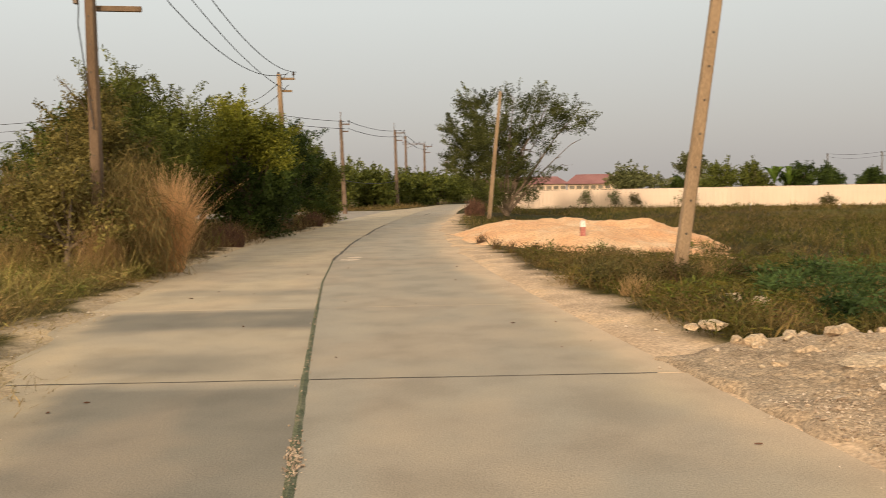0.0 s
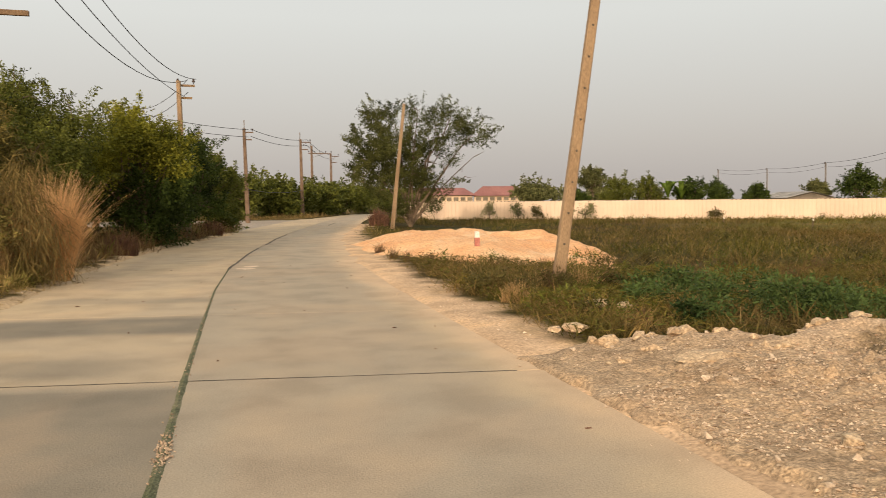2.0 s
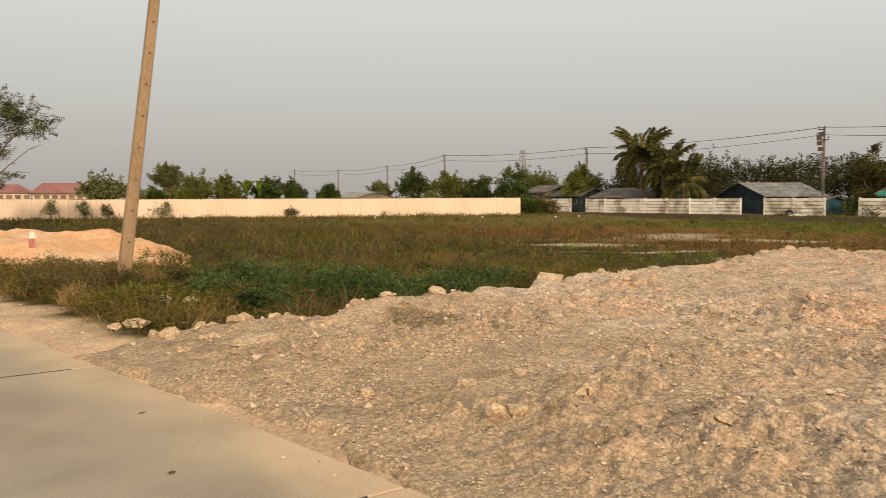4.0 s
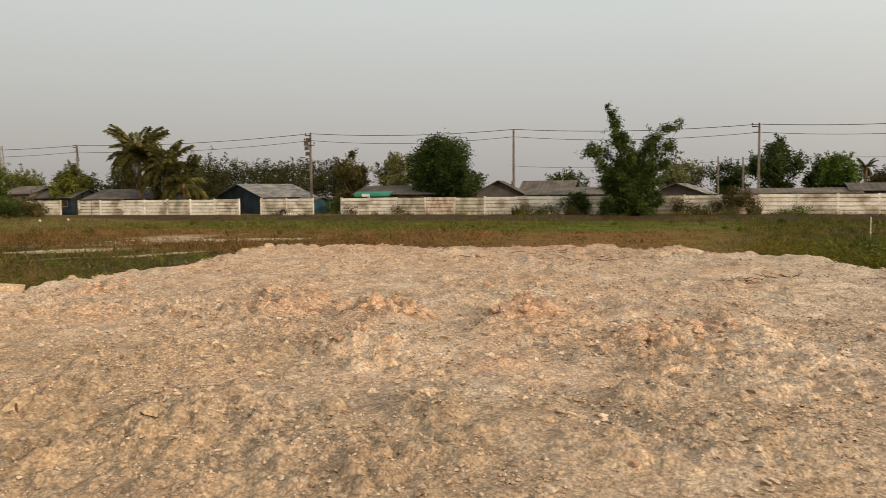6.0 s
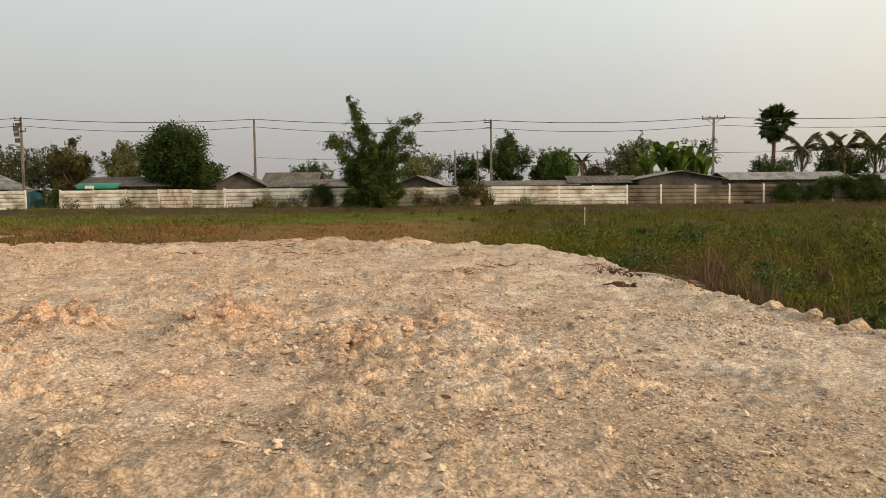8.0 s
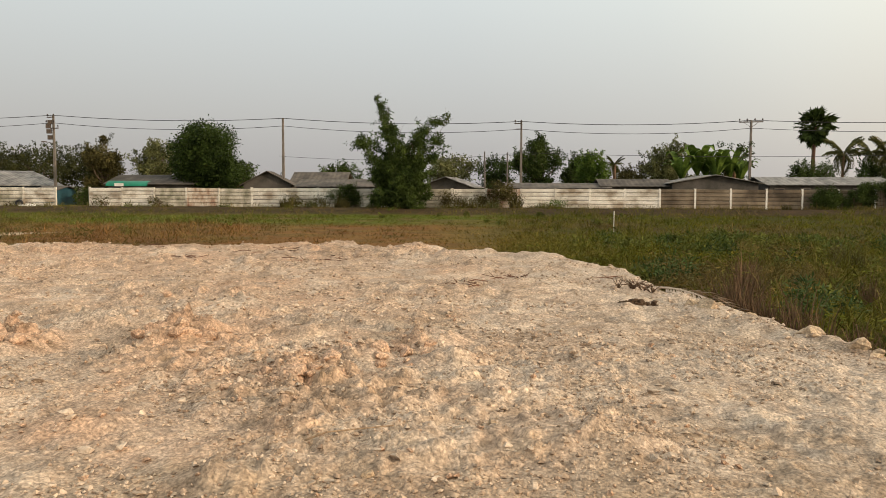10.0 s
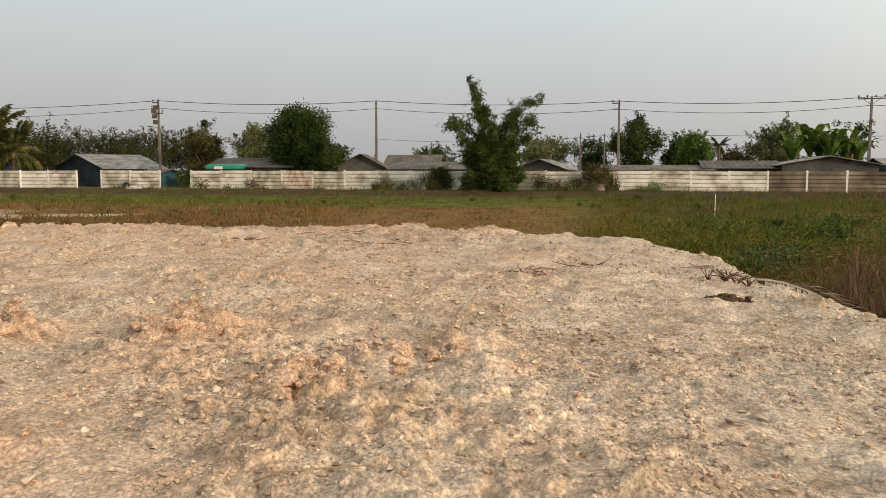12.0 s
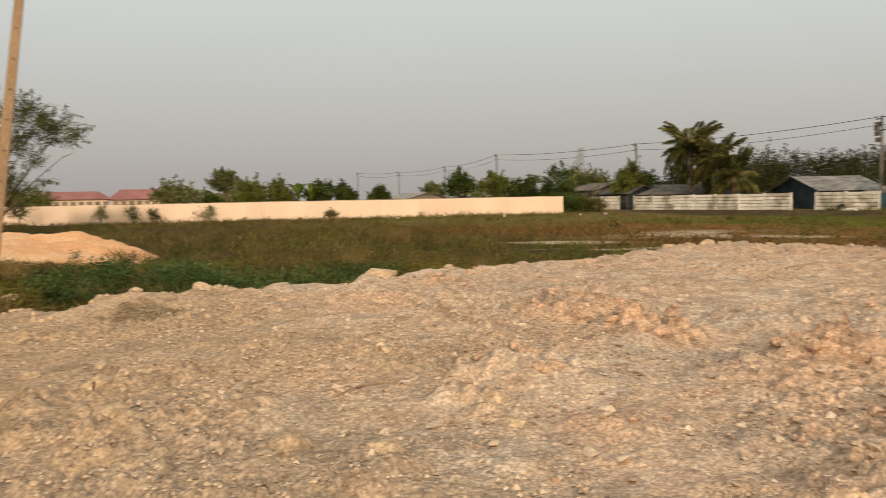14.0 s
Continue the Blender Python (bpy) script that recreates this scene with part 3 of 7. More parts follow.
pale = pale_streak(gx, gy)
tint = blend(tint, C_PALE, pale * 0.9)
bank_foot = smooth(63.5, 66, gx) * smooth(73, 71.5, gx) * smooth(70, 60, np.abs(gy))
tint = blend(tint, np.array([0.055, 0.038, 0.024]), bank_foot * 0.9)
far = smooth(130, 300, np.hypot(gx, gy))
tint = blend(tint, np.array([0.10, 0.105, 0.06]), far)
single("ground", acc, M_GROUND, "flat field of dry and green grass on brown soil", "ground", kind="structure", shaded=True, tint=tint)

acc = Acc()
sheet_grid(acc, spread(1.6, [(9.2, 0.023)]), spread(-6.6, [(6.6, 0.023)]), pad_height)
sheet_grid(acc, spread(1.6, [(9.1, 0.1), (14, 0.05), (21.6, 0.09)]), spread(-12.5, [(-6.5, 0.11), (6.5, 0.06), (10.4, 0.06)]), lambda x, y: pad_height(x, y) - 0.03 * ((x < 9.15) & (np.abs(y) < 6.55)) - 0.25 * ((x < 9.0) & (np.abs(y) < 6.4)))
px, py = np.concatenate(acc.v)[:, :2].T
n1, n2, n3 = fbm(px * 0.5, py * 0.5, 61), fbm(px * 1.7, py * 1.7, 63), fbm(px * 0.9, py * 0.9, 65)
C_CREAM, C_GREY, C_ORANGE, C_BRIGHT = np.array([0.60, 0.455, 0.34]), np.array([0.54, 0.43, 0.335]), np.array([0.63, 0.43, 0.30]), np.array([0.66, 0.55, 0.445])
tint = blend(np.broadcast_to(C_CREAM, (len(px), 3)), C_GREY, smooth(0.50, 0.68, n1) * 0.45)
tint = blend(tint, C_BRIGHT, smooth(0.55, 0.7, n2) * 0.6)
warmth = smooth(0.48, 0.66, n3) * 0.55 * smooth(-4.5, 0, py) + smooth(11, 17, px) * 0.35 * smooth(-3, 2, py)
for qx, qy, r, h in PILES:
    warmth = warmth + (0.75 if qx > 7.5 else 0.25) * smooth(1.15, 0.4, np.hypot(px - qx, py - qy) / r)
tint = blend(tint, C_ORANGE, np.clip(warmth, 0, 0.9))
tint = blend(tint, np.array([0.58, 0.50, 0.415]), smooth(-1.5, -4.5, py) * 0.6)
tint = blend(tint, np.array([0.56, 0.405, 0.275]), smooth(2.6, 0.6, px - road_right(py)) * smooth(1.5, 4, py) * 0.8)
tint = blend(tint, np.array([0.30, 0.23, 0.16]), smooth(0.58, 0.70, fbm(px * 1.1, py * 2.3, 67)) * 0.35)
crumbly = smooth(0.45, 0.62, fbm(px * 0.8, py * 0.8, 68, 3))
tint = blend(tint, np.array([0.30, 0.215, 0.145]), smooth(0.52, 0.80, vnoise(px * 15, py * 11, 69)) * (0.12 + 0.45 * crumbly))
tint = blend(tint, C_BRIGHT * 1.04, smooth(0.52, 0.64, fbm(px * 0.9 + 9, py * 1.5, 70, 4)) * (1 - crumbly) * 0.6)
tint = blend(tint, np.array([0.43, 0.375, 0.315]), smooth(0.57, 0.68, fbm(px * 1.3 + 31, py * 1.3, 171, 4)) * 0.42)
tint = blend(tint, np.array([0.53, 0.385, 0.245]), smooth(0.62, 0.72, fbm(px * 2.3 + 5, py * 2.3 + 8, 173, 3)) * 0.3 * smooth(9, 6, px))
trodden = smooth(7.6, 5.4, px + 1.6 * (fbm(px * 0.8, py * 0.8, 177, 3) - 0.5)) * smooth(0.34, 0.52, fbm(px * 0.6 + 3, py * 0.6, 178, 3))
tint = blend(tint, np.array([0.41, 0.315, 0.225]), np.clip(trodden * 0.55 + 0.3 * smooth(6.4, 4.8, px), 0, 0.8))
tint = blend(tint, np.array([0.44, 0.325, 0.215]), smooth(0.5, 3.0, py) * smooth(8.5, 6.0, px) * 0.45)
debris = smooth(1.0, 0.35, np.hypot((px - 5.3) / 0.75, (py - 6.1) / 0.55) + 0.9 * (fbm(px * 3, py * 3, 175, 3) - 0.5))
tint = blend(tint, np.array([0.15, 0.115, 0.065]), debris * 0.7)
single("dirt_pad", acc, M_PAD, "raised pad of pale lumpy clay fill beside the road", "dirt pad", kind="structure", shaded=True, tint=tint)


def mound_height(x, y):
    d = np.hypot((x - 4.0) / 4.4, (y - 27.5) / 7.4) + 0.3 * (fbm(x * 0.5, y * 0.5, 71) - 0.5)
    tail = np.hypot((x - 7.6) / 1.9, (y - 26.0) / 2.4)
    z = 0.62 * smooth(1.02, 0.45, d) + 0.25 * smooth(1.0, 0.3, tail)
    return -0.45 + 0.18 * smooth(1.25, 0.95, d) + z * (0.75 + 0.5 * fbm(x * 0.9, y * 0.9, 73)) + (0.10 * fbm(x * 1.8, y * 1.8, 75) + 0.16 * (fbm(x * 3.3, y * 2.6, 76) - 0.3)) * (z > 0.02)


acc = Acc()
sheet_grid(acc, spread(-1.5, [(12.5, 0.14)]), spread(16.5, [(37, 0.2)]), mound_height)
single("sand_mound", acc, M_SAND, "low spread heap of orange sand by the road", "sand heap", kind="structure", shaded=True)

# concrete road: two lanes of cast slabs with open joints, a mossy middle joint
road = thing("road", 0, 0, 0, "worn grey-brown concrete road with a mossy middle joint", "road", kind="structure")
JOINTS = [2.45 + 4.45 * k for k in range(-6, 25)]


def road_tint(x, y):
    """Stains, dust and wear of the concrete: dark damp-looking patches in one lane, pale dust along the edges."""
    n1, n2 = fbm(x * 0.5, y * 0.5, 201), fbm(x * 1.8, y * 1.8, 203)
    c = np.broadcast_to(np.array([0.318, 0.276, 0.220]), (len(x), 3)) * (0.92 + 0.16 * n2)[:, None]
    lane = x < road_mid(y)
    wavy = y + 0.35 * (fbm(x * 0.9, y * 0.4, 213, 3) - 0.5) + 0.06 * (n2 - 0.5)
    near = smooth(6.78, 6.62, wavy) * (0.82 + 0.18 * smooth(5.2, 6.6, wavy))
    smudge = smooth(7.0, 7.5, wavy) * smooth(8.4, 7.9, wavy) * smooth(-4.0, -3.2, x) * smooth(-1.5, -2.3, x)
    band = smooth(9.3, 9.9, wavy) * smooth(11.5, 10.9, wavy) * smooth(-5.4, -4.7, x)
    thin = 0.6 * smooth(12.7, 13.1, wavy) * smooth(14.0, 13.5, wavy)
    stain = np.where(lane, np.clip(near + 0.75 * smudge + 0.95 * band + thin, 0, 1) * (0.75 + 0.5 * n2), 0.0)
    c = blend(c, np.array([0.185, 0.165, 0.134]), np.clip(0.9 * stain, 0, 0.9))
    dust = np.where(lane, smooth(6.7, 7.0, wavy) * (1 - np.clip(stain, 0, 1)) * (0.5 + 0.5 * smooth(0.4, 0.6, n1)), 0) * 0.75
    edge = np.maximum(smooth(0.9, 0.1, road_right(y) - x + 0.7 * (n2 - 0.5)), smooth(0.55, 0.05, x - road_left(y) + 0.5 * (n2 - 0.5)))
    c = blend(c, np.array([0.46, 0.365, 0.25]), np.clip(dust + 0.75 * edge, 0, 0.88))
    drift = smooth(0.65, 0.0, road_right(y) - x + 0.9 * (fbm(x * 1.1, y * 0.7, 215, 3) - 0.5))
    c = blend(c, np.array([0.52, 0.385, 0.268]), drift * 0.85)
    c = blend(c, np.array([0.40, 0.295, 0.205]), smooth(0.48, 0.66, fbm(x * 0.9, y * 0.6, 211)) * 0.25)
    wheel = np.exp(-(((x - road_mid(y)) - 1.0) / 0.35) ** 2) + np.exp(-(((x - road_mid(y)) - 2.4) / 0.35) ** 2)
    return blend(c, np.array([0.34, 0.275, 0.205]), np.clip(wheel, 0, 1) * 0.35)


def slab(y0, y1, side):
    """One cast slab with a finely divided top and bevelled edges."""
    g, c, nx, ny = (0.008 if y0 < 8 else 0.003), (0.010 if y0 < 8 else 0.003), (30 if y0 < 22 else 10), (40 if y0 < 22 else 10)
    rows, cols = np.linspace(y0 + g, y1 - g, ny + 1), np.linspace(0, 1, nx + 1)
    v = []
    for i, y in enumerate(rows):
        inner, outer = road_mid(y) + side * 0.018, road_mid(y) + side * 3.35
        a, b = (inner, outer) if side > 0 else (outer, inner)
        for k in cols:
            rim = i in (0, ny) or k in (0.0, 1.0)
            v.append((a + (b - a) * k, y, -c if rim else 0.0))
    idx = np.arange(len(v)).reshape(ny + 1, nx + 1)
    v = np.array(v)
    v[idx[1, 1:-1], 1], v[idx[-2, 1:-1], 1] = y0 + g + c, y1 - g - c
    v[idx[1:-1, 1], 0], v[idx[1:-1, -2], 0] = v[idx[1:-1, 0], 0] + c, v[idx[1:-1, -1], 0] - c
    acc = Acc().add(v, np.stack([idx[:-1, :-1], idx[:-1, 1:], idx[1:, 1:], idx[1:, :-1]], -1).reshape(-1, 4))
    ring = np.concatenate([idx[0, :-1], idx[:-1, -1], idx[-1, :0:-1], idx[:0:-1, 0]])
    low = v[ring] - [0, 0, 0.14]
    acc.add(np.concatenate([v[ring], low]), [(i + len(ring), (i + 1) % len(ring) + len(ring), (i + 1) % len(ring), i) for i in range(len(ring))])
    return acc


for y0, y1 in zip(JOINTS[:-1], JOINTS[1:]):
    for side in (1, -1):
        a = slab(y0, y1, side)
        p = np.concatenate(a.v)
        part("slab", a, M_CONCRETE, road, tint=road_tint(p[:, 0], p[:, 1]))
        if y0 < 8:
            mid = road_mid(y0)
            u = np.linspace(mid + side * 0.05, mid + side * 3.1, 24)
            wv = 0.008 + 0.010 * fbm(u * 3, u * 0 + y0, 207)
            off = 0.02 * (fbm(u * 1.1, u * 0 + y0 + 9, 209) - 0.5)
            q = np.concatenate([np.stack([u, y0 - wv + off, 0 * u + 0.002], 1), np.stack([u, y0 + wv + off, 0 * u + 0.002], 1)])
            part("joint_dirt", Acc().add(q, [(i, i + 1, i + 25, i + 24) for i in range(23)]), M_TAR, road)
acc = Acc()
acc.add([(-45, 60, -0.012), (-45, 76, -0.012), (-2.0, 76.0, -0.012), (-2.6, 46, -0.012), (-7.0, 46, -0.012), (-9.5, 58, -0.012), (-12, 60, -0.012)], [(6, 5, 4, 3, 2, 1, 0)])
part("side_road", acc, M_CONCRETE, road, "side road of grey concrete", tint=np.full((7, 3), 0.27) * [1.1, 0.95, 0.8])
acc = Acc()
jy = spread(-12, [(19.5, 0.12)])
jx = road_mid(jy)
wide = np.interp(jy, [-12, 4, 8, 13, 19.5], [0.05, 0.045, 0.035, 0.024, 0.016]) * (0.75 + 0.6 * fbm(jy * 1.9, jy * 0, 81))
zz = 0.006 + 0.012 * fbm(jy * 5, jy * 0 + 3, 83)
v = np.concatenate([np.stack([jx - wide, jy, 0 * jy - 0.004], 1), np.stack([jx, jy, zz], 1), np.stack([jx + wide, jy, 0 * jy - 0.004], 1)])
k = len(jy)
acc.add(v, [(o + i, o + k + i, o + k + i + 1, o + i + 1) for o in (0, k) for i in range(k - 1)])
part("joint_filling", acc, M_JOINT, road, "green moss and grit in the middle joint")
rng = np.random.default_rng(5)
acc = Acc()
for i in range(260):
    y = rng.normal(4.75, 0.22) if i < 180 else rng.uniform(2, 14)
    v, f = stone_shape(rng, 0 + 1, 0.2)
    acc.add(v * rng.uniform(0.004, 0.010) + [road_mid(y) + rng.normal(0, 0.028), y, 0.01], f)
part("grit", acc, M_CRUMB, road)
for y0, y1, off in ((19.5, 29, 0.0), (31, 41, 0.05), (56, 64, 1.2)):
    acc = Acc()
    jy = np.linspace(y0, y1, 24)
    jx = road_mid(jy) + off + 0.10 * (fbm(jy * 0.9, jy * 0, 85) - 0.5)
    v = np.concatenate([np.stack([jx - 0.04, jy, 0 * jy + 0.004], 1), np.stack([jx + 0.04, jy, 0 * jy + 0.004], 1)])
    acc.add(v, [(i, i + 24, i + 25, i + 1) for i in range(23)])
    part("crack_filling", acc, M_TAR, road, "dark filled crack")
acc = Acc()
for cx, cy, w, d in ((-2.3, 19.6, 0.55, 0.3), (-2.25, 20.3, 0.4, 0.2)):
    ang = np.linspace(0, 2 * np.pi, 13)[:-1]
    r = 0.7 + 0.5 * hashed(ang * 9, ang, cx)
    acc.add(np.stack([cx + w * 0.5 * r * np.cos(ang), cy + d * r * np.sin(ang), 0 * ang + 0.004], 1), [tuple(range(12))])
part("cement_patch", acc, M_CREAM, road, "thin pale cement patch")

# ---- poles and wires ----


def utility_pole(x, y, top, label, lean=(0, 0), wide=0.26, base=-0.4, material=None, holes=False, arms=(), group="utility poles"):
    """A tapered square pole; arms: (height, reach to one side, reach to the other, insulators, bearing)."""
    material = material or M_POLE
    ob = thing("utility_pole", x, y, base, label, "utility pole", group)
    h, c = top - base, 0.22
    acc = Acc()
    sect = np.array([(1, 1 - c), (1 - c, 1), (c - 1, 1), (-1, 1 - c), (-1, c - 1), (c - 1, -1), (1 - c, -1), (1, c - 1)]) * 0.5
    lev = np.linspace(0, 1, 5)
    ring = []
    for t in lev:
        w = wide * (1 - 0.36 * t)
        ring.append(np.concatenate([sect * w + np.array(lean) * h * t, np.full((8, 1), h * t)], 1))
    v = np.concatenate(ring)
    f = [(r * 8 + i, r * 8 + (i + 1) % 8, r * 8 + 8 + (i + 1) % 8, r * 8 + 8 + i) for r in range(4) for i in range(8)]
    acc.add(v, f)
    acc.f.append(np.array([[32, 33, 34, 35, 36, 37, 38, 39]]))
    part("shaft", acc, material, ob)
    if holes:
        for t in np.arange(0.7, h - 0.2, 0.55):
            w = wide * (1 - 0.36 * t / h)
            a = Acc()
            p = (lean[0] * t, lean[1] * t - w * 0.5 - 0.003, t)
            capped(a, [p, (p[0], p[1] + 0.03, p[2])], [0.022, 0.022], 8)
            part("bolt_hole", a, M_TAR, ob)
    for at, left, right, count, bearing in arms:
        bx, by = math.sin(radians(bearing)), math.cos(radians(bearing))
        at = at - base
        o = np.array([lean[0] * at, lean[1] * at, at])
        turn = radians(90 - bearing)
        a = Acc().box(-left, -0.045, -0.05, right, 0.045, 0.05, turn, o + [-by * 0.13, bx * 0.13, 0])
        arm = part("crossarm", a, M_IRON if material is M_GREYPOLE else material, ob)
        for s in np.linspace(-left + 0.06, right - 0.06, count) if count else ():
            q = o + np.array([bx * s - by * 0.13, by * s + bx * 0.13, 0.05])
            a = Acc()
            capped(a, [q, q + [0, 0, 0.1], q + [0, 0, 0.13], q + [0, 0, 0.19], q + [0, 0, 0.22], q + [0, 0, 0.27]], [0.015, 0.018, 0.07, 0.075, 0.05, 0.055], 8)
            part("insulator", a, M_PORCELAIN, arm)
        if left + right > 1.2:
            a = Acc()
            for s in (-left * 0.6, right * 0.6):
                if abs(s) > 0.3:
                    a.tube(*rod(o + [bx * s - by * 0.1, by * s + bx * 0.1, -0.04], o + [0, 0, -0.55], 0.02), 4)
            if a.n:
                part("brace", a, M_IRON, ob)
    return ob


def wire(a, b, sag, radius=0.02, label="black overhead cable sagging between poles", group="overhead cables"):
    a, b = np.array(a, float), np.array(b, float)
    t = np.linspace(0, 1, 17)[:, None]
    path = a + (b - a) * t
    path[:, 2] -= sag * 4 * (t * (1 - t))[:, 0]
    return single("overhead_cable", Acc().tube(path - a, radius, 5), M_CABLE, label, "cable", tuple(a), group)


TAN = "tan weathered concrete utility pole"
pole_a = utility_pole(-7.0, 16.2, 8.9, TAN + " with a short crossarm, among bushes", (0.01, 0), 0.225, material=M_POLE_SHADED, holes=True, arms=((5.45, 0.05, 0.95, 0, 80), (8.6, 0.5, 0.5, 3, 80)))
a = Acc()
a.tube([(-0.13, -0.09, 5.9), (-0.15, -0.12, 5.5), (-0.05, -0.14, 4.6), (0.08, -0.14, 3.4)], 0.012, 5)
part("earth_wire", a, M_CABLE, pole_a)
a = Acc().box(-0.2, -0.2, 5.88, -0.12, -0.1, 6.05)
part("clamp", a, M_IRON, pole_a)
utility_pole(-7.7, 39.5, 7.55, TAN + " with two stepped brackets above the bushes", (-0.02, 0), 0.3, arms=((7.35, 0.1, 0.75, 2, 80), (6.75, 0.1, 0.6, 1, 80)))
utility_pole(-15.1, 60, 8.6, TAN + " behind the bushes", (0, 0), 0.3, material=M_FARPOLE, arms=((8.4, 0.6, 0.6, 3, 80),))
utility_pole(-8.2, 67.3, 7.8, TAN + " with a thin top rod", (-0.02, 0), 0.36, material=M_FARPOLE, arms=((7.5, 0.1, 0.75, 2, 80), (6.9, 0.1, 0.6, 1, 80), (2.6, 0.25, 0.25, 0, 80)))
utility_pole(-4.9, 87.6, 8.5, TAN + " beside the far hedge", (-0.01, 0), 0.40, material=M_FARPOLE, arms=((8.2, 0.1, 1.1, 2, 80), (7.4, 0.1, 0.8, 1, 80)))
utility_pole(-4.6, 104.5, 9.0, TAN + " with a wide braced crossarm", (0, 0), 0.40, material=M_FARPOLE, arms=((8.0, 0.4, 2.6, 5, 80), (3.2, 0.6, 0.6, 0, 80)))
utility_pole(-2.5, 119.8, 8.8, TAN + " far along the road", (0, 0), 0.42, material=M_FARPOLE, arms=((8.5, 0.1, 1.2, 2, 80), (7.6, 0.1, 0.9, 1, 80)))
for fx, fy in ((1.0, 150), (3.2, 178), (5.5, 205)):
    utility_pole(fx, fy, 8.0, TAN + " far along the road", (0, 0), 0.42, material=M_FARPOLE, arms=((7.7, 0.1, 1.2, 2, 80),))
for px_, py_, h in ((-8.2, 67.3, 8.5), (-4.9, 87.6, 9.3), (-4.6, 104.5, 9.6)):
    single("top_rod", Acc().tube([(0, 0, -0.9), (0, 0, 0)], 0.035, 5), M_IRON, "thin steel rod on a pole top", "rod", (px_ - 0.15, py_, h))
utility_pole(3.895, 13.35, 8.4, TAN + " leaning, with bolt holes, in the grass", (0.135, 0.0), 0.208, holes=True)
utility_pole(2.75, 47.6, 7.5, TAN + " leaning in front of a tree", (0.105, 0.0), 0.26)
for ex, ez, dx, sag in ((-7.45, 7.55, -0.75, 1.55), (-7.5, 6.75, -0.2, 0.75), (-7.0, 7.62, 0.5, 1.15)):
    wire((ex, 39.4, ez), (-7.0 + dx, 16.2, 8.85), sag, 0.016)
for dz in (0.0, -0.6):
    wire((-7.4, 39.4, 7.6 + dz), (-15.1, 60, 8.6 + dz), 0.5, 0.016)
    wire((-15.1, 60, 8.7 + dz), (-70, 72, 8.6 + dz), 1.0, 0.022)
    wire((-15.1, 60, 8.3 + dz), (-8.0, 67.2, 7.7 + dz), 0.2, 0.022)
    wire((-7.8, 67.2, 7.75 + dz), (-4.3, 87.5, 8.45 + dz), 0.35, 0.025)
    wire((-4.3, 87.5, 8.45 + dz), (-2.0, 119.7, 8.7 + dz), 0.5, 0.025)
wire((-15.1, 60, 3.4), (-8.2, 67.2, 2.8), 0.2, 0.022)
wire((-8.2, 67.2, 2.8), (-4.9, 87.5, 3.0), 0.3, 0.025)
wire((-15.1, 60, 7.2), (-70, 72, 7.4), 1.0, 0.022)

GREY = "grey concrete utility pole behind the wall"
line = [(90.9, 188.2, 8.9), (91.3, 165.6, 8.2), (88.0, 138.6, 8.2), (75.8, 101.9, 8.4), (76.2, 71.4, 8.0), (79.3, 41.65, 8.6), (80.1, 18.7, 8.3), (81.0, -4.7, 8.0), (81.0, -26.6, 8.05), (82, -58, 8.4)]
for k, (lx, ly, lz) in enumerate(line):
    if k == 8:
        arms = ((lz - 0.15, 1.1, 1.1, 4, 190),)
    elif k == 6:
        arms = ()
    elif k == 5:
        arms = ((lz - 0.2, 0.25, 0.7, 2, 20), (lz - 0.8, 0.25, 0.9, 2, 20), (lz - 1.3, 0.8, 0.25, 1, 20))
    else:
        arms = ((lz - 0.2, 0.1, 0.65, 2, 20), (lz - 0.75, 0.1, 0.5, 1, 20))
    pole = utility_pole(lx, ly, lz, GREY, (0, 0), 0.27, material=M_GREYPOLE, arms=arms)
    if k == 5:
        a = Acc()
        for j, (u, w) in enumerate(((0.25, 6.6), (0.35, 7.2), (0.4, 7.7), (0.2, 8.1))):
            a.box(-0.12, u - 0.1, w, 0.12, u + 0.35, w + 0.42)
        part("switchgear", a, M_IRON, pole)
        a = Acc().tube([(0, 0, 6.2), (0, 0.9, 6.4)], 0.03, 5).box(-0.15, 0.8, 6.33, 0.15, 1.25, 6.43)
        part("lamp_arm", a, M_IRON, pole)
    if k == 6:
        a = Acc()
        a.tube([(0.2 * math.cos(s), 0.22 + 0.2 * math.sin(s) * 0, 3.2 + 0.2 * math.sin(s)) for s in np.linspace(0, 6.28, 13)], 0.03, 5)
        part("cable_coil", a, M_CABLE, pole)
for (ax, ay, az), (bx, by, bz) in zip(line[:-1], line[1:]):
    wire((ax, ay, az), (bx, by, bz), 0.38, 0.03)
    wire((ax, ay, az - 0.75), (bx, by, bz - 0.75), 0.5, 0.024)
wire((81, -4.3, 5.0), (81, -58, 5.4), 0.6, 0.02)
wire((80.1, 19.1, 4.6), (81, -4.3, 4.9), 0.5, 0.015)

# ---- walls and fences ----
wall = thing("wall_east", 72, 0, -0.25, "long precast concrete panel wall, white paint worn and stained", "wall", kind="structure")


def plank_mesh(length, material, name):
    """One precast plank with bevelled long edges."""
    h, d, c = 0.318, 0.045, 0.05
    prof = [(-d, c + 0.02), (-d + 0.055, 0.004), (d - 0.02, 0.004), (d, 0.02), (d, h - 0.02), (d - 0.02, h), (0.02 - d, h), (-d, h - 0.012)]
    v = [(p[0], s, p[1]) for s in (-length / 2, length / 2) for p in prof]
    f = [(i, (i + 1) % 8, (i + 1) % 8 + 8, i + 8) for i in range(8)]
    acc = Acc().add(v, f)
    acc.f.append(np.array([list(range(8))[::-1], list(range(8, 16))]))
    return acc.mesh(name, material)


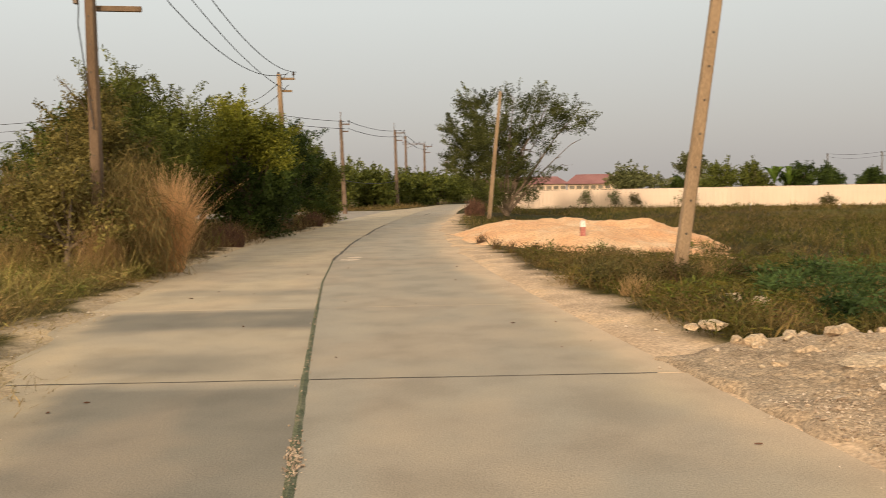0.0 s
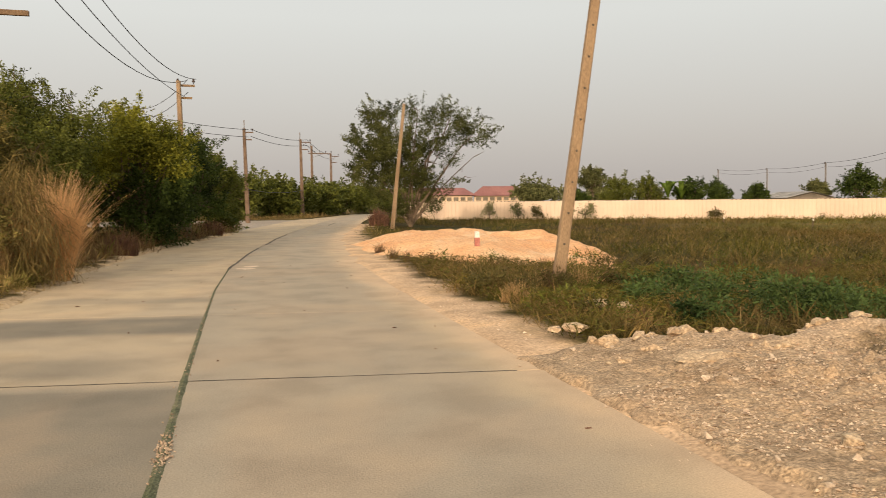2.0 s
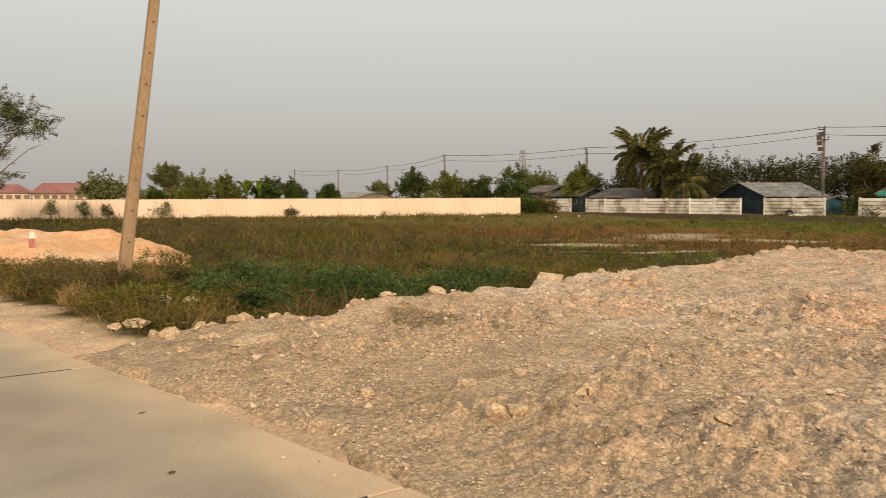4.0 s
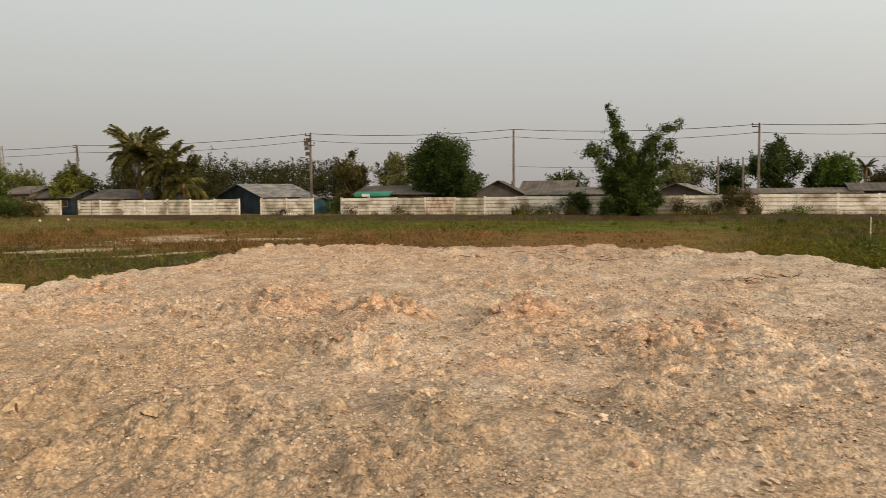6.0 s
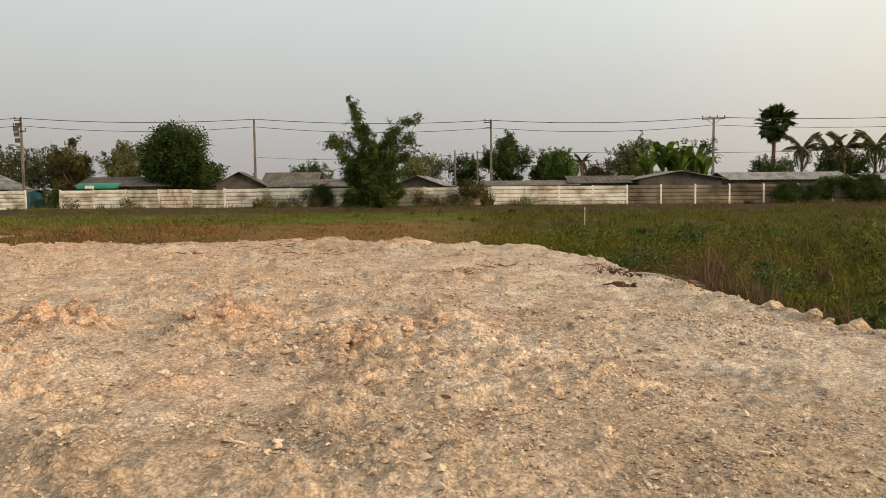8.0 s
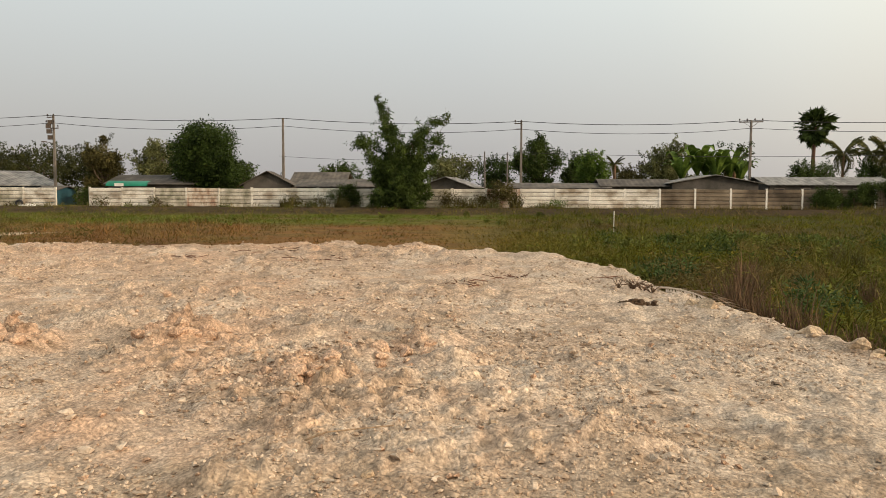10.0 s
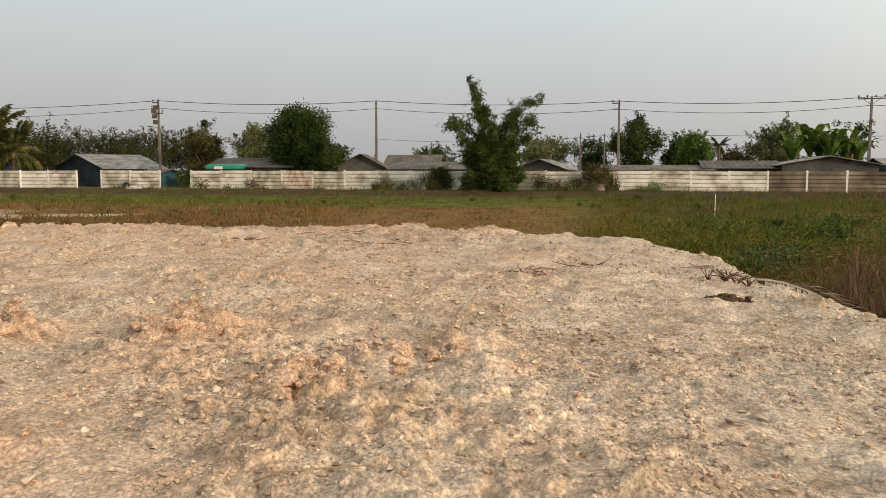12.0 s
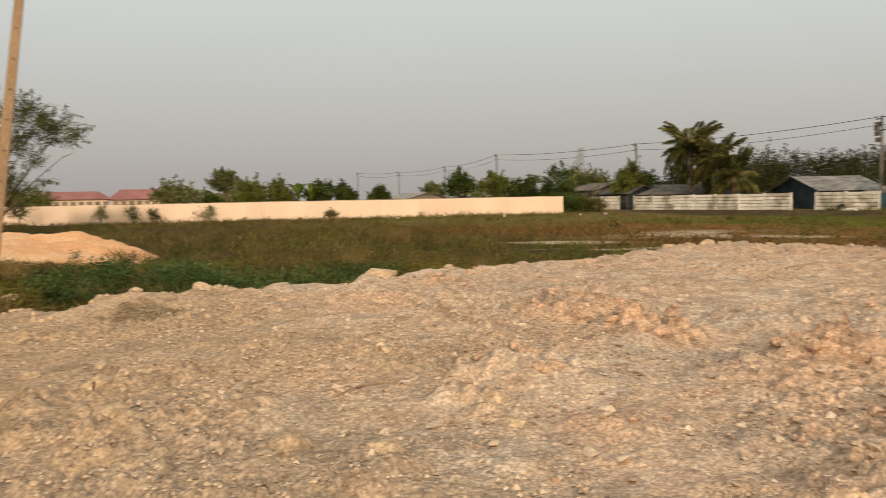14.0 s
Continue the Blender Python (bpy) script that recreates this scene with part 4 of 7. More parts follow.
def post_mesh(height, material):
    return Acc().box(-0.075, -0.075, -0.1, 0.075, 0.075, height).mesh("post", material)


white_post, raw_post = post_mesh(1.76, M_WHITEWALL), post_mesh(1.78, M_WHITE)
rng = np.random.default_rng(12)
for start, count, step, material in ((70.1, 2, 3.0, M_WHITEWALL), (67.4, 7, 3.03, M_WHITEWALL), (43.55, 2, 3.02, M_WHITEWALL), (34.3, 17, 2.98, M_WHITEWALL), (-16.36, 12, 2.98, M_RAWWALL)):
    sgn = 1 if start == 70.1 else -1
    me = plank_mesh(step - 0.15, material, "plank")
    rusty, mouldy = plank_mesh(step - 0.15, M_RUSTWALL, "plank"), plank_mesh(step - 0.15, M_MOSSWALL, "plank")
    for k in range(count + 1):
        ob = part("post", white_post if material is M_WHITEWALL else raw_post, None, wall)
        ob.location = (rng.normal(0, 0.02), start + sgn * k * step, rng.normal(0, 0.015))
        ob.rotation_euler = (rng.normal(0, 0.008), rng.normal(0, 0.008), 0)
        if k < count:
            drop = rng.normal(0, 0.02)
            for j in range(5):
                worn = {(34.3, 3): rusty, (34.3, 4): mouldy, (34.3, 2): mouldy, (34.3, 10): mouldy, (34.3, 12): rusty, (67.4, 4): mouldy, (43.55, 0): mouldy}.get((start, k), me)
                ob = part("plank", worn, None, wall)
                ob.location = (rng.normal(0, 0.012), start + sgn * (k + 0.5) * step, 0.02 + j * 0.338 + drop)
                ob.rotation_euler = (rng.normal(0, 0.005), rng.normal(0, 0.01), 0)

sheets = thing("sheet_fence", 0, 0, -0.32, "long cream corrugated steel sheet fence", "fence", kind="structure")
ribs = 5
prof = []
for k in range(ribs):
    u = k * 0.4
    prof += [(u, 0.0), (u + 0.25, 0.0), (u + 0.27, 0.045), (u + 0.38, 0.045)]
prof.append((ribs * 0.4, 0.0))
v = [(p[0], p[1], z) for z in (0.0, 1.92) for p in prof]
k = len(prof)
sheet_me = Acc().add(v, [(i, i + 1, i + 1 + k, i + k) for i in range(k - 1)]).mesh("sheet", M_SHEET)
slope = math.atan2(-0.36, 1)
rng = np.random.default_rng(14)
for i in range(29):
    s = 5.35 + i * 2.0
    ob = part("sheet", sheet_me, None, sheets)
    ob.location = (s * math.cos(slope), 87 + s * math.sin(slope), rng.normal(0, 0.012))
    ob.rotation_euler = (rng.normal(0, 0.004), 0, slope + rng.normal(0, 0.006))
a = Acc()
a.tube([(5.4 * math.cos(slope), 87.06 + 5.4 * math.sin(slope), 1.90), (63.3 * math.cos(slope), 87.06 + 63.3 * math.sin(slope), 1.90)], 0.035, 5)
part("top_rail", a, M_IRON, sheets)

# ---- houses behind the wall ----


def house(name, label, x, y, wide, deep, eave, ridge, roof, walls, turn=0.0, axis="y", base=-0.3, over=0.4):
    """A low house: walls, two roof slopes with ribs, gables, a door and windows. axis: the way the ridge runs."""
    ob = thing(name, x, y, base, label, "house", turn=turn)
    w, d, e, r = wide / 2, deep / 2, eave - base, ridge - base
    if axis == "x":
        w, d = d, w
    t = 0.12
    for sx, sy, ex, ey in ((-d, -w, d, -w + t), (-d, w - t, d, w), (-d, -w + t, -d + t, w - t), (d - t, -w + t, d, w - t)):
        part("wall", Acc().box(sx, sy, 0, ex, ey, e), walls, ob)
    for s in (-1, 1):
        a = Acc().add([(-d, s * (w - 0.06), e), (d, s * (w - 0.06), e), (0, s * (w - 0.06), r - 0.06), (-d, s * (w - 0.13), e), (d, s * (w - 0.13), e), (0, s * (w - 0.13), r - 0.06)], [(0, 1, 2), (5, 4, 3)])
        part("gable", a, walls, ob)
        a = Acc()
        n = max(4, int((2 * w + 2 * over) / 0.25))
        vv = []
        for k in range(n + 1):
            yy = -w - over + (2 * w + 2 * over) * k / n
            up = 0.035 * (k % 2)
            run = d + over
            drop = (r - e) * run / d
            vv += [(s * run, yy, r - drop + up), (0, yy, r + up), (s * run, yy, r - drop + up - 0.05), (0, yy, r + up - 0.05)]
        ff = []
        for k in range(n):
            i = 4 * k
            ff += [(i, i + 1, i + 5, i + 4), (i + 2, i + 6, i + 7, i + 3), (i, i + 4, i + 6, i + 2)]
        ff += [(0, 2, 3, 1), (4 * n, 4 * n + 1, 4 * n + 3, 4 * n + 2)]
        part("roof", a.add(vv, ff), roof, ob)
    for k, yy in enumerate(np.linspace(-w + 0.9, w - 0.9, max(2, int(w)))):
        win = part("window", Acc().box(-d - 0.05, yy - 0.45, e - 1.15, -d - 0.003, yy + 0.45, e - 0.35), M_GREYPOLE, ob)
        part("pane", Acc().box(-d - 0.056, yy - 0.38, e - 1.08, -d - 0.052, yy + 0.38, e - 0.42), M_GLASSDARK, win)
    return ob


house("house", "low house with a grey fibre cement roof", 77, 79.5, 6.5, 6, 2.4, 3.3, M_DARKROOF, M_HOUSE, axis="x")
house("lean_to", "open lean-to with a dark sheet roof", 76.5, 73.5, 6, 5, 1.9, 2.8, M_DARKROOF, M_DARKWALL)
house("house", "low house with a dark grey roof", 78.5, 64.5, 9.5, 7, 1.7, 2.75, M_DARKROOF, M_DARKWALL)
house("warehouse", "dark blue shed with a weathered zinc roof", 81.0, 48.6, 7.0, 9.0, 1.75, 3.15, M_ZINC, M_DARKWALL, turn=radians(66))
house("shed", "teal blue sheet shed", 76.5, 40.0, 1.8, 4, 1.25, 1.6, M_DARKROOF, M_BLUE)
house("house", "low house with a weathered zinc roof", 79, 30.5, 8, 6, 1.9, 2.7, M_DARKROOF, M_SHADYHOUSE)
house("house", "house with a dark roof and stained gable", 81, 20.3, 3.6, 4.6, 1.9, 3.1, M_DARKROOF, M_SHADYHOUSE, turn=radians(97))
house("house", "small house with a brown hipped roof", 90, 17, 5.5, 5, 2.0, 3.2, M_DARKROOF, M_HOUSE)
house("house", "long low house with a dark corrugated roof", 77, 11.2, 9, 5, 1.7, 2.3, M_DARKROOF, M_SHADYHOUSE)
house("house", "house with a pale gable roof", 83, 2.3, 5.6, 5, 1.7, 2.6, M_ZINC, M_SHADYHOUSE, turn=radians(82))
house("house", "long house with a green-grey sheet roof", 79, -8, 9, 5, 1.6, 2.0, M_DARKROOF, M_SHADYHOUSE)
house("house", "low grey house with a flat sheet roof", 79.5, -15.2, 6, 5, 1.8, 2.4, M_DARKROOF, M_SHADYHOUSE)
house("house", "grey house with a wide zinc roof", 79, -22.0, 6.5, 7.6, 2.05, 2.75, M_ZINC, M_SHADYHOUSE, turn=radians(90), axis="y")
house("house", "long house with a pale sheet roof", 80, -32.5, 11, 7, 1.95, 2.6, M_ZINC, M_SHADYHOUSE)
house("house", "grey house with a zinc roof behind creepers", 80, -45, 9, 6, 1.9, 2.4, M_ZINC, M_HOUSE)
house("house", "house with a pale blue sheet roof", 64, 108, 8, 7, 1.8, 2.6, M_ZINC, M_HOUSE)
a = Acc()
n = 10
for k in range(n + 1):
    s = k / n * math.pi / 2
    for yy in (-3.2, 3.2):
        a.v.append(np.array([[-1.1 * math.sin(s), yy, 0.55 * math.cos(s)]]))
        a.n += 1
a.f.append(np.array([(2 * k, 2 * k + 1, 2 * k + 3, 2 * k + 2) for k in range(n)]))
awning = single("awning", a, M_GREEN, "green curved sheet awning with a white band", "awning", (75.4, 32.0, 1.6))
awning.scale = (1, 0.62, 0.9)
part("band", Acc().box(-1.13, 0.4, 0.0, -1.11, 1.8, 0.3), M_WHITE, awning)

# far school
school = thing("school_building", 33, 232, -0.3, "long cream school building with red roofs, far away", "building", turn=radians(-8))
for cx, w, h, r in ((-6, 18, 3.9, 5.9), (11, 15, 3.7, 6.3), (-24, 16, 3.7, 5.7)):
    part("wall", Acc().box(cx - w / 2, -4, 0, cx + w / 2, 4, h), M_SCHOOL, school)
    a = Acc().add([(cx - w / 2 - 1, -5, h - 0.2), (cx + w / 2 + 1, -5, h - 0.2), (cx + w / 2 + 1, 5, h - 0.2), (cx - w / 2 - 1, 5, h - 0.2), (cx - w / 2 + 2.5, 0, r), (cx + w / 2 - 2.5, 0, r)], [(0, 1, 5, 4), (2, 3, 4, 5)])
    a.f.append(np.array([(0, 4, 3), (1, 2, 5)]))
    part("roof", a, M_REDROOF, school)
    for k in range(int(w // 2)):
        for z in (0.7, 2.1):
            part("window", Acc().box(cx - w / 2 + 0.5 + 2 * k, -4.06, z, cx - w / 2 + 1.9 + 2 * k, -4.01, z + 1.0), M_HOUSE, school)

tower = thing("lattice_mast", 106.7, 118, -0.3, "slender grey lattice mast far off", "mast")
a = Acc()
for sx, sy in ((-1, -1), (1, -1), (1, 1), (-1, 1)):
    a.tube(*rod((sx * 0.8, sy * 0.8, 0), (sx * 0.3, sy * 0.3, 11.4), 0.07), 4)
for k in range(12):
    z0, z1 = k * 0.95, (k + 1) * 0.95
    w0, w1 = 0.8 - 0.5 * z0 / 11.4, 0.8 - 0.5 * z1 / 11.4
    for s in (-1, 1):
        a.tube(*rod((-w0, s * w0, z0), (w1, s * w1, z1), 0.035), 4)
        a.tube(*rod((s * w0, -w0, z0), (s * w1, w1, z1), 0.035), 4)
part("lattice", a, M_GREYPOLE, tower)

# ---- trees ----


def tree(name, label, x, y, top, wide, leaf_mat, leaf=0.2, count=5000, seed=0, low=0.25, clumps=16, base=-0.3, stems=1, clump=0.24, squash=1.0, lopsided=0.0, category="tree", slender=0.5, group="", shoots=0, feather=0.5):
    """Tapered stems with limbs that end in leaf clumps; low: where the crown begins, as a part of the height."""
    rng = np.random.default_rng(seed)
    h = top - base
    ob = thing(name, x, y, base, label, category, group)
    mid, half = (low + (1 - low) * 0.5) * h, (1 - low) * h * 0.5
    cent, rad = [], []
    for k in range(clumps):
        d = rng.normal(size=3)
        d /= np.linalg.norm(d)
        r = rng.uniform(0.45, 0.85)
        rr = clump * wide * rng.uniform(0.65, 1.25)
        p = np.array([d[0] * wide * 0.5 * r, d[1] * wide * 0.5 * r, mid + d[2] * half * r])
        p[2] = np.clip(p[2], low * h + rr * 0.4, h - rr * 0.75)
        taper = 1.0 - 0.45 * max(0, (p[2] - mid) / half) ** 2
        p[:2] *= taper
        p[1] += lopsided * p[2] / h
        cent.append(p)
        rad.append((rr, rr, rr * 0.8 * squash))
    cent.append(np.array([0, 0, mid]))
    rad.append((wide * 0.3, wide * 0.3, half * 0.75))
    wood = Acc()
    for s in range(stems):
        off = rng.normal(0, 0.12 * (stems > 1), 2) * wide * 0.3
        fork = np.array([off[0] * 1.5, off[1] * 1.5, max(low * h, 0.3 * h)])
        r0 = 0.022 * h + 0.03
        wood.tube([(off[0], off[1], -0.2), (off[0] * 1.2, off[1] * 1.2, fork[2] * 0.5), fork], [r0 * 1.25, r0, r0 * 0.8], 7)
        for k, c in enumerate(cent[:clumps]):
            if k % stems == s:
                m = (fork + c) / 2 + rng.normal(0, 0.05, 3) * wide
                wood.tube([fork, m, c], [r0 * 0.55, r0 * 0.35, r0 * 0.12], 5)
    tw_c, tw_r = sprays(rng, cent[:clumps], rad[:clumps], np.array([0, 0, low * h]), 7)
    if leaf < 0.14:
        leaf, count, slender = leaf * 1.15, int(count * 0.9), 0.45
    crown = leaves(Acc(), cent, rad, int(count * (1 - feather)), leaf, rng, slender=slender)
    leaves(crown, tw_c, tw_r, int(count * feather), leaf, rng, slender=slender, weights=np.array(tw_r) ** 1.2)
    for k in range(shoots):
        i = rng.integers(len(cent) - 1)
        out = rng.normal(size=3) + [0, 0, 0.9]
        out /= np.linalg.norm(out)
        a = np.array(cent[i]) + out * np.array(rad[i]) * 0.7
        ln = rng.uniform(0.07, 0.15) * h
        b = a + out * ln * 0.6 + [0, 0, ln * 0.25]
        c = a + out * ln + [0, 0, ln * 0.15]
        wood.tube([a, b, c], [0.02, 0.012, 0.005], 4)
        leaves(crown, [a, (a + b) / 2, b, (b + c) / 2, c], [0.16 * ln, 0.15 * ln, 0.13 * ln, 0.11 * ln, 0.08 * ln], 90, leaf * 0.9, rng, slender=slender * 0.7)
    part("trunk", wood, M_BARK, ob, shaded=True)
    part("crown", crown, leaf_mat, ob)
    return ob


def clump_tree(name, label, x, y, base, spots, leaf_mat, leaf, count, seed, stems, category="tree", slender=0.5, wood_mat=None, droop=0.0, solid=0.35):
    """A tree whose clumps are named: spots of (dx, dy, z, radius, weight), stems of (dx, dy, z, thickness) ends from the foot."""
    rng = np.random.default_rng(seed)
    ob = thing(name, x, y, base, label, category)
    wood = Acc()
    for dx, dy, z, r in stems:
        k = np.linspace(0, 1, 6)[:, None]
        path = np.concatenate([k**1.25 * np.array([dx, dy]), k * z], 1) + rng.normal(0, 0.02 * z, (6, 3)) * k * (1 - k) * 3
        wood.tube(path, np.linspace(r, r * 0.2, 6), 6)
        for j in range(6):
            s = path[2 + j % 4]
            e = s + rng.normal(0, 0.07 * z, 3) + [dx * 0.06, dy * 0.06, 0.07 * z]
            wood.tube([s, (s + e) / 2 + rng.normal(0, 0.03 * z, 3), e], [r * 0.35, r * 0.22, r * 0.06], 5)
    part("trunk", wood, wood_mat or M_BARK, ob, shaded=True)
    cen, rad, wts = [], [], []
    for dx, dy, z, r, w in spots:
        for k in range(3):
            cen.append(np.array([dx, dy, z]) + rng.normal(0, 0.3, 3) * r)
            rad.append((r * 0.62, r * 0.62, r * 0.5))
            wts.append(w * solid * r**2 / 3)
        tw_c, tw_r = sprays(rng, [(dx, dy, z)], [r], np.array([dx * 0.3, dy * 0.3, z - 2.0]), 16, droop * 0.5)
        cen += tw_c
        rad += [(q * 0.75, q * 0.75, q * 0.6) for q in tw_r]
        wts += list(np.array(tw_r) ** 1.2 / np.sum(np.array(tw_r) ** 1.2) * w * (1 - solid) * r**2)
    part("crown", leaves(Acc(), cen, rad, count, leaf, rng, slender=slender, weights=wts, droop=droop), leaf_mat, ob)
    return ob


def frond_mesh(length, rng, droop, pairs=46, leaflet=0.8):
    """A feather palm leaf: a bending rib with drooping leaflets on both sides."""
    acc = Acc()
    t = np.linspace(0, 1, 9)
    out = length * (t - 0.28 * droop * t**2)
    up = length * (0.42 * t - (0.35 + 0.75 * droop) * t**2)
    rib = np.stack([out, 0 * t, up], 1)
    acc.tube(rib, np.linspace(0.035, 0.008, 9), 4)
    for k in range(pairs):
        s = 0.10 + 0.90 * k / (pairs - 1)
        p = np.array([np.interp(s, t, rib[:, j]) for j in range(3)])
        ln = leaflet * (0.45 + 0.9 * math.sin(math.pi * min(1, 0.15 + s * 0.8))) * rng.uniform(0.75, 1.2)
        for side in (-1, 1):
            tip = p + np.array([0.5 * ln, side * ln * rng.uniform(0.35, 0.7), -ln * rng.uniform(0.10, 0.55)])
            m = (p * 0.55 + tip * 0.45) + np.array([0.06, side * 0.05, 0.13]) * ln
            w = np.array([0.05, 0, 0.02]) * (length / 2.6)
            acc.add([p - w * 0.5, m - w, tip, m + w], [(0, 1, 2, 3)])
    return acc.mesh("frond", F_PALM)


def palm(label, x, y, crown_z, length, seed, count=18, trunk=0.16, bend=(0, 0), base=-0.3):
    rng = np.random.default_rng(seed)
    ob = thing("palm_tree", x, y, base, label, "palm tree")
    h = crown_z - base
    t = np.linspace(0, 1, 10)
    path = np.stack([bend[0] * t**2, bend[1] * t**2, h * t], 1)
    part("trunk", Acc().tube(path, trunk * (1.35 - 0.5 * t), 9), M_PALMBARK, ob, shaded=True)
    kinds = [frond_mesh(length * s, rng, d, leaflet=0.26 * length) for s, d in ((1.0, 0.3), (0.95, 0.75), (0.9, 1.15), (1.05, 0.1))]
    for k in range(count):
        fr = part("frond", kinds[k % 4], None, ob)
        fr.location = (bend[0], bend[1], h - 0.05)
        tilt = {0: -10, 1: 12, 2: 34, 3: -42}[k % 4] + rng.uniform(-9, 9)
        fr.rotation_euler = Euler((rng.uniform(-0.2, 0.2), radians(tilt), k * 2.4 + rng.uniform(-0.2, 0.2)))
    return ob


def toddy_palm(x, y, crown_z, seed, base=-0.3):
    """A tall palm with a ball of stiff fan leaves."""
    rng = np.random.default_rng(seed)
    ob = thing("palm_tree", x, y, base, "tall sugar palm with a round head of fan leaves", "palm tree")
    h = crown_z - base
    part("trunk", Acc().tube([(0, 0, 0), (0.05, 0.1, h * 0.5), (0, 0, h)], [0.34, 0.27, 0.22], 9), M_STEM, ob)
    fan = Acc()
    fan.tube([(0, 0, 0), (0.8, 0, 0.08), (1.5, 0, 0.05)], [0.04, 0.03, 0.025], 4)
    for k in range(17):
        a = radians(-125 + 250 * k / 16)
        reach = 1.25 * (1 - 0.22 * abs(k - 8) / 8) * rng.uniform(0.88, 1.08)
        tip = np.array([1.5 + reach * math.cos(a), reach * math.sin(a), 0.05 - 0.3 * rng.random()])
        w = np.array([-math.sin(a), math.cos(a), 0]) * 0.15
        m = np.array([1.5 + 0.62 * reach * math.cos(a), 0.62 * reach * math.sin(a), 0.08])
        fan.add([(1.5, 0, 0.05), m - w, tip, m + w], [(0, 1, 2, 3)])
    me = fan.mesh("fan_leaf", F_DARK)
    for k in range(64):
        lf = part("fan_leaf", me, None, ob)
        lf.location = (0, 0, h + rng.uniform(-0.5, 0.4))
        lf.rotation_euler = Euler((rng.uniform(-0.8, 0.8), radians(-84 + 156 * k / 63 + rng.uniform(-8, 8)), k * 2.4 + rng.uniform(-0.3, 0.3)))
        lf.scale = [rng.uniform(0.6, 1.3)] * 3
    return ob


def banana(x, y, top, seed, count=9, base=-0.3):
    rng = np.random.default_rng(seed)
    ob = thing("banana_plant", x, y, base, "banana plant with broad torn green leaves", "banana plant", "banana plants")
    h = top - base
    part("stem", Acc().tube([(0, 0, 0), (0.05, 0, h * 0.5)], [0.16, 0.1], 8), F_OLIVE, ob)
    for k in range(count):
        ln, t = h * rng.uniform(0.5, 0.66), np.linspace(0, 1, 9)
        lift = rng.uniform(1.5, 2.6)
        rib = np.stack([ln * 0.75 * t, 0 * t, ln * (lift * t - (lift * 0.75 - 0.15) * t**2)], 1)
        w = 0.075 * ln * np.sin(np.pi * np.clip(t * 0.93 + 0.06, 0, 1)) + 0.01
        v = np.concatenate([rib + np.stack([0 * t, -w * 1.6, 0.35 * w], 1), rib, rib + np.stack([0 * t, w * 1.6, 0.35 * w], 1)])
        f = [(o + i, o + i + 1, o + i + 10, o + i + 9) for o in (0, 9) for i in range(8)]
        lf = part("leaf", Acc().add(v, f), F_BRIGHT, ob, shaded=True)
        lf.location = (0.05, 0, h * 0.48)
        lf.rotation_euler = (0, 0, k * 2.4 + rng.uniform(-0.3, 0.3))
    return ob


# roadside growth on the far side of the road
tree("bush", "tangled olive bush with dry creepers round a pole", -7.8, 18.3, 4.1, 3.0, F_VINE, 0.07, 40000, 1, low=0.0, clumps=26, base=-0.05, stems=4, clump=0.2, category="bush", shoots=14)
tree("bush", "loose green bush with thin upright shoots", -8.7, 20.8, 4.8, 3.6, F_MID, 0.08, 38000, 2, low=0.05, clumps=30, base=-0.05, stems=5, clump=0.15, category="bush", shoots=26)
tree("tree", "dense green thorny tree with feathery shoots", -9.7, 26.2, 6.0, 4.8, F_MID, 0.085, 66000, 3, low=0.02, clumps=40, base=-0.05, stems=4, clump=0.17, shoots=30)
tree("shrub", "yellow-green leafy shrub among darker trees", -7.6, 30.0, 5.1, 3.9, F_YELLOW, 0.09, 42000, 4, low=0.3, clumps=26, base=-0.05, stems=4, clump=0.22, category="shrub", shoots=6)
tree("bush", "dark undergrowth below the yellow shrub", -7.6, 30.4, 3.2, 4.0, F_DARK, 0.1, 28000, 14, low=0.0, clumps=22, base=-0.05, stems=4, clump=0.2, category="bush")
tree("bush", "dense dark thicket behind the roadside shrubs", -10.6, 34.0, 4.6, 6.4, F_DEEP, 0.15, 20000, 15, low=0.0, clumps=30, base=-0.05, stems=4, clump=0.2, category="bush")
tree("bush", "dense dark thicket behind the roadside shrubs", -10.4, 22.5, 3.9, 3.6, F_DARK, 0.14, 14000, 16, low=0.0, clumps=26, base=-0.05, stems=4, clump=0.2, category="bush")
tree("tree", "dark green tree overhanging the road edge", -7.3, 36.8, 5.8, 4.4, F_DARK, 0.10, 48000, 5, low=0.0, clumps=34, base=-0.05, stems=4, clump=0.18, shoots=24)
tree("tree", "dark feathery tree at the road bend", -7.3, 45.0, 4.5, 3.6, F_MID, 0.12, 26000, 6, low=0.0, clumps=26, base=-0.05, stems=3, clump=0.18, shoots=12)
tree("tree", "broad dark tree in the roadside field", -19.0, 23.4, 6.0, 6.4, F_FIELD, 0.085, 95000, 7, low=0.0, clumps=44, base=-0.1, stems=3, clump=0.19, shoots=30)
tree("tree", "broad brownish tree in the roadside field", -17.6, 26.4, 5.6, 4.6, F_FIELD, 0.085, 65000, 8, low=0.0, clumps=36, base=-0.1, stems=3, clump=0.2, shoots=26)
tree("tree", "low green tree behind the verge", -22.5, 44.0, 4.4, 6.5, F_MID, 0.15, 22000, 9, low=0.0, clumps=24, base=-0.1, stems=2, clump=0.19, shoots=8)
tree("tree", "low green tree behind the verge", -15.5, 40, 4.4, 6.5, F_MID, 0.15, 22000, 10, low=0.0, clumps=24, base=-0.1, stems=2, clump=0.19, shoots=8)
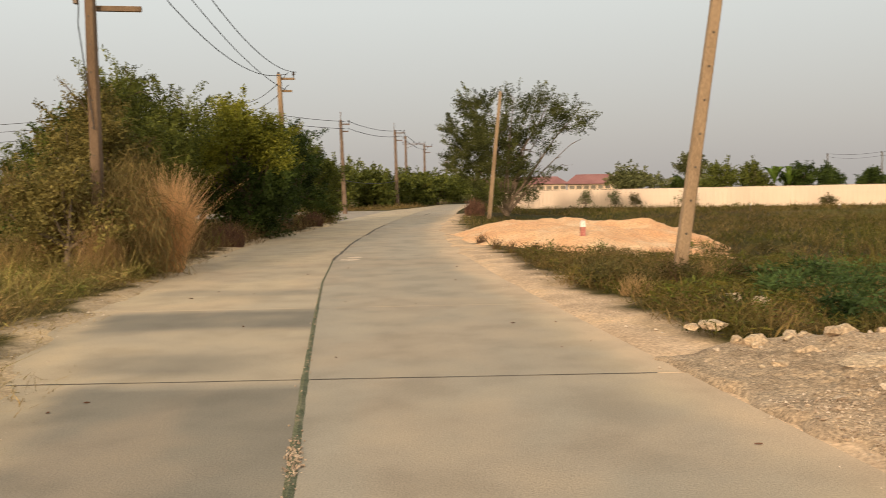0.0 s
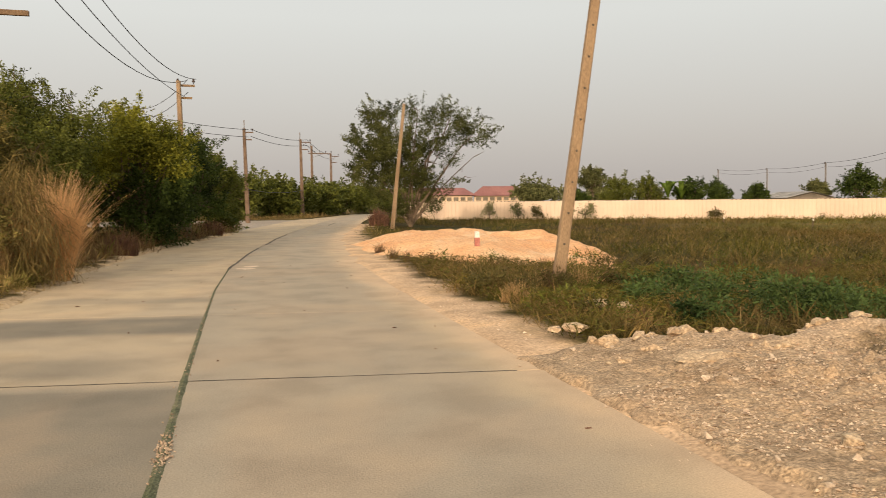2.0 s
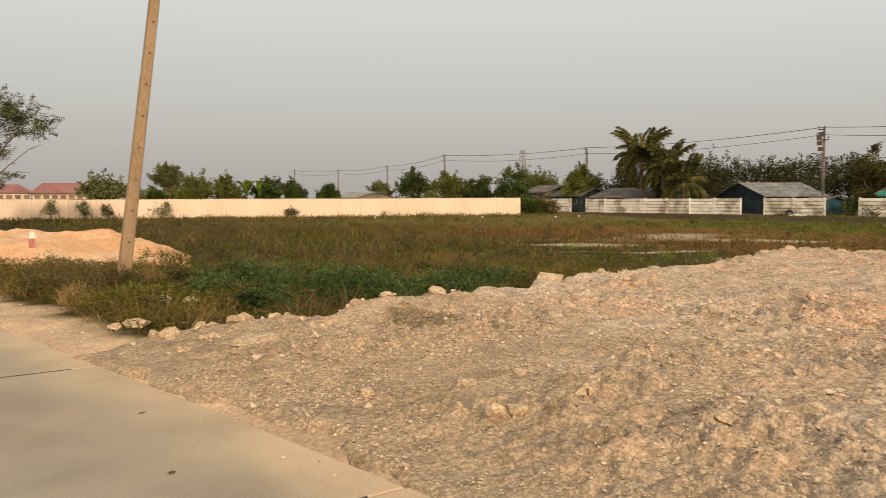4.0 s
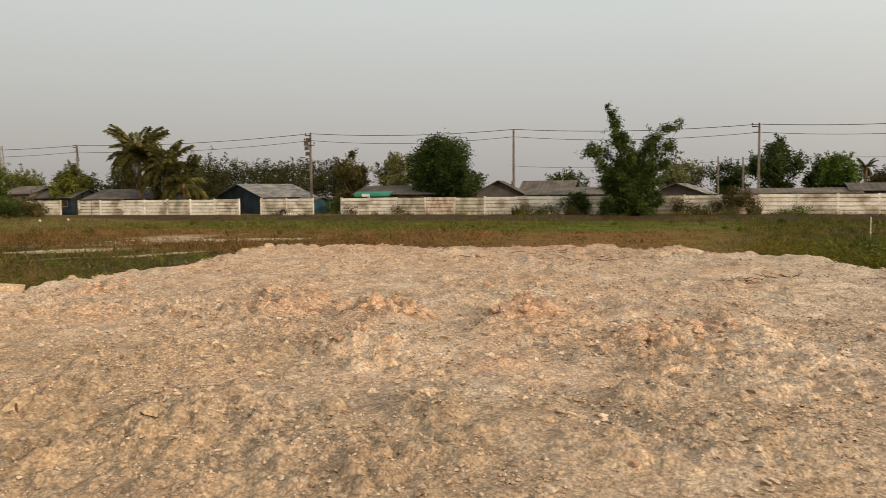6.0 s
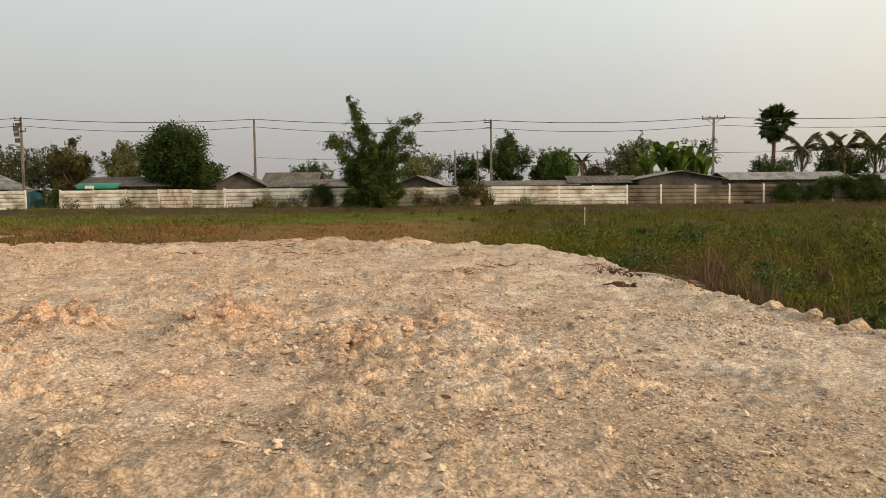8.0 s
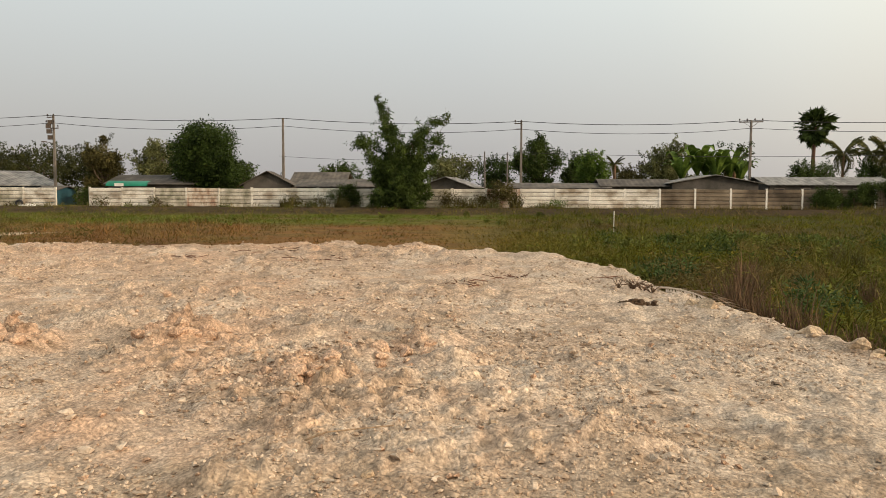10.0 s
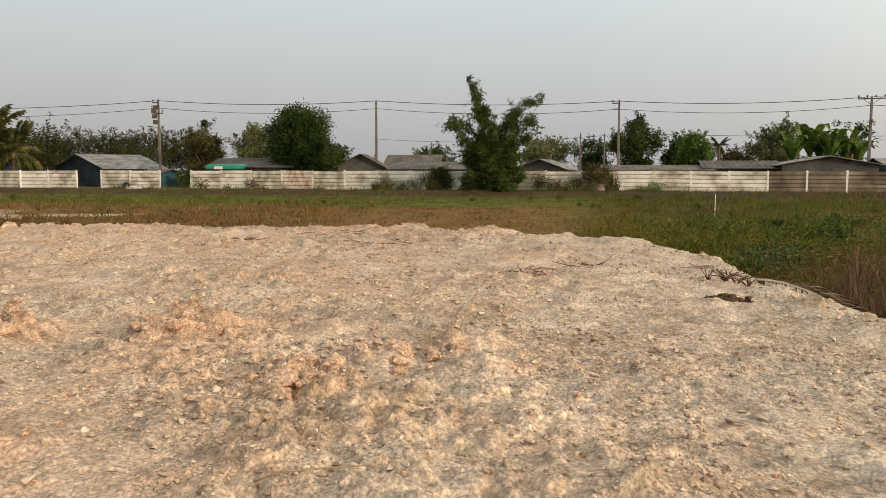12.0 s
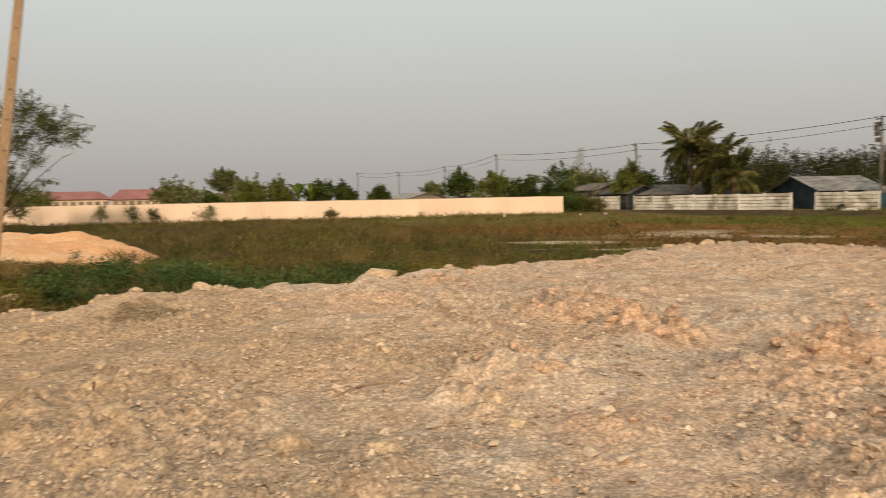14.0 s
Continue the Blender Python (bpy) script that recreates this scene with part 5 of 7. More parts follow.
for k, (hx, hy, ht, hw) in enumerate(((-11.5, 80, 5.0, 6.5), (-17, 81, 4.6, 6), (-23, 82, 4.4, 6), (-30, 83, 4.6, 7), (-7.4, 86, 4.4, 5.5), (-6.2, 93, 4.0, 5.5), (-3.2, 99, 4.1, 5.5), (-0.8, 106, 4.1, 6), (0.8, 118, 4.2, 7), (2.2, 135, 4.4, 8), (-12, 100, 4.6, 9), (12, 150, 4.5, 10), (7.0, 128, 3.6, 6))):
    tree("hedge_tree", "low dense green tree along the far road", hx, hy, ht, hw, F_MID, 0.34, 6500, 20 + k, low=0.0, clumps=18, base=-0.1, stems=2, clump=0.2, group="far roadside trees")

open_spots = [(dx, dy, z, r, w) for dx, dy, z, r, w in (
    (-2.5, 0.3, 8.1, 0.9, 0.9), (-1.5, -0.5, 8.2, 0.8, 0.7), (0.3, 0.5, 8.4, 0.9, 0.6), (0.9, -0.6, 7.6, 0.8, 0.5), (-1.2, 0.2, 6.6, 1.5, 1.2), (-2.0, -0.6, 5.4, 1.7, 1.5), (-3.2, 0.4, 4.8, 1.2, 1.0), (-0.3, 0.0, 4.3, 1.7, 1.6),
    (2.7, 0.4, 8.2, 1.0, 0.6), (3.8, -0.3, 7.6, 1.0, 0.6), (5.0, 0.2, 7.1, 1.1, 0.7), (5.8, -0.4, 6.6, 0.8, 0.6), (3.3, 0.3, 6.7, 0.9, 0.4), (2.1, 0, 5.8, 1.0, 0.35), (4.4, 0.5, 6.4, 0.7, 0.4), (0.8, 0.2, 3.0, 1.4, 1.0), (-2.2, 0.5, 3.1, 1.3, 1.1), (-1.0, 0, 1.9, 1.4, 1.0), (1.6, 0.4, 1.6, 0.9, 0.4), (-3.6, 0, 3.6, 0.8, 0.7))]
open_spots = [(dx * (0.88 if dx > 2 else 1.0), dy, z * 0.965, r * 1.08, w) for dx, dy, z, r, w in open_spots] + [(1.6, 0.2, 7.3, 1.1, 0.6), (2.6, 0.0, 4.9, 1.0, 0.4), (0.6, 0.3, 5.6, 1.3, 0.9), (-3.4, 0.1, 6.2, 0.9, 0.6)]
clump_tree("tree", "wide open tree with many thin stems and airy crown", 4.5, 55.6, -0.2, open_spots, F_OPEN, 0.12, 84000, 40,
           [(-2.4, 0.3, 8.0, 0.12), (-1.0, 0.2, 7.2, 0.12), (0.6, 0, 8.2, 0.11), (1.9, 0.2, 7.0, 0.12), (2.9, -0.2, 7.7, 0.13), (4.6, 0.2, 6.7, 0.14), (-3.2, 0, 4.8, 0.1), (2.6, 0.3, 6.2, 0.1), (4.6, 0.3, 5.0, 0.09), (0.2, -0.3, 6.2, 0.1), (3.9, 0.1, 3.6, 0.06)], slender=0.42)

# trees behind the sheet fence
for k, (tx, ty, tt_, tw, fm, low, lab) in enumerate((
    (35.7, 113.4, 6.4, 4.2, F_GREY, 0.45, "thin open tree behind the sheet fence"), (32.5, 109.2, 3.1, 2.6, F_DARK, 0.1, "small round dark tree behind the sheet fence"),
    (37.5, 108.5, 4.9, 5, F_MID, 0.1, "bushy green tree behind the sheet fence"), (41.5, 106, 5.0, 5, F_MID, 0.1, "bushy green tree behind the sheet fence"),
    (46.7, 104, 4.7, 4.2, F_DARK, 0.1, "layered dark tree behind the sheet fence"), (50, 102.5, 4.1, 4.6, F_DARK, 0.1, "low dark tree behind the sheet fence"),
    (55.5, 103, 4.4, 3.4, F_DARK, 0.1, "small dark tree behind the sheet fence"), (68.6, 109.4, 4.4, 3.6, F_GREY, 0.3, "thin grey tree behind the sheet fence"),
    (58.7, 85.8, 5.0, 5, F_DARK, 0.05, "dark bushy tree behind the sheet fence"), (62.5, 83.6, 4.7, 5.2, F_MID, 0.05, "green bushy tree behind the sheet fence"), (66, 81, 4.2, 5, F_DARK, 0.05, "dark bushy tree behind the sheet fence"),
    (64.5, 72.6, 5.5, 5.4, F_DARK, 0.05, "round dark tree at the end of the sheet fence"), (47, 195, 5.6, 13, F_GREY, 0.3, "spreading grey tree far behind"), (58, 190, 4.0, 14, F_GREY, 0.1, "low grey trees far behind the fence"))):
    tree("tree", lab, tx, ty, tt_, tw, fm, 0.27 + (ty > 150) * 0.4, 7000, 60 + k, low=low, clumps=16, clump=0.2)
banana(43.5, 104.5, 4.2, 91, 8)
banana(45.0, 103.6, 3.9, 92, 8)

# trees behind the wall
for k, (tx, ty, tt_, tw, fm, low, n, lab) in enumerate((
    (78, 84, 6.0, 7, F_MID, 0.1, 5000, "green tree behind the houses"), (84, 79, 5.4, 7, F_DARK, 0.1, 5000, "dark tree behind the houses"), (76, 72.5, 5.8, 5, F_MID, 0.15, 5000, "leafy green tree over the lean-to"),
    (90, 64, 6.6, 9.5, F_BACK, 0.0, 6500, "green tree behind the palms"), (93, 58, 6.6, 9.5, F_BACK, 0.0, 6500, "green tree behind the shed"), (96, 53, 6.7, 9.5, F_BACK, 0.0, 6500, "brownish tree behind the shed"), (99, 48, 6.5, 8.5, F_BACK, 0.0, 5500, "dark tree behind the shed"), (93, 70, 6.0, 8, F_DARK, 0.05, 5000, "dark tree behind the palms"), (84, 72, 6.2, 6, F_BACK, 0.1, 4000, "brownish tree beside the palms"),
    (79, 36.6, 6.9, 3.6, F_OLIVE, 0.1, 5000, "upright brown-green tree by the blue shed"), (92, 36.7, 7.2, 5.2, F_GREY, 0.15, 4500, "grey-green tree behind the round tree"), (98, 30, 5.2, 6, F_DARK, 0.1, 3500, "dark tree far behind the wall"),
    (100, 17.5, 4.4, 5.4, F_DARK, 0.2, 3500, "low dark spreading tree behind the wall"), (84, 3.4, 4.9, 3.4, F_GREY, 0.2, 1300, "thin nearly leafless tree behind the wall"), (97, 2.5, 5.6, 5, F_GREY, 0.3, 1800, "thin grey tree behind the gable"), (96, -2, 5.4, 4.5, F_DARK, 0.15, 3000, "dark tree behind the wall"), (93, -6.9, 7.2, 6.4, F_DARK, 0.1, 6500, "large dark tree behind the wall"),
    (95, -11.6, 5.6, 3.6, F_DARK, 0.1, 3000, "dark tree behind the wall"), (90, -12.6, 5.6, 4.2, F_BRIGHT, 0.15, 4000, "fresh green tree behind the wall"), (99, -19.3, 4.6, 5.5, F_OLIVE, 0.1, 3500, "low brownish tree behind the wall"), (98.5, -22.3, 6.9, 6.0, F_GREY, 0.15, 5500, "grey-brown bushy tree behind the wall"), (104, -30, 4.6, 6, F_DARK, 0.1, 3500, "low dark tree behind the wall"),
    (110, -43.5, 5.4, 6, F_DARK, 0.1, 3500, "dark tree under the sugar palm"), (96, -46, 4.6, 7, F_DARK, 0.1, 4500, "dark trees behind the creepers"), (93, -53, 5.0, 8, F_DARK, 0.1, 4500, "dark trees behind the creepers"), (100, -60, 5.5, 10, F_DARK, 0.1, 4500, "dark trees behind the creepers"))):
    tree("tree", lab, tx, ty, tt_, tw, fm, 0.24, int(n * 2.3), 100 + k, low=low, clumps=20, clump=0.2)
tree("tree", "large round dense dark green tree behind the wall", 78.5, 25.8, 7.9, 7.6, F_DEEP, 0.24, 40000, 140, low=0.08, clumps=48, clump=0.19, feather=0.0)
palm("coconut palm with drooping yellowish fronds", 75.6, 61.7, 6.7, 4.1, 150, 46, 0.22, (0, 0.3))
palm("smaller coconut palm leaning over the wall", 76.2, 58.9, 5.0, 3.9, 151, 38, 0.19, (-0.4, -0.3))
palm("short palm with dry hanging fronds", 75.0, 55.4, 3.2, 4.0, 152, 20, 0.16)
for k, (qx, qy, qz, ql) in enumerate(((97.6, -42.2, 5.6, 2.5), (100, -46.5, 5.5, 2.4), (94, -45.5, 5.4, 2.5), (96, -50, 5.8, 2.7), (98, -16.2, 4.3, 1.3), (89.5, -27.6, 4.0, 2.2))):
    palm("coconut palm behind the wall", qx, qy, qz, ql, 160 + k, 22)
toddy_palm(117.7, -46.6, 10.1, 170)
for k, (qx, qy, qz) in enumerate(((86, -21.3, 5.0), (86.4, -23.0, 5.8), (85.5, -24.7, 5.2), (86.2, -26.2, 5.2), (87, -24.0, 5.5), (86.5, -27.4, 4.8))):
    banana(qx, qy, qz, 180 + k, 9)

plume = [(0, 0, 1.0, 2.3, 1.3), (0, -1.4, 1.1, 1.7, 1.0), (0, 1.5, 1.1, 1.7, 1.0), (0, 0.3, 2.6, 2.6, 1.2), (0.3, -0.8, 2.2, 2.5, 1.2), (-0.3, 1.2, 3.3, 2.1, 1.0), (0, -1.3, 3.6, 2.0, 1.0), (0, 0.2, 4.8, 1.7, 0.9), (0, 0.6, 6.0, 1.0, 0.8), (0, 0.9, 7.0, 0.75, 0.8), (0, 1.2, 7.9, 0.6, 0.8), (0, 1.6, 8.7, 0.5, 0.8), (0, 1.9, 9.3, 0.32, 0.6),
         (0, -1.6, 5.6, 1.1, 0.7), (0, -2.5, 6.4, 0.9, 0.6), (0, -3.3, 7.2, 0.7, 0.5), (0, -4.2, 7.7, 0.45, 0.4), (0, -3.2, 5.4, 0.9, 0.45), (0, -3.4, 4.4, 0.9, 0.5), (0, 2.4, 5.5, 0.95, 0.6), (0, 3.5, 5.4, 0.7, 0.45), (0, 2.9, 4.2, 0.9, 0.5), (0, 3.3, 6.0, 0.5, 0.3)]
clump_tree("bamboo_clump", "tall dark bamboo thicket with arching plumes before the wall", 69.4, 5.9, -0.3, [(a, b * (0.78 if c < 5 else 0.95), c, r * (0.72 if c < 5 else 0.95), w) for a, b, c, r, w in plume], F_BAMBOO, 0.25, 54000, 190,
           [(0, 1.9, 9.3, 0.05), (0, 1.2, 7.5, 0.05), (0, -4.2, 7.7, 0.05), (0, -2.6, 6.6, 0.05), (0, 3.4, 5.8, 0.04), (0.3, 0, 6, 0.06), (-0.2, -1, 5.5, 0.05)], "bamboo", 0.3, M_STEM, droop=0.5, solid=0.65)
# creepers and weeds on the wall
rng = np.random.default_rng(200)
for cx, cy, w, h, n, fm in ((71.6, -31.3, 4, 1.7, 4500, F_DARK), (71.5, -35.0, 6, 2.3, 9000, F_DARK), (71.4, -40.0, 8, 2.1, 10000, F_DARK), (71.4, -47.0, 9, 2.6, 11000, F_DARK), (71.7, 11.0, 2.3, 2.1, 2600, F_DARK), (71.2, -3.2, 2.2, 2.3, 1500, F_OLIVE), (71.5, -1.5, 2.0, 1.2, 700, F_OLIVE), (70.9, -7.5, 0.9, 0.6, 350, F_BRIGHT), (71.3, 1.2, 2.6, 1.3, 700, F_OLIVE), (71, 14, 3.6, 0.9, 800, F_OLIVE), (71.4, 28, 1, 0.8, 250, F_OLIVE), (71.2, 33, 1.2, 0.7, 250, F_OLIVE)):
    ob = thing("wall_creeper", cx, cy, -0.3, "creepers and weeds against the wall", "creeper", "wall creepers")
    cen = [(rng.normal(0, 0.2), rng.uniform(-w / 2, w / 2), rng.uniform(0.25, 0.95) * h) for i in range(int(6 + w * 4))]
    part("foliage", leaves(Acc(), cen, rng.uniform(0.3, 0.7, len(cen)), int(n * 1.7), 0.16, rng, slender=0.4), fm, ob)
    for i in range(4):
        yy = rng.uniform(-w / 2, w / 2)
        part("stem", Acc().tube([(0, yy, 0), (rng.normal(0, 0.1), yy + rng.normal(0, 0.2), h * 0.8)], [0.03, 0.01], 4), M_STEM, ob)
ob = thing("wall_creeper", 81, -26, 4.6, "creeper hanging round a pole", "creeper", "wall creepers")
part("foliage", leaves(Acc(), [(0, 0, 0.6), (0, 0.3, 0.9), (0, 1.3, 1.0), (0, 2.2, 1.15), (0, -0.6, 1.2), (0, 0, -0.6)], [0.5, 0.45, 0.3, 0.3, 0.3, 0.3], 420, 0.2, rng), F_DARK, ob)
for sx, sy, hh, w, fm in ((14.3, 79.3, 1.6, 1.7, F_GREY), (17.2, 79.0, 1.5, 2.0, F_GREY), (19.0, 78.3, 1.0, 1.6, F_OLIVE), (23.5, 76.6, 1.4, 2.4, F_GREY), (7.4, 80, 2.6, 4.2, F_GREY), (4.4, 73, 1.2, 3.0, F_OLIVE), (35, 72.4, 0.7, 1.6, F_OLIVE)):
    tree("shrub", "thin dusty shrub in front of the sheet fence", sx, sy, hh, w, fm, 0.13, 900, int(sx * 10), low=0.0, clumps=9, clump=0.2, category="shrub", group="fence shrubs")

# ---- grasses ----


def tufts(n_tufts, per, box, rng, keep, spread_=0.16):
    c = np.stack([rng.uniform(box[0], box[1], n_tufts), rng.uniform(box[2], box[3], n_tufts)], 1)
    c = c[keep(c[:, 0], c[:, 1]) & (fbm(c[:, 0] * 1.2, c[:, 1] * 1.2, 88, 3) > 0.37)]
    p = np.repeat(c, per, 0) + rng.normal(0, spread_, (len(c) * per, 2))
    return np.concatenate([p, field_height(p[:, 0], p[:, 1])[:, None] - 0.02], 1), np.repeat(np.arange(len(c)), per)


def grass(label, n_tufts, per, box, keep, height, width, lean, seed, colour=None, spread_=0.16, material=None, dryness=1.0):
    rng = np.random.default_rng(seed)
    base, own = tufts(n_tufts, per, box, rng, keep, spread_)
    if not len(base):
        return None
    scale = (0.65 + 0.75 * rng.random(own.max() + 1))[own]
    bx, by = base[:, 0], base[:, 1]
    wave = 0.25 + 1.4 * fbm(bx * 0.9, by * 0.9, seed, 3) * (0.6 + 0.8 * fbm(bx * 0.22, by * 0.22, seed + 5, 2))
    acc = blades(Acc(), base, height * scale * wave, width, lean, rng)
    col = (field_colour(base[:, 0], base[:, 1]) if colour is None else colour(base[:, 0], base[:, 1])) * (0.72 + 0.56 * rng.random(own.max() + 1))[own][:, None]
    patch, fleck = fbm(bx * 0.75, by * 0.75, seed + 11, 3), fbm(bx * 1.5, by * 1.5, seed + 13, 3)
    col = blend(col, col * 0.35 + np.array([0.15, 0.105, 0.048]), smooth(0.52, 0.68, patch) * 0.65 * dryness)
    col = blend(col, col * np.array([0.42, 0.52, 0.42]), smooth(0.44, 0.60, fleck) * 0.75)
    dry = rng.random(len(base))[:, None]
    col = np.where(dry > 1 - 0.15 * dryness, col * 0.45 + np.array([0.16, 0.115, 0.055]), col)
    return single("grass", acc, material or M_BLADE, label, "grass", kind="stuff", tint=np.repeat(col, 4, 0))


def off_pad(x, y):
    mound = np.hypot((x - 4.0) / 4.4, (y - 27.5) / 7.4) + 0.2 * (fbm(x * 0.5, y * 0.5, 71) - 0.5) > 0.93
    return (pad_edge(x, y) < -0.15 - 0.35 * fbm(x, y, 91)) & mound & (pale_streak(x, y) < 0.5) & (x > road_right(y) + 0.75 + 0.8 * fbm(x * 0.8, y * 0.8, 93))


def before_bank(x, y):
    return off_pad(x, y) & (x < 64.5 + 4 * (fbm(x * 0.3, y * 0.12, 58) - 0.5) + 4.0 * (fbm(x * 0.4, y * 0.4, 59) > 0.64))


grass("dry and green verge grass beside the road", 7000, 14, (0.5, 15, 8.2, 19), off_pad, 0.36, 0.015, 2.3, 301, lambda x, y: blend(field_colour(x, y), np.array([0.20, 0.135, 0.058]), 0.85 * smooth(0.36, 0.54, fbm(x * 0.6, y * 0.6, 305))))
grass("verge grass round the sand heap", 4500, 8, (0.2, 32, 17, 48), off_pad, 0.42, 0.024, 1.7, 302)
grass("low mixed field grass", 9500, 8, (10, 62, 9, 82), lambda x, y: off_pad(x, y) & (y < 85 - 0.36 * x) & (x < 70), 0.36, 0.034, 1.8, 303, spread_=0.35, dryness=0.7)
grass("brown and green field grass before the wall", 9000, 8, (17.5, 70.5, -8, 45), before_bank, 0.17, 0.036, 2.4, 304, spread_=0.4, dryness=0.15)
grass("tall green grass beside the clay fill", 9000, 12, (6, 30, -22, -2.5), off_pad, 0.44, 0.017, 2.1, 305, dryness=0.1)
grass("green field grass before the bare wall", 9000, 8, (22, 71, -52, -3), before_bank, 0.38, 0.034, 1.9, 306, spread_=0.35, dryness=0.1)
grass("field grass along the sheet fence", 2400, 8, (-2, 60, 60, 84), lambda x, y: off_pad(x, y) & (y < 86.2 - 0.36 * x), 0.45, 0.055, 1.0, 307, spread_=0.3)


def weed_mat(label, n, per, box, keep, height, leaf, seed, colour=None, spread_=0.16, slender=0.35):
    """Low tangled weeds: clumps of small leaves lying every way."""
    rng = np.random.default_rng(seed)
    base, own = tufts(n, per, box, rng, keep, spread_)
    m = own.max() + 1
    tall = (0.3 + 1.1 * fbm(base[:, 0] * 0.8, base[:, 1] * 0.8, seed, 3)) * height
    p = base + np.stack([0 * tall, 0 * tall, rng.random(len(base)) ** 0.8 * tall + 0.02], 1)
    along = rng.normal(size=(len(p), 3)) * [1, 1, 0.55]
    along /= np.linalg.norm(along, axis=1, keepdims=True)
    side = np.cross(along, rng.normal(size=(len(p), 3)) + [0, 0, 1.2])
    side /= np.linalg.norm(side, axis=1, keepdims=True)
    sz = (leaf * (0.6 + 0.8 * rng.random(len(p))))[:, None]
    q = np.stack([p - along * sz * 0.5, p + side * sz * slender * 0.5, p + along * sz * 0.5, p - side * sz * slender * 0.5], 1).reshape(-1, 3)
    col = (field_colour(base[:, 0], base[:, 1]) if colour is None else colour(base[:, 0], base[:, 1])) * (0.7 + 0.6 * rng.random(m))[own][:, None]
    hue = rng.random(m)[own][:, None]
    col = np.where(hue > 0.8, col * [1.15, 1.02, 0.9], np.where(hue < 0.25, col * [0.82, 1.03, 0.85], col))
    return single("low_weeds", Acc().add(q, np.arange(4 * len(p)).reshape(-1, 4)), M_BLADE, label, "weeds", kind="stuff", tint=np.repeat(col, 4, 0))


weed_mat("tangled low weeds of the verge", 4500, 16, (0.5, 16, 8.2, 20), off_pad, 0.30, 0.13, 331, slender=0.12)
weed_mat("low green weeds beside the clay fill", 6000, 14, (6, 32, -24, -2.5), off_pad, 0.40, 0.11, 332, slender=0.2)


grass("sparse dusty weeds on the bank before the wall", 2600, 6, (64, 71.2, -40, 46), lambda x, y: fbm(x * 0.3, y * 0.3, 57) > 0.42, 0.42, 0.03, 1.2, 308, lambda x, y: blend(np.broadcast_to(C_OLIVE * 0.8, (len(x), 3)), C_GREEN * 0.8, smooth(0.45, 0.6, fbm(x * 0.4, y * 0.25, 56))), 0.3)


def west_verge(x, y):
    return (x < road_left(y) - 0.35 - 0.6 * fbm(x * 0.9, y * 0.9, 95)) & (y < 50)


def west_colour(x, y):
    c = blend(np.broadcast_to(C_STRAW * 1.5, (len(x), 3)), C_OLIVE * 1.6, smooth(0.48, 0.68, fbm(x * 0.5, y * 0.5, 97)))
    return blend(c, C_GREEN * 1.1, smooth(0.6, 0.74, fbm(x * 0.7, y * 0.7, 98)) * 0.8)


grass("tangled dry verge grass", 4200, 13, (-13, -2.5, 2.2, 19), west_verge, 0.60, 0.015, 2.2, 311, west_colour)
weed_mat("tangled straw and weeds of the verge", 4200, 16, (-13, -2.5, 2.2, 19), west_verge, 0.36, 0.12, 335, west_colour, 0.18, 0.16)
grass("dry verge grass and straw", 2800, 9, (-26, -5, 12, 46), west_verge, 0.6, 0.03, 1.8, 312, west_colour, 0.25)
grass("flattened straw at the road edge", 2800, 8, (-9, -2.5, 1, 20), lambda x, y: (x < road_left(y) + 0.25) & (x > road_left(y) - 1.6), 0.16, 0.010, 4.5, 313, lambda x, y: np.broadcast_to(C_STRAW * 1.5, (len(x), 3)), 0.2)
grass("bright low crop in the roadside field", 3500, 6, (-45, -20, 25, 60), lambda x, y: (x < -19) & (y > 24), 0.5, 0.04, 0.8, 314, lambda x, y: np.broadcast_to(C_GREEN * [1.0, 1.5, 1.0], (len(x), 3)), 0.3)
grass("dry grass under the roadside trees", 2600, 9, (-12, -5.5, 18, 52), lambda x, y: (x < road_left(y) - 0.3), 0.6, 0.022, 1.1, 315, lambda x, y: np.broadcast_to(np.array([0.17, 0.105, 0.055]), (len(x), 3)), 0.22)
grass("dry grass along the far road", 2400, 8, (-30, 6, 77.2, 92), lambda x, y: (x < road_left(y) - 0.3), 0.45, 0.04, 1.0, 316, lambda x, y: np.broadcast_to(C_STRAW, (len(x), 3)), 0.3)


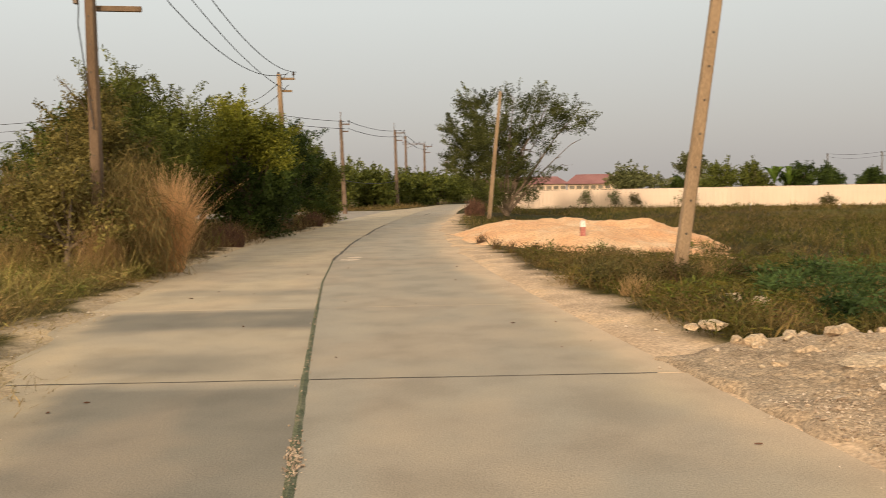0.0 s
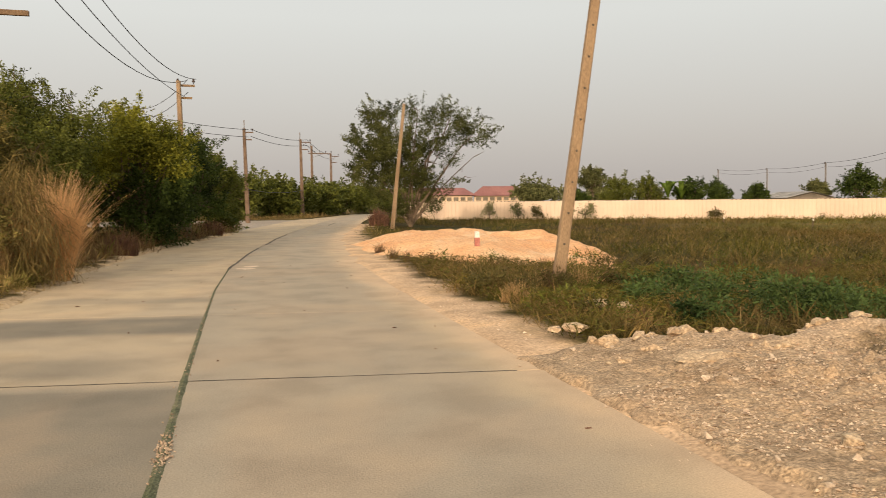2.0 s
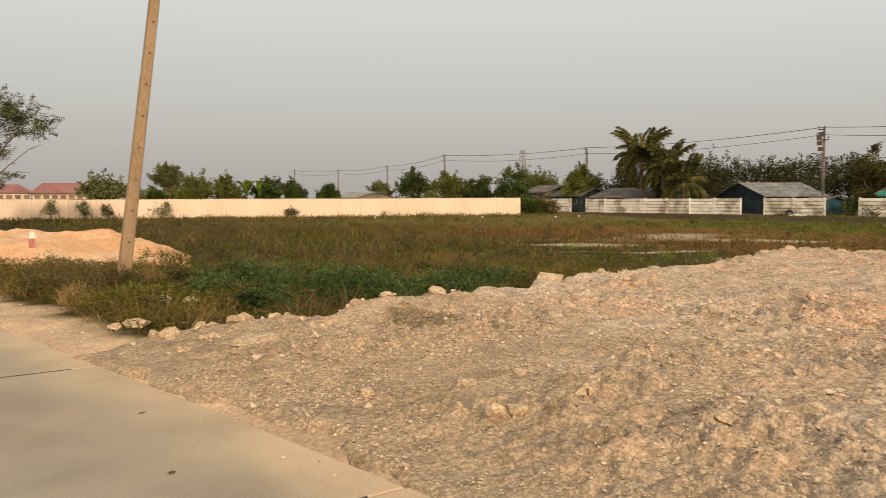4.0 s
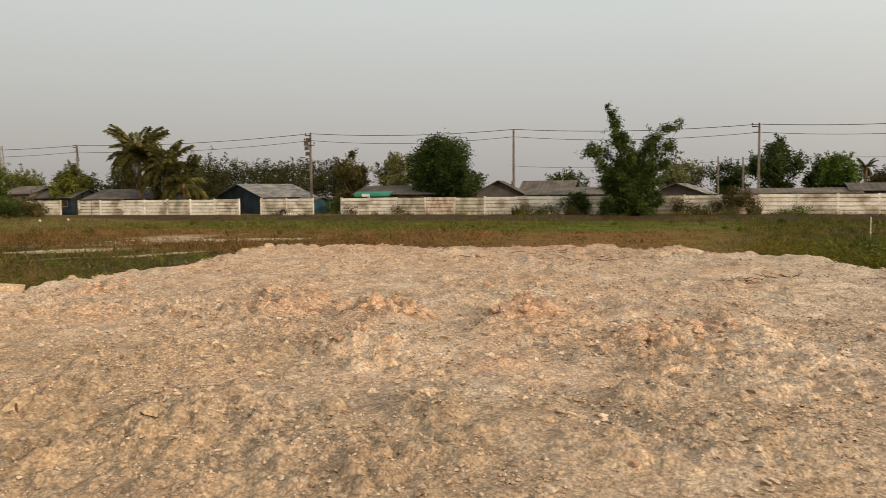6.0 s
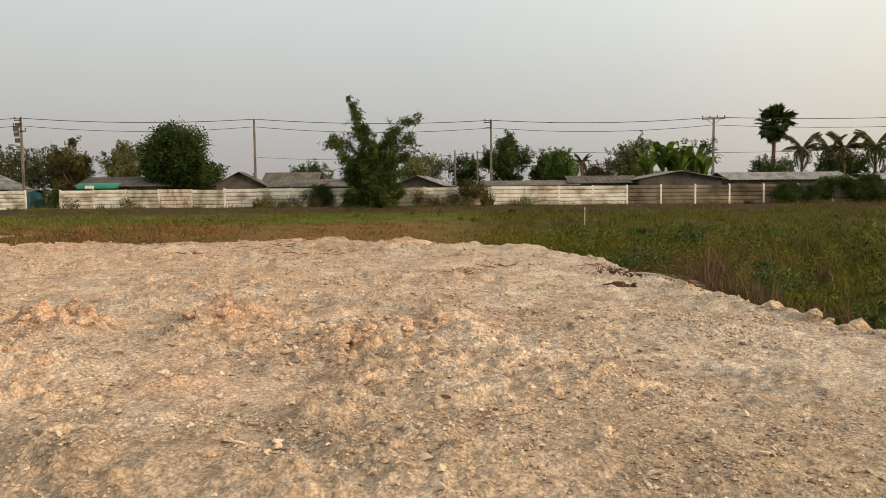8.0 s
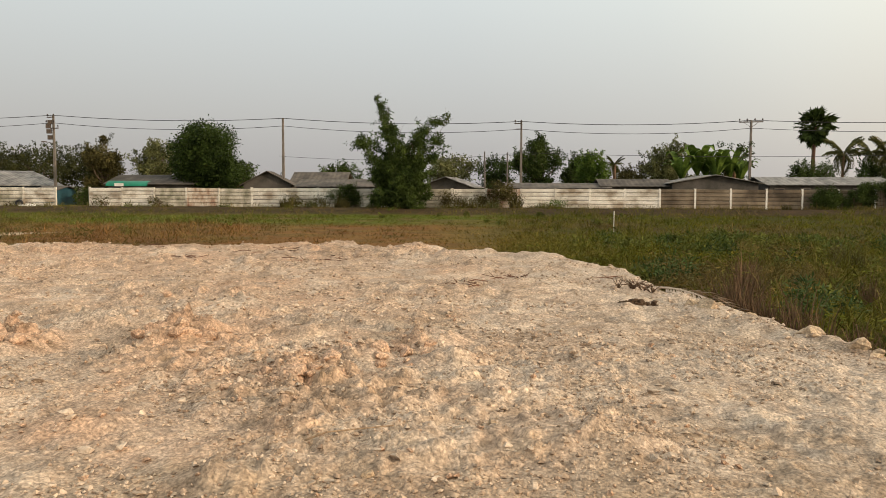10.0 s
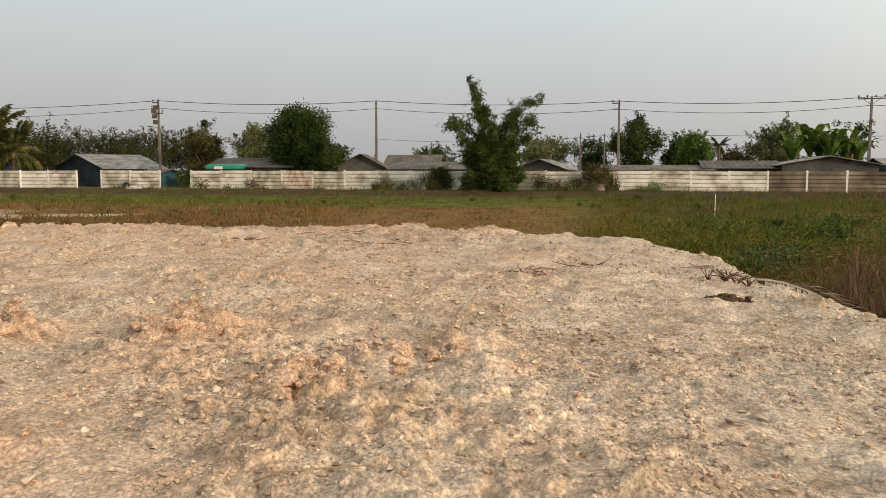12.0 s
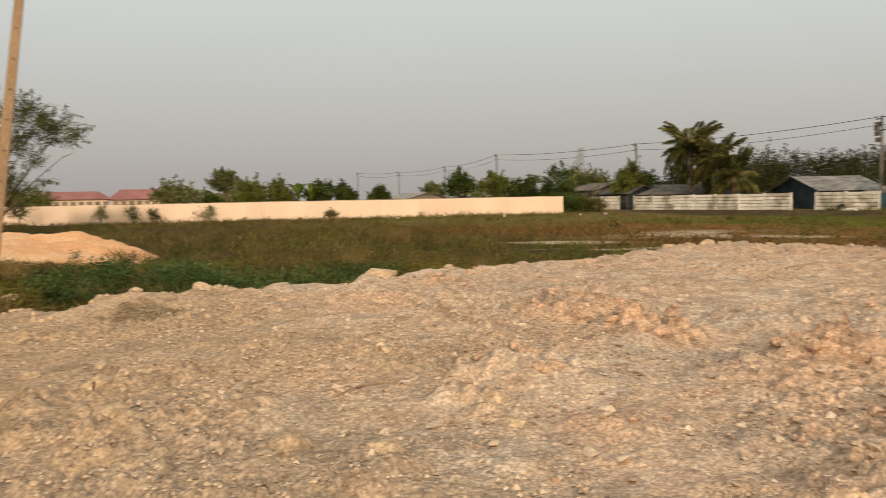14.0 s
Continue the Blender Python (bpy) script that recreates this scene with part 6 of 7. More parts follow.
def reed_tuft(name, label, x, y, height, radius, count, seed, material, lean=0.55, width=0.012):
    """A fountain of long dry stalks with drooping tips."""
    rng = np.random.default_rng(seed)
    r, a = radius * 0.42 * np.sqrt(rng.random(count)), rng.random(count) * 2 * np.pi
    base = np.stack([r * np.cos(a), r * np.sin(a), 0 * r], 1)
    h = height * (0.3 + 0.7 * rng.random(count) ** 0.9) * (1 - 0.5 * (r / (radius * 0.42)) ** 2)
    spread_ = np.stack([np.cos(a), np.sin(a), 0 * a], 1) * (lean * h * 0.45 * r / radius)[:, None] + rng.normal(0, 0.30 * lean, (count, 3)) * [1, 1, 0] * h[:, None]
    h = h / np.sqrt(1 + 0.6 * (np.linalg.norm(spread_, axis=1) / h) ** 2)
    t = np.array([0, 0.4, 0.75, 1.0])
    b = rng.random(count) * np.pi
    side = np.stack([np.cos(b), np.sin(b), 0 * b], 1) * width * 0.5
    rings = []
    for s in t:
        c = base + spread_ * s**1.6 + np.stack([0 * h, 0 * h, h * (s - 0.12 * s**3)], 1)
        wv = side * (1 - 0.75 * s)
        rings += [c - wv, c + wv]
    v = np.stack(rings, 1).reshape(-1, 3)
    k = np.arange(count)[:, None] * 8
    f = np.concatenate([k + [0, 1, 3, 2], k + [2, 3, 5, 4], k + [4, 5, 7, 6]], 1).reshape(-1, 4)
    return single(name, Acc().add(v, f), material, label, "reeds", (x, y, 0.0), kind="stuff")


reed_tuft("reed_clump", "tall fountain of dry orange reeds at the road edge", -6.0, 17.3, 2.9, 0.75, 5000, 320, M_REED, 0.66, 0.011)
reed_tuft("reed_clump", "smaller clump of dry reeds by the pole", -6.9, 17.0, 2.4, 1.1, 2600, 321, M_REED, 0.36, 0.010)
reed_tuft("reed_clump", "dry stalks tangled round the pole foot", -7.7, 16.3, 2.3, 1.4, 2200, 322, M_STRAW, 0.3, 0.009)
reed_tuft("reed_clump", "dry stalks under the bushes", -8.6, 17.0, 1.3, 1.3, 1200, 323, M_DULLSTRAW, 0.5, 0.009)
reed_tuft("reed_clump", "brown dry stalks under the dark trees", -6.9, 25.5, 1.1, 1.2, 1000, 324, M_STEM, 0.9)
reed_tuft("reed_clump", "brown dry stalks under the dark trees", -6.6, 40.0, 1.1, 1.4, 900, 325, M_STEM, 0.9, 0.025)
reed_tuft("reed_clump", "tall brown grass at the foot of the open tree", 2.2, 53.5, 1.6, 1.6, 900, 326, M_STEM, 0.5, 0.03)
reed_tuft("reed_clump", "straw-coloured tall grass in the field", 16.5, 21.5, 0.9, 0.9, 420, 327, M_DULLSTRAW, 0.9, 0.012)
reed_tuft("reed_clump", "straw-coloured tall grass in the field", 11.5, 14.2, 0.6, 0.7, 300, 328, M_DULLSTRAW, 1.1, 0.009)
rng = np.random.default_rng(330)
for k, (wx, wy, h, r) in enumerate(((13.2, -6.0, 0.7, 0.5), (12.3, -6.1, 0.8, 0.5), (11.2, -6.4, 0.7, 0.5), (10.0, -6.9, 0.7, 0.4), (16.5, -7.0, 0.8, 0.6), (15, -8.2, 0.8, 0.5), (11.8, -8.5, 0.9, 0.5), (10.4, 16.8, 0.7, 0.9), (9.3, 14.5, 0.6, 0.6), (13.5, 16.2, 0.6, 0.7), (5.4, 20.3, 0.5, 0.5), (4.2, 19.7, 0.5, 0.4), (1.8, 20.6, 0.45, 0.5), (2.3, 19.7, 0.4, 0.5), (1.5, 22.2, 0.5, 0.5), (1.2, 24.5, 0.5, 0.6), (6.4, 10.0, 0.35, 0.5), (4.0, 9.3, 0.35, 0.4))):
    reed_tuft("dead_weeds", "clump of dead reddish brown weed stems", wx, wy - (0.7 if wy < -5 else 0), h * 0.95, r * 0.6, 150, 340 + k, M_DEADWEED, 0.6, 0.012).location = (wx, wy, float(field_height(np.array([wx]), np.array([wy]))[0]))
# feathery green weeds beside the fill
for k, (wx, wy, w, h, n) in enumerate(((6.3, 10.2, 1.3, 0.4, 1600), (7.6, 10.9, 1.6, 0.45, 2200), (9.2, 11.2, 1.8, 0.45, 2400), (5.4, 12.4, 1.0, 0.4, 1000), (7.0, 13.2, 1.5, 0.45, 1600), (10.6, 11.2, 0.8, 0.35, 700), (8.6, 9.6, 1.0, 0.35, 1000), (4.7, 11.0, 0.5, 0.3, 500), (4.9, 9.4, 0.6, 0.3, 500), (-4.9, 7.9, 0.5, 0.25, 900), (-5.6, 8.6, 0.5, 0.25, 700), (14.0, -7.0, 0.8, 0.4, 700), (18.5, -5.8, 1.0, 0.4, 800))):
    rng = np.random.default_rng(360 + k)
    h = h * 1.3
    cen = [(rng.uniform(-w, w) * 0.7, rng.uniform(-w, w) * 0.5, rng.uniform(0.2, 0.9) * h) for i in range(9)]
    a = leaves(Acc(), cen, np.full((9, 3), 0.32) * [w, w, 0.6 * h / 0.4], int(n * 1.5), 0.09, rng, slender=0.3)
    single("green_weed", a, F_FEATHER, "low patch of feathery green weed", "weed", (wx, wy, float(field_height(np.array([wx]), np.array([wy]))[0])), kind="stuff")

# dry creepers hanging over the bush by the pole
rng = np.random.default_rng(390)
cen = [(rng.uniform(-1.9, 1.6), rng.uniform(-0.5, 0.7), rng.uniform(0.3, 2.5)) for i in range(26)]
single("dry_creeper", leaves(Acc(), cen, np.full(26, 0.5), 7000, 0.36, rng, slender=0.035, droop=2.2), M_DULLSTRAW, "tangle of dry straw creepers over the bush", "creeper", (-7.3, 16.0, 0.0), kind="stuff")
tree("bush", "low tangled bush before the pole", -7.2, 15.4, 2.3, 2.2, F_VINE, 0.07, 9000, 391, low=0.0, clumps=16, base=-0.05, stems=4, clump=0.2, category="bush", shoots=10)
reed_tuft("reed_clump", "dry stalks before the pole", -6.6, 15.3, 1.7, 1.1, 1500, 392, M_STRAW, 0.34, 0.009)

# dark upright weeds at the foot of the wall, straw and weeds round the leaning pole
for k, (wx, wy, h, r, n) in enumerate(((70.6, 21.5, 0.7, 1.6, 120), (70.4, 15.8, 1.5, 1.5, 220), (70.5, 13.6, 1.1, 1.2, 160), (70.6, 11.0, 1.5, 1.6, 260), (70.5, 8.4, 1.0, 1.2, 140), (70.2, 0.2, 1.5, 1.8, 220), (70.4, -2.0, 1.2, 1.6, 200), (70.2, -4.0, 2.0, 1.3, 260), (70.5, -6.2, 1.0, 1.6, 160), (70.5, 26.5, 0.7, 1.2, 90), (70.5, 30, 0.9, 1.0, 90), (70.6, 41.0, 0.8, 1.4, 110), (70.4, -14, 0.5, 1.6, 80), (70.5, -26.5, 1.0, 1.0, 110))):
    reed_tuft("wall_weeds", "upright dusky weeds before the wall", wx, wy, h, r, n, 500 + k, F_OLIVE if k % 2 else F_GREY, 0.8, 0.05).location = (wx, wy, -0.3)
for k, (wx, wy, h, r, n, fm) in enumerate(((4.3, 12.9, 0.75, 0.7, 500, M_STRAW), (3.4, 13.1, 0.55, 0.6, 400, M_STRAW), (4.9, 13.4, 0.8, 0.6, 300, M_DEADWEED), (2.9, 11.9, 0.5, 0.6, 400, M_STRAW), (5.2, 11.6, 0.55, 0.6, 350, M_STRAW), (6.6, 14.6, 0.6, 0.8, 400, M_DULLSTRAW), (3.1, 15.2, 0.5, 0.7, 350, F_OLIVE), (8.0, 16.4, 0.65, 0.8, 400, M_DEADWEED), (12.3, 18.8, 0.7, 0.9, 400, M_DEADWEED), (19.5, 24.0, 0.7, 1.0, 350, M_DULLSTRAW), (14.6, 13.2, 0.6, 0.8, 350, M_DULLSTRAW), (17.8, -8.5, 0.9, 0.8, 350, M_DULLSTRAW), (21, -10.5, 0.9, 1.0, 350, F_OLIVE), (24, -9, 0.8, 1.0, 350, M_DULLSTRAW), (14, -11, 1.0, 0.8, 350, F_OLIVE))):
    reed_tuft("tall_grass", "taller tuft of grass standing in the verge", wx, wy, h, r, n, 530 + k, fm, 0.9, 0.009).location = (wx, wy, float(field_height(np.array([wx]), np.array([wy]))[0]))


def weed_clumps(label, n, box, keep, lo, hi, leaf, material, seed, slender=0.25):
    """Bushy weed clumps standing out of the grass."""
    rng = np.random.default_rng(seed)
    x, y = rng.uniform(box[0], box[1], n), rng.uniform(box[2], box[3], n)
    ok = keep(x, y) & (fbm(x * 0.35, y * 0.35, seed, 3) + 0.3 * rng.random(n) > 0.58)
    x, y = x[ok], y[ok]
    r = lo * (hi / lo) ** (rng.random(len(x)) ** 1.5)
    z = field_height(x, y) + r * 0.35
    cen, rad = [], []
    for k in range(len(x)):
        for j in range(4):
            d = rng.normal(0, 0.55, 3) * r[k]
            cen.append((x[k] + d[0], y[k] + d[1], z[k] + abs(d[2]) * 0.9))
            rad.append((r[k] * 0.6, r[k] * 0.6, r[k] * 0.5))
    acc = leaves(Acc(), cen, rad, len(cen) * 30, leaf, rng, slender=slender)
    return single("weed_clump", acc, material, label, "weeds", kind="stuff")


weed_clumps("bushy yellow-green weeds in the tall grass", 420, (8, 34, -26, -5), off_pad, 0.16, 0.42, 0.15, F_MID, 601)
weed_clumps("bushy dark weeds in the tall grass", 320, (8, 34, -26, -5), off_pad, 0.16, 0.40, 0.14, F_BAMBOO, 602)
weed_clumps("brownish weeds in the tall grass", 110, (9, 34, -26, -5.5), off_pad, 0.16, 0.36, 0.10, F_OLIVE, 603)
weed_clumps("green weeds in the verge", 150, (1.5, 22, 9, 24), off_pad, 0.14, 0.34, 0.08, F_MID, 604)
weed_clumps("brownish weeds in the verge", 190, (1.5, 24, 9, 26), off_pad, 0.14, 0.36, 0.08, F_OLIVE, 605)
weed_clumps("dark weeds in the field", 120, (14, 60, 14, 68), lambda x, y: off_pad(x, y) & (y < 84 - 0.36 * x) & (field_colour(x, y)[:, 0] < 0.2), 0.2, 0.45, 0.12, F_BROWNGREEN, 606)
weed_clumps("green weeds in the strip before the wall", 110, (46, 66, -40, 45), before_bank, 0.10, 0.24, 0.14, F_MID, 607)
tree("bush", "dark bush in the gap of the wall", 75, 36.6, 1.4, 2.6, F_DARK, 0.16, 2500, 610, low=0.0, clumps=10, base=-0.2, stems=2, clump=0.25, category="bush")
for k, (wx, wy, h) in enumerate(((13.4, -5.7, 1.15), (12.9, -5.75, 1.0), (12.5, -5.8, 0.95), (11.7, -5.85, 0.9), (12.2, -6.1, 1.05), (11.1, -5.95, 0.85), (13.9, -5.9, 1.2), (14.2, -5.7, 1.0), (10.6, -6.1, 0.8), (10.1, -6.3, 0.85), (9.6, -6.6, 0.8), (16.0, -6.6, 0.9), (18.5, -7.4, 0.9))):
    reed_tuft("dead_weeds", "clump of dead reddish brown weed stems", wx, wy, h, 0.55, 120, 700 + k, M_DEADWEED, 0.6, 0.02).location = (wx, wy, float(field_height(np.array([wx]), np.array([wy]))[0]))
tree("bush", "dark bush at the end of the sheet fence", 61.5, 67.0, 1.7, 4.5, F_DARK, 0.2, 5000, 720, low=0.0, clumps=12, base=-0.3, stems=2, clump=0.22, category="bush")
tree("bush", "dark bush at the end of the sheet fence", 66.5, 68.5, 1.5, 5.5, F_OLIVE, 0.2, 5000, 721, low=0.0, clumps=12, base=-0.3, stems=2, clump=0.22, category="bush")
# weeds heaped round the foot of the leaning pole
for k, (wx, wy, h, fm) in enumerate(((3.75, 12.75, 0.5, F_OLIVE), (4.25, 12.8, 0.55, F_MID), (4.7, 12.95, 0.5, F_OLIVE), (3.3, 12.6, 0.4, F_OLIVE), (5.3, 13.1, 0.42, F_MID), (2.8, 13.2, 0.36, F_OLIVE))):
    rng = np.random.default_rng(740 + k)
    cen = [(rng.normal(0, 0.22), rng.normal(0, 0.16), rng.uniform(0.08, 0.8) * h) for i in range(9)]
    acc = leaves(Acc(), cen, np.full(9, 0.17), 1300, 0.075, rng, slender=0.22)
    single("pole_weed", acc, fm, "tangled weeds heaped at the foot of the leaning pole", "weed", (wx, wy, float(field_height(np.array([wx]), np.array([wy]))[0])), kind="stuff")
    reed_tuft("tall_grass", "taller tuft of grass standing in the verge", wx, wy, h * 1.7, 0.5, 260, 750 + k, M_DULLSTRAW if k % 2 else M_DEADWEED, 0.8, 0.009).location = (wx, wy, float(field_height(np.array([wx]), np.array([wy]))[0]))

# ---- stones, clods, sticks on the clay fill ----
rng = np.random.default_rng(400)


def on_pad(x, y):
    return float(pad_height(np.array([x]), np.array([y]))[0])


def pebbles(label, n, box, lo, hi, seed, material, inside=None, lie=None, tiny=False):
    """Loose stones of the fill, more small ones than large."""
    rng = np.random.default_rng(seed)
    x, y = rng.uniform(box[0], box[1], n), rng.uniform(box[2], box[3], n)
    ok = (pad_edge(x, y) > 0.05 if inside is None else inside(x, y)) & (fbm(x * 0.8, y * 0.8, 99) + 0.25 * rng.random(n) > 0.5) & ((fbm(x * 1.9, y * 1.9, 97, 3) + 0.16 * rng.random(n) > 0.53) if tiny else True)
    x, y = x[ok], y[ok]
    z = pad_height(x, y) if lie is None else lie(x, y)
    size = lo * (hi / lo) ** (rng.random(len(x)) ** 2.6)
    octa = np.array([(1, 0, 0), (-1, 0, 0), (0, 1, 0), (0, -1, 0), (0, 0, 1), (0, 0, -1)], float)
    faces = np.array([(0, 2, 4), (2, 1, 4), (1, 3, 4), (3, 0, 4), (2, 0, 5), (1, 2, 5), (3, 1, 5), (0, 3, 5)])
    shapes = [(octa * (0.7 + 0.5 * rng.random((6, 1))) + rng.normal(0, 0.18, (6, 3)), faces) if tiny else stone_shape(rng, 0.35, 0.16) for k in range(6)]
    acc = Acc()
    for k, (v, f) in enumerate(shapes):
        own = np.arange(len(x)) % 6 == k
        m = own.sum()
        a = rng.random(m) * 2 * np.pi
        c, s = np.cos(a)[:, None], np.sin(a)[:, None]
        px_ = v[None, :, 0] * c - v[None, :, 1] * s
        py_ = v[None, :, 0] * s + v[None, :, 1] * c
        w = np.stack([px_, py_, np.broadcast_to(v[None, :, 2] * 0.7, px_.shape)], -1) * size[own][:, None, None] + np.stack([x[own], y[own], z[own] + size[own] * 0.25], 1)[:, None]
        acc.add(w.reshape(-1, 3), (f[None] + np.arange(m)[:, None, None] * len(v)).reshape(-1, 3))
    return single("loose_stones", acc, material, label, "stones", kind="stuff", shaded=False)


pebbles("loose cream crumbs of dry clay", 2600, (2.2, 12, -8, 8), 0.016, 0.045, 401, M_CREAM)
pebbles("fine cream crumbs of dry clay", 34000, (2.3, 9, -6, 7), 0.006, 0.018, 406, M_CREAM, tiny=True)
pebbles("small brown crumbs of dry clay", 42000, (2.3, 10, -6.5, 7.5), 0.007, 0.024, 404, M_CRUMB, tiny=True)
pebbles("loose crumbs of clay far on the fill", 14000, (8.5, 20, -6, 9), 0.010, 0.036, 402, M_CREAM, tiny=True)
pebbles("small brown crumbs far on the fill", 15000, (9, 19.5, -5.5, 9), 0.010, 0.032, 407, M_CRUMB, tiny=True)
pebbles("orange crumbs of clay", 2000, (4, 14, -4, 8), 0.008, 0.03, 403, M_CLOD)

pebbles("loose grit along the road edge", 8000, (-6.5, 4, 2, 22), 0.005, 0.024, 405, M_CREAM, lambda x, y: ((x > road_right(y) - 0.25) & (x < road_right(y) + 1.0)) | ((x < road_left(y) + 0.2) & (x > road_left(y) - 0.6)), lambda x, y: np.maximum(field_height(x, y), np.where((x < road_right(y) + 0.2) & (x > road_left(y) - 0.2), 0.0, -1)), tiny=True)


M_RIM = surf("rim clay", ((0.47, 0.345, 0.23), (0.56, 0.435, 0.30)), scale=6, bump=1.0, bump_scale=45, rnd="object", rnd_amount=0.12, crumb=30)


def rock(x, y, size, z=None, material=None, label="pale lump of dry clay on the rim of the fill", group="rim rocks", flat=0.7):
    v, f = stone_shape(rng, 2.2, 0.2)
    v = v * (1 + 0.12 * (fbm(v[:, 0] * 1.6 + x * 7, v[:, 1] * 1.6 + v[:, 2] * 1.3 + y * 3, 7)[:, None] - 0.5) * 2) * [1, 1, flat] * size
    z = on_pad(x, y) if z is None else z
    return single("rock", Acc().add(v, f), material or M_RIM, label, "rock", (x, y, z + size * flat * 0.1), group)


for x, y, s in ((18.9, 8.45, 0.2), (16.2, 8.75, 0.16), (17.6, 9.0, 0.17), (11.2, 8.2, 0.17), (10.6, 8.3, 0.13), (9.4, 8.45, 0.25), (6.9, 7.4, 0.16), (6.5, 7.35, 0.14), (5.9, 7.35, 0.12), (17.0, 9.1, 0.15), (18.4, 9.0, 0.19), (19.6, 6.2, 0.12), (19.8, 4.4, 0.1), (20.0, 1.4, 0.1), (19.4, -1.2, 0.1), (18.5, -3.6, 0.14), (17.6, -4.2, 0.15), (16.4, -4.4, 0.12), (14.9, -4.8, 0.1), (12.6, -4.95, 0.14), (11.7, -5.1, 0.12), (10.6, -5.35, 0.2), (9.9, -5.5, 0.18), (9.3, -5.7, 0.2), (8.6, -5.8, 0.18), (13.6, 8.5, 0.12), (14.6, 8.5, 0.13), (8.1, 7.9, 0.12), (5.0, 7.0, 0.14), (4.2, 7.45, 0.16), (3.4, 7.75, 0.13), (13.3, -5.35, 0.2), (12.1, -4.8, 0.16), (3.0, 7.6, 0.22), (3.8, 7.5, 0.22), (4.6, 7.0, 0.2), (5.4, 6.95, 0.16), (6.2, 7.05, 0.18), (3.3, 7.1, 0.14), (4.3, 6.7, 0.13), (2.9, 6.8, 0.12)):
    rock(x, y - (0.3 if y < -4.9 and x < 13 else 0), s * 0.6)
    for k in range(3):
        a, d = rng.random() * 6.28, s * rng.uniform(0.7, 1.8)
        rock(x + d * math.cos(a), y - (0.3 if y < -4.9 and x < 13 else 0) + 0.5 * d * math.sin(a), s * rng.uniform(0.2, 0.42))
for x, y, s in ((5.1, 0.71, 0.14), (5.36, 0.16, 0.13), (3.4, 4.05, 0.12), (4.46, 2.75, 0.14), (4.62, 2.85, 0.1), (4.39, 1.89, 0.15), (4.2, 2.0, 0.1), (3.71, 2.91, 0.12), (3.85, 2.8, 0.1), (4.55, 3.6, 0.1), (4.06, 3.66, 0.13), (5.2, -0.7, 0.07), (5.6, -2.8, 0.09), (8.95, -1.85, 0.08), (7.95, -0.95, 0.09), (8.05, -1.2, 0.09), (8.65, -1.2, 0.08), (9.2, -1.6, 0.07), (8.3, -1.75, 0.07), (7.35, -0.65, 0.07), (7.6, -0.9, 0.07), (6.3, 0.4, 0.07), (6.0, -1.8, 0.06), (6.9, -2.4, 0.07), (11.5, 1.5, 0.09), (4.4, 1.6, 0.09), (6.6, 2.6, 0.07), (12.3, -1.0, 0.08)):
    rock(x, y, s * 0.75, material=M_CLOD if x > 7 else M_RIM, label="broken clod of clay on the fill", group="clay clods")
for x, y, size in ((19.4, 8.7, 0.21), (20.1, 6.4, 0.18), (17.9, 9.1, 0.16), (9.3, 8.2, 0.24), (12.0, -4.95, 0.2)):
    rock(x, y, size, z=max(on_pad(x, y), 0.14))
cake = rock(3.55, 6.47, 0.36, label="flat cake of pressed brown clay on the fill", group="clay clods", flat=0.22)
cake.scale, cake.rotation_euler = (1.0, 0.5, 1.0), (0.06, -0.04, 0.1)
# broken heaps of orange clay
for x, y, r, n in ((9.2, 0.38, 0.40, 20), (8.9, 2.0, 0.45, 22), (9.45, 3.4, 0.55, 20), (7.06, 1.46, 0.3, 14), (9.7, 6.7, 0.4, 10), (7.95, -1.05, 0.35, 12), (8.7, -1.5, 0.45, 12)):
    for k in range(n):
        a, d = rng.random() * 6.28, r * math.sqrt(rng.random())
        rock(x + d * math.cos(a), y + 1.1 * d * math.sin(a), rng.uniform(0.025, 0.085), material=M_CLOD, label="orange clay clod in a broken heap", group="orange clay heaps")
for x, y, s, lab in ((3.78, 10.5, 0.2, "broken pale concrete lump in the grass"), (4.15, 10.4, 0.15, "broken pale concrete lump in the grass"), (2.9, 8.5, 0.16, "pale stone at the end of the fill"), (2.6, 8.3, 0.09, "pale stone at the end of the fill")):
    rock(x, y, s, z=float(field_height(np.array([x]), np.array([y]))[0]) + 0.12, label=lab, group="pale lumps", flat=0.5)

a = Acc()
for k in range(46):
    v, f = stone_shape(rng, 0.6, 0.2)
    q = rng.normal(0, 1, 2)
    a.add(v * rng.uniform(0.015, 0.045) + [q[0] * 0.07, q[1] * 0.10, 0.05 * math.exp(-q[0] ** 2 - q[1] ** 2)], f)
single("dark_clod", a, M_DARKSOIL, "dark clump of crumbled damp soil on the fill", "soil", (11.9, -4.1, on_pad(11.9, -4.1) + 0.02), kind="stuff")


def stick(path, r, label, seed=0, material=None):
    pts = [(x, y, on_pad(x, y) + h) for x, y, h in path]
    o = np.array(pts[0])
    return single("stick", capped(Acc(), [tuple(np.array(p) - o) for p in pts], np.linspace(r, r * 0.6, len(pts)), 6), material or M_POLE, label, "stick", tuple(o), "sticks")


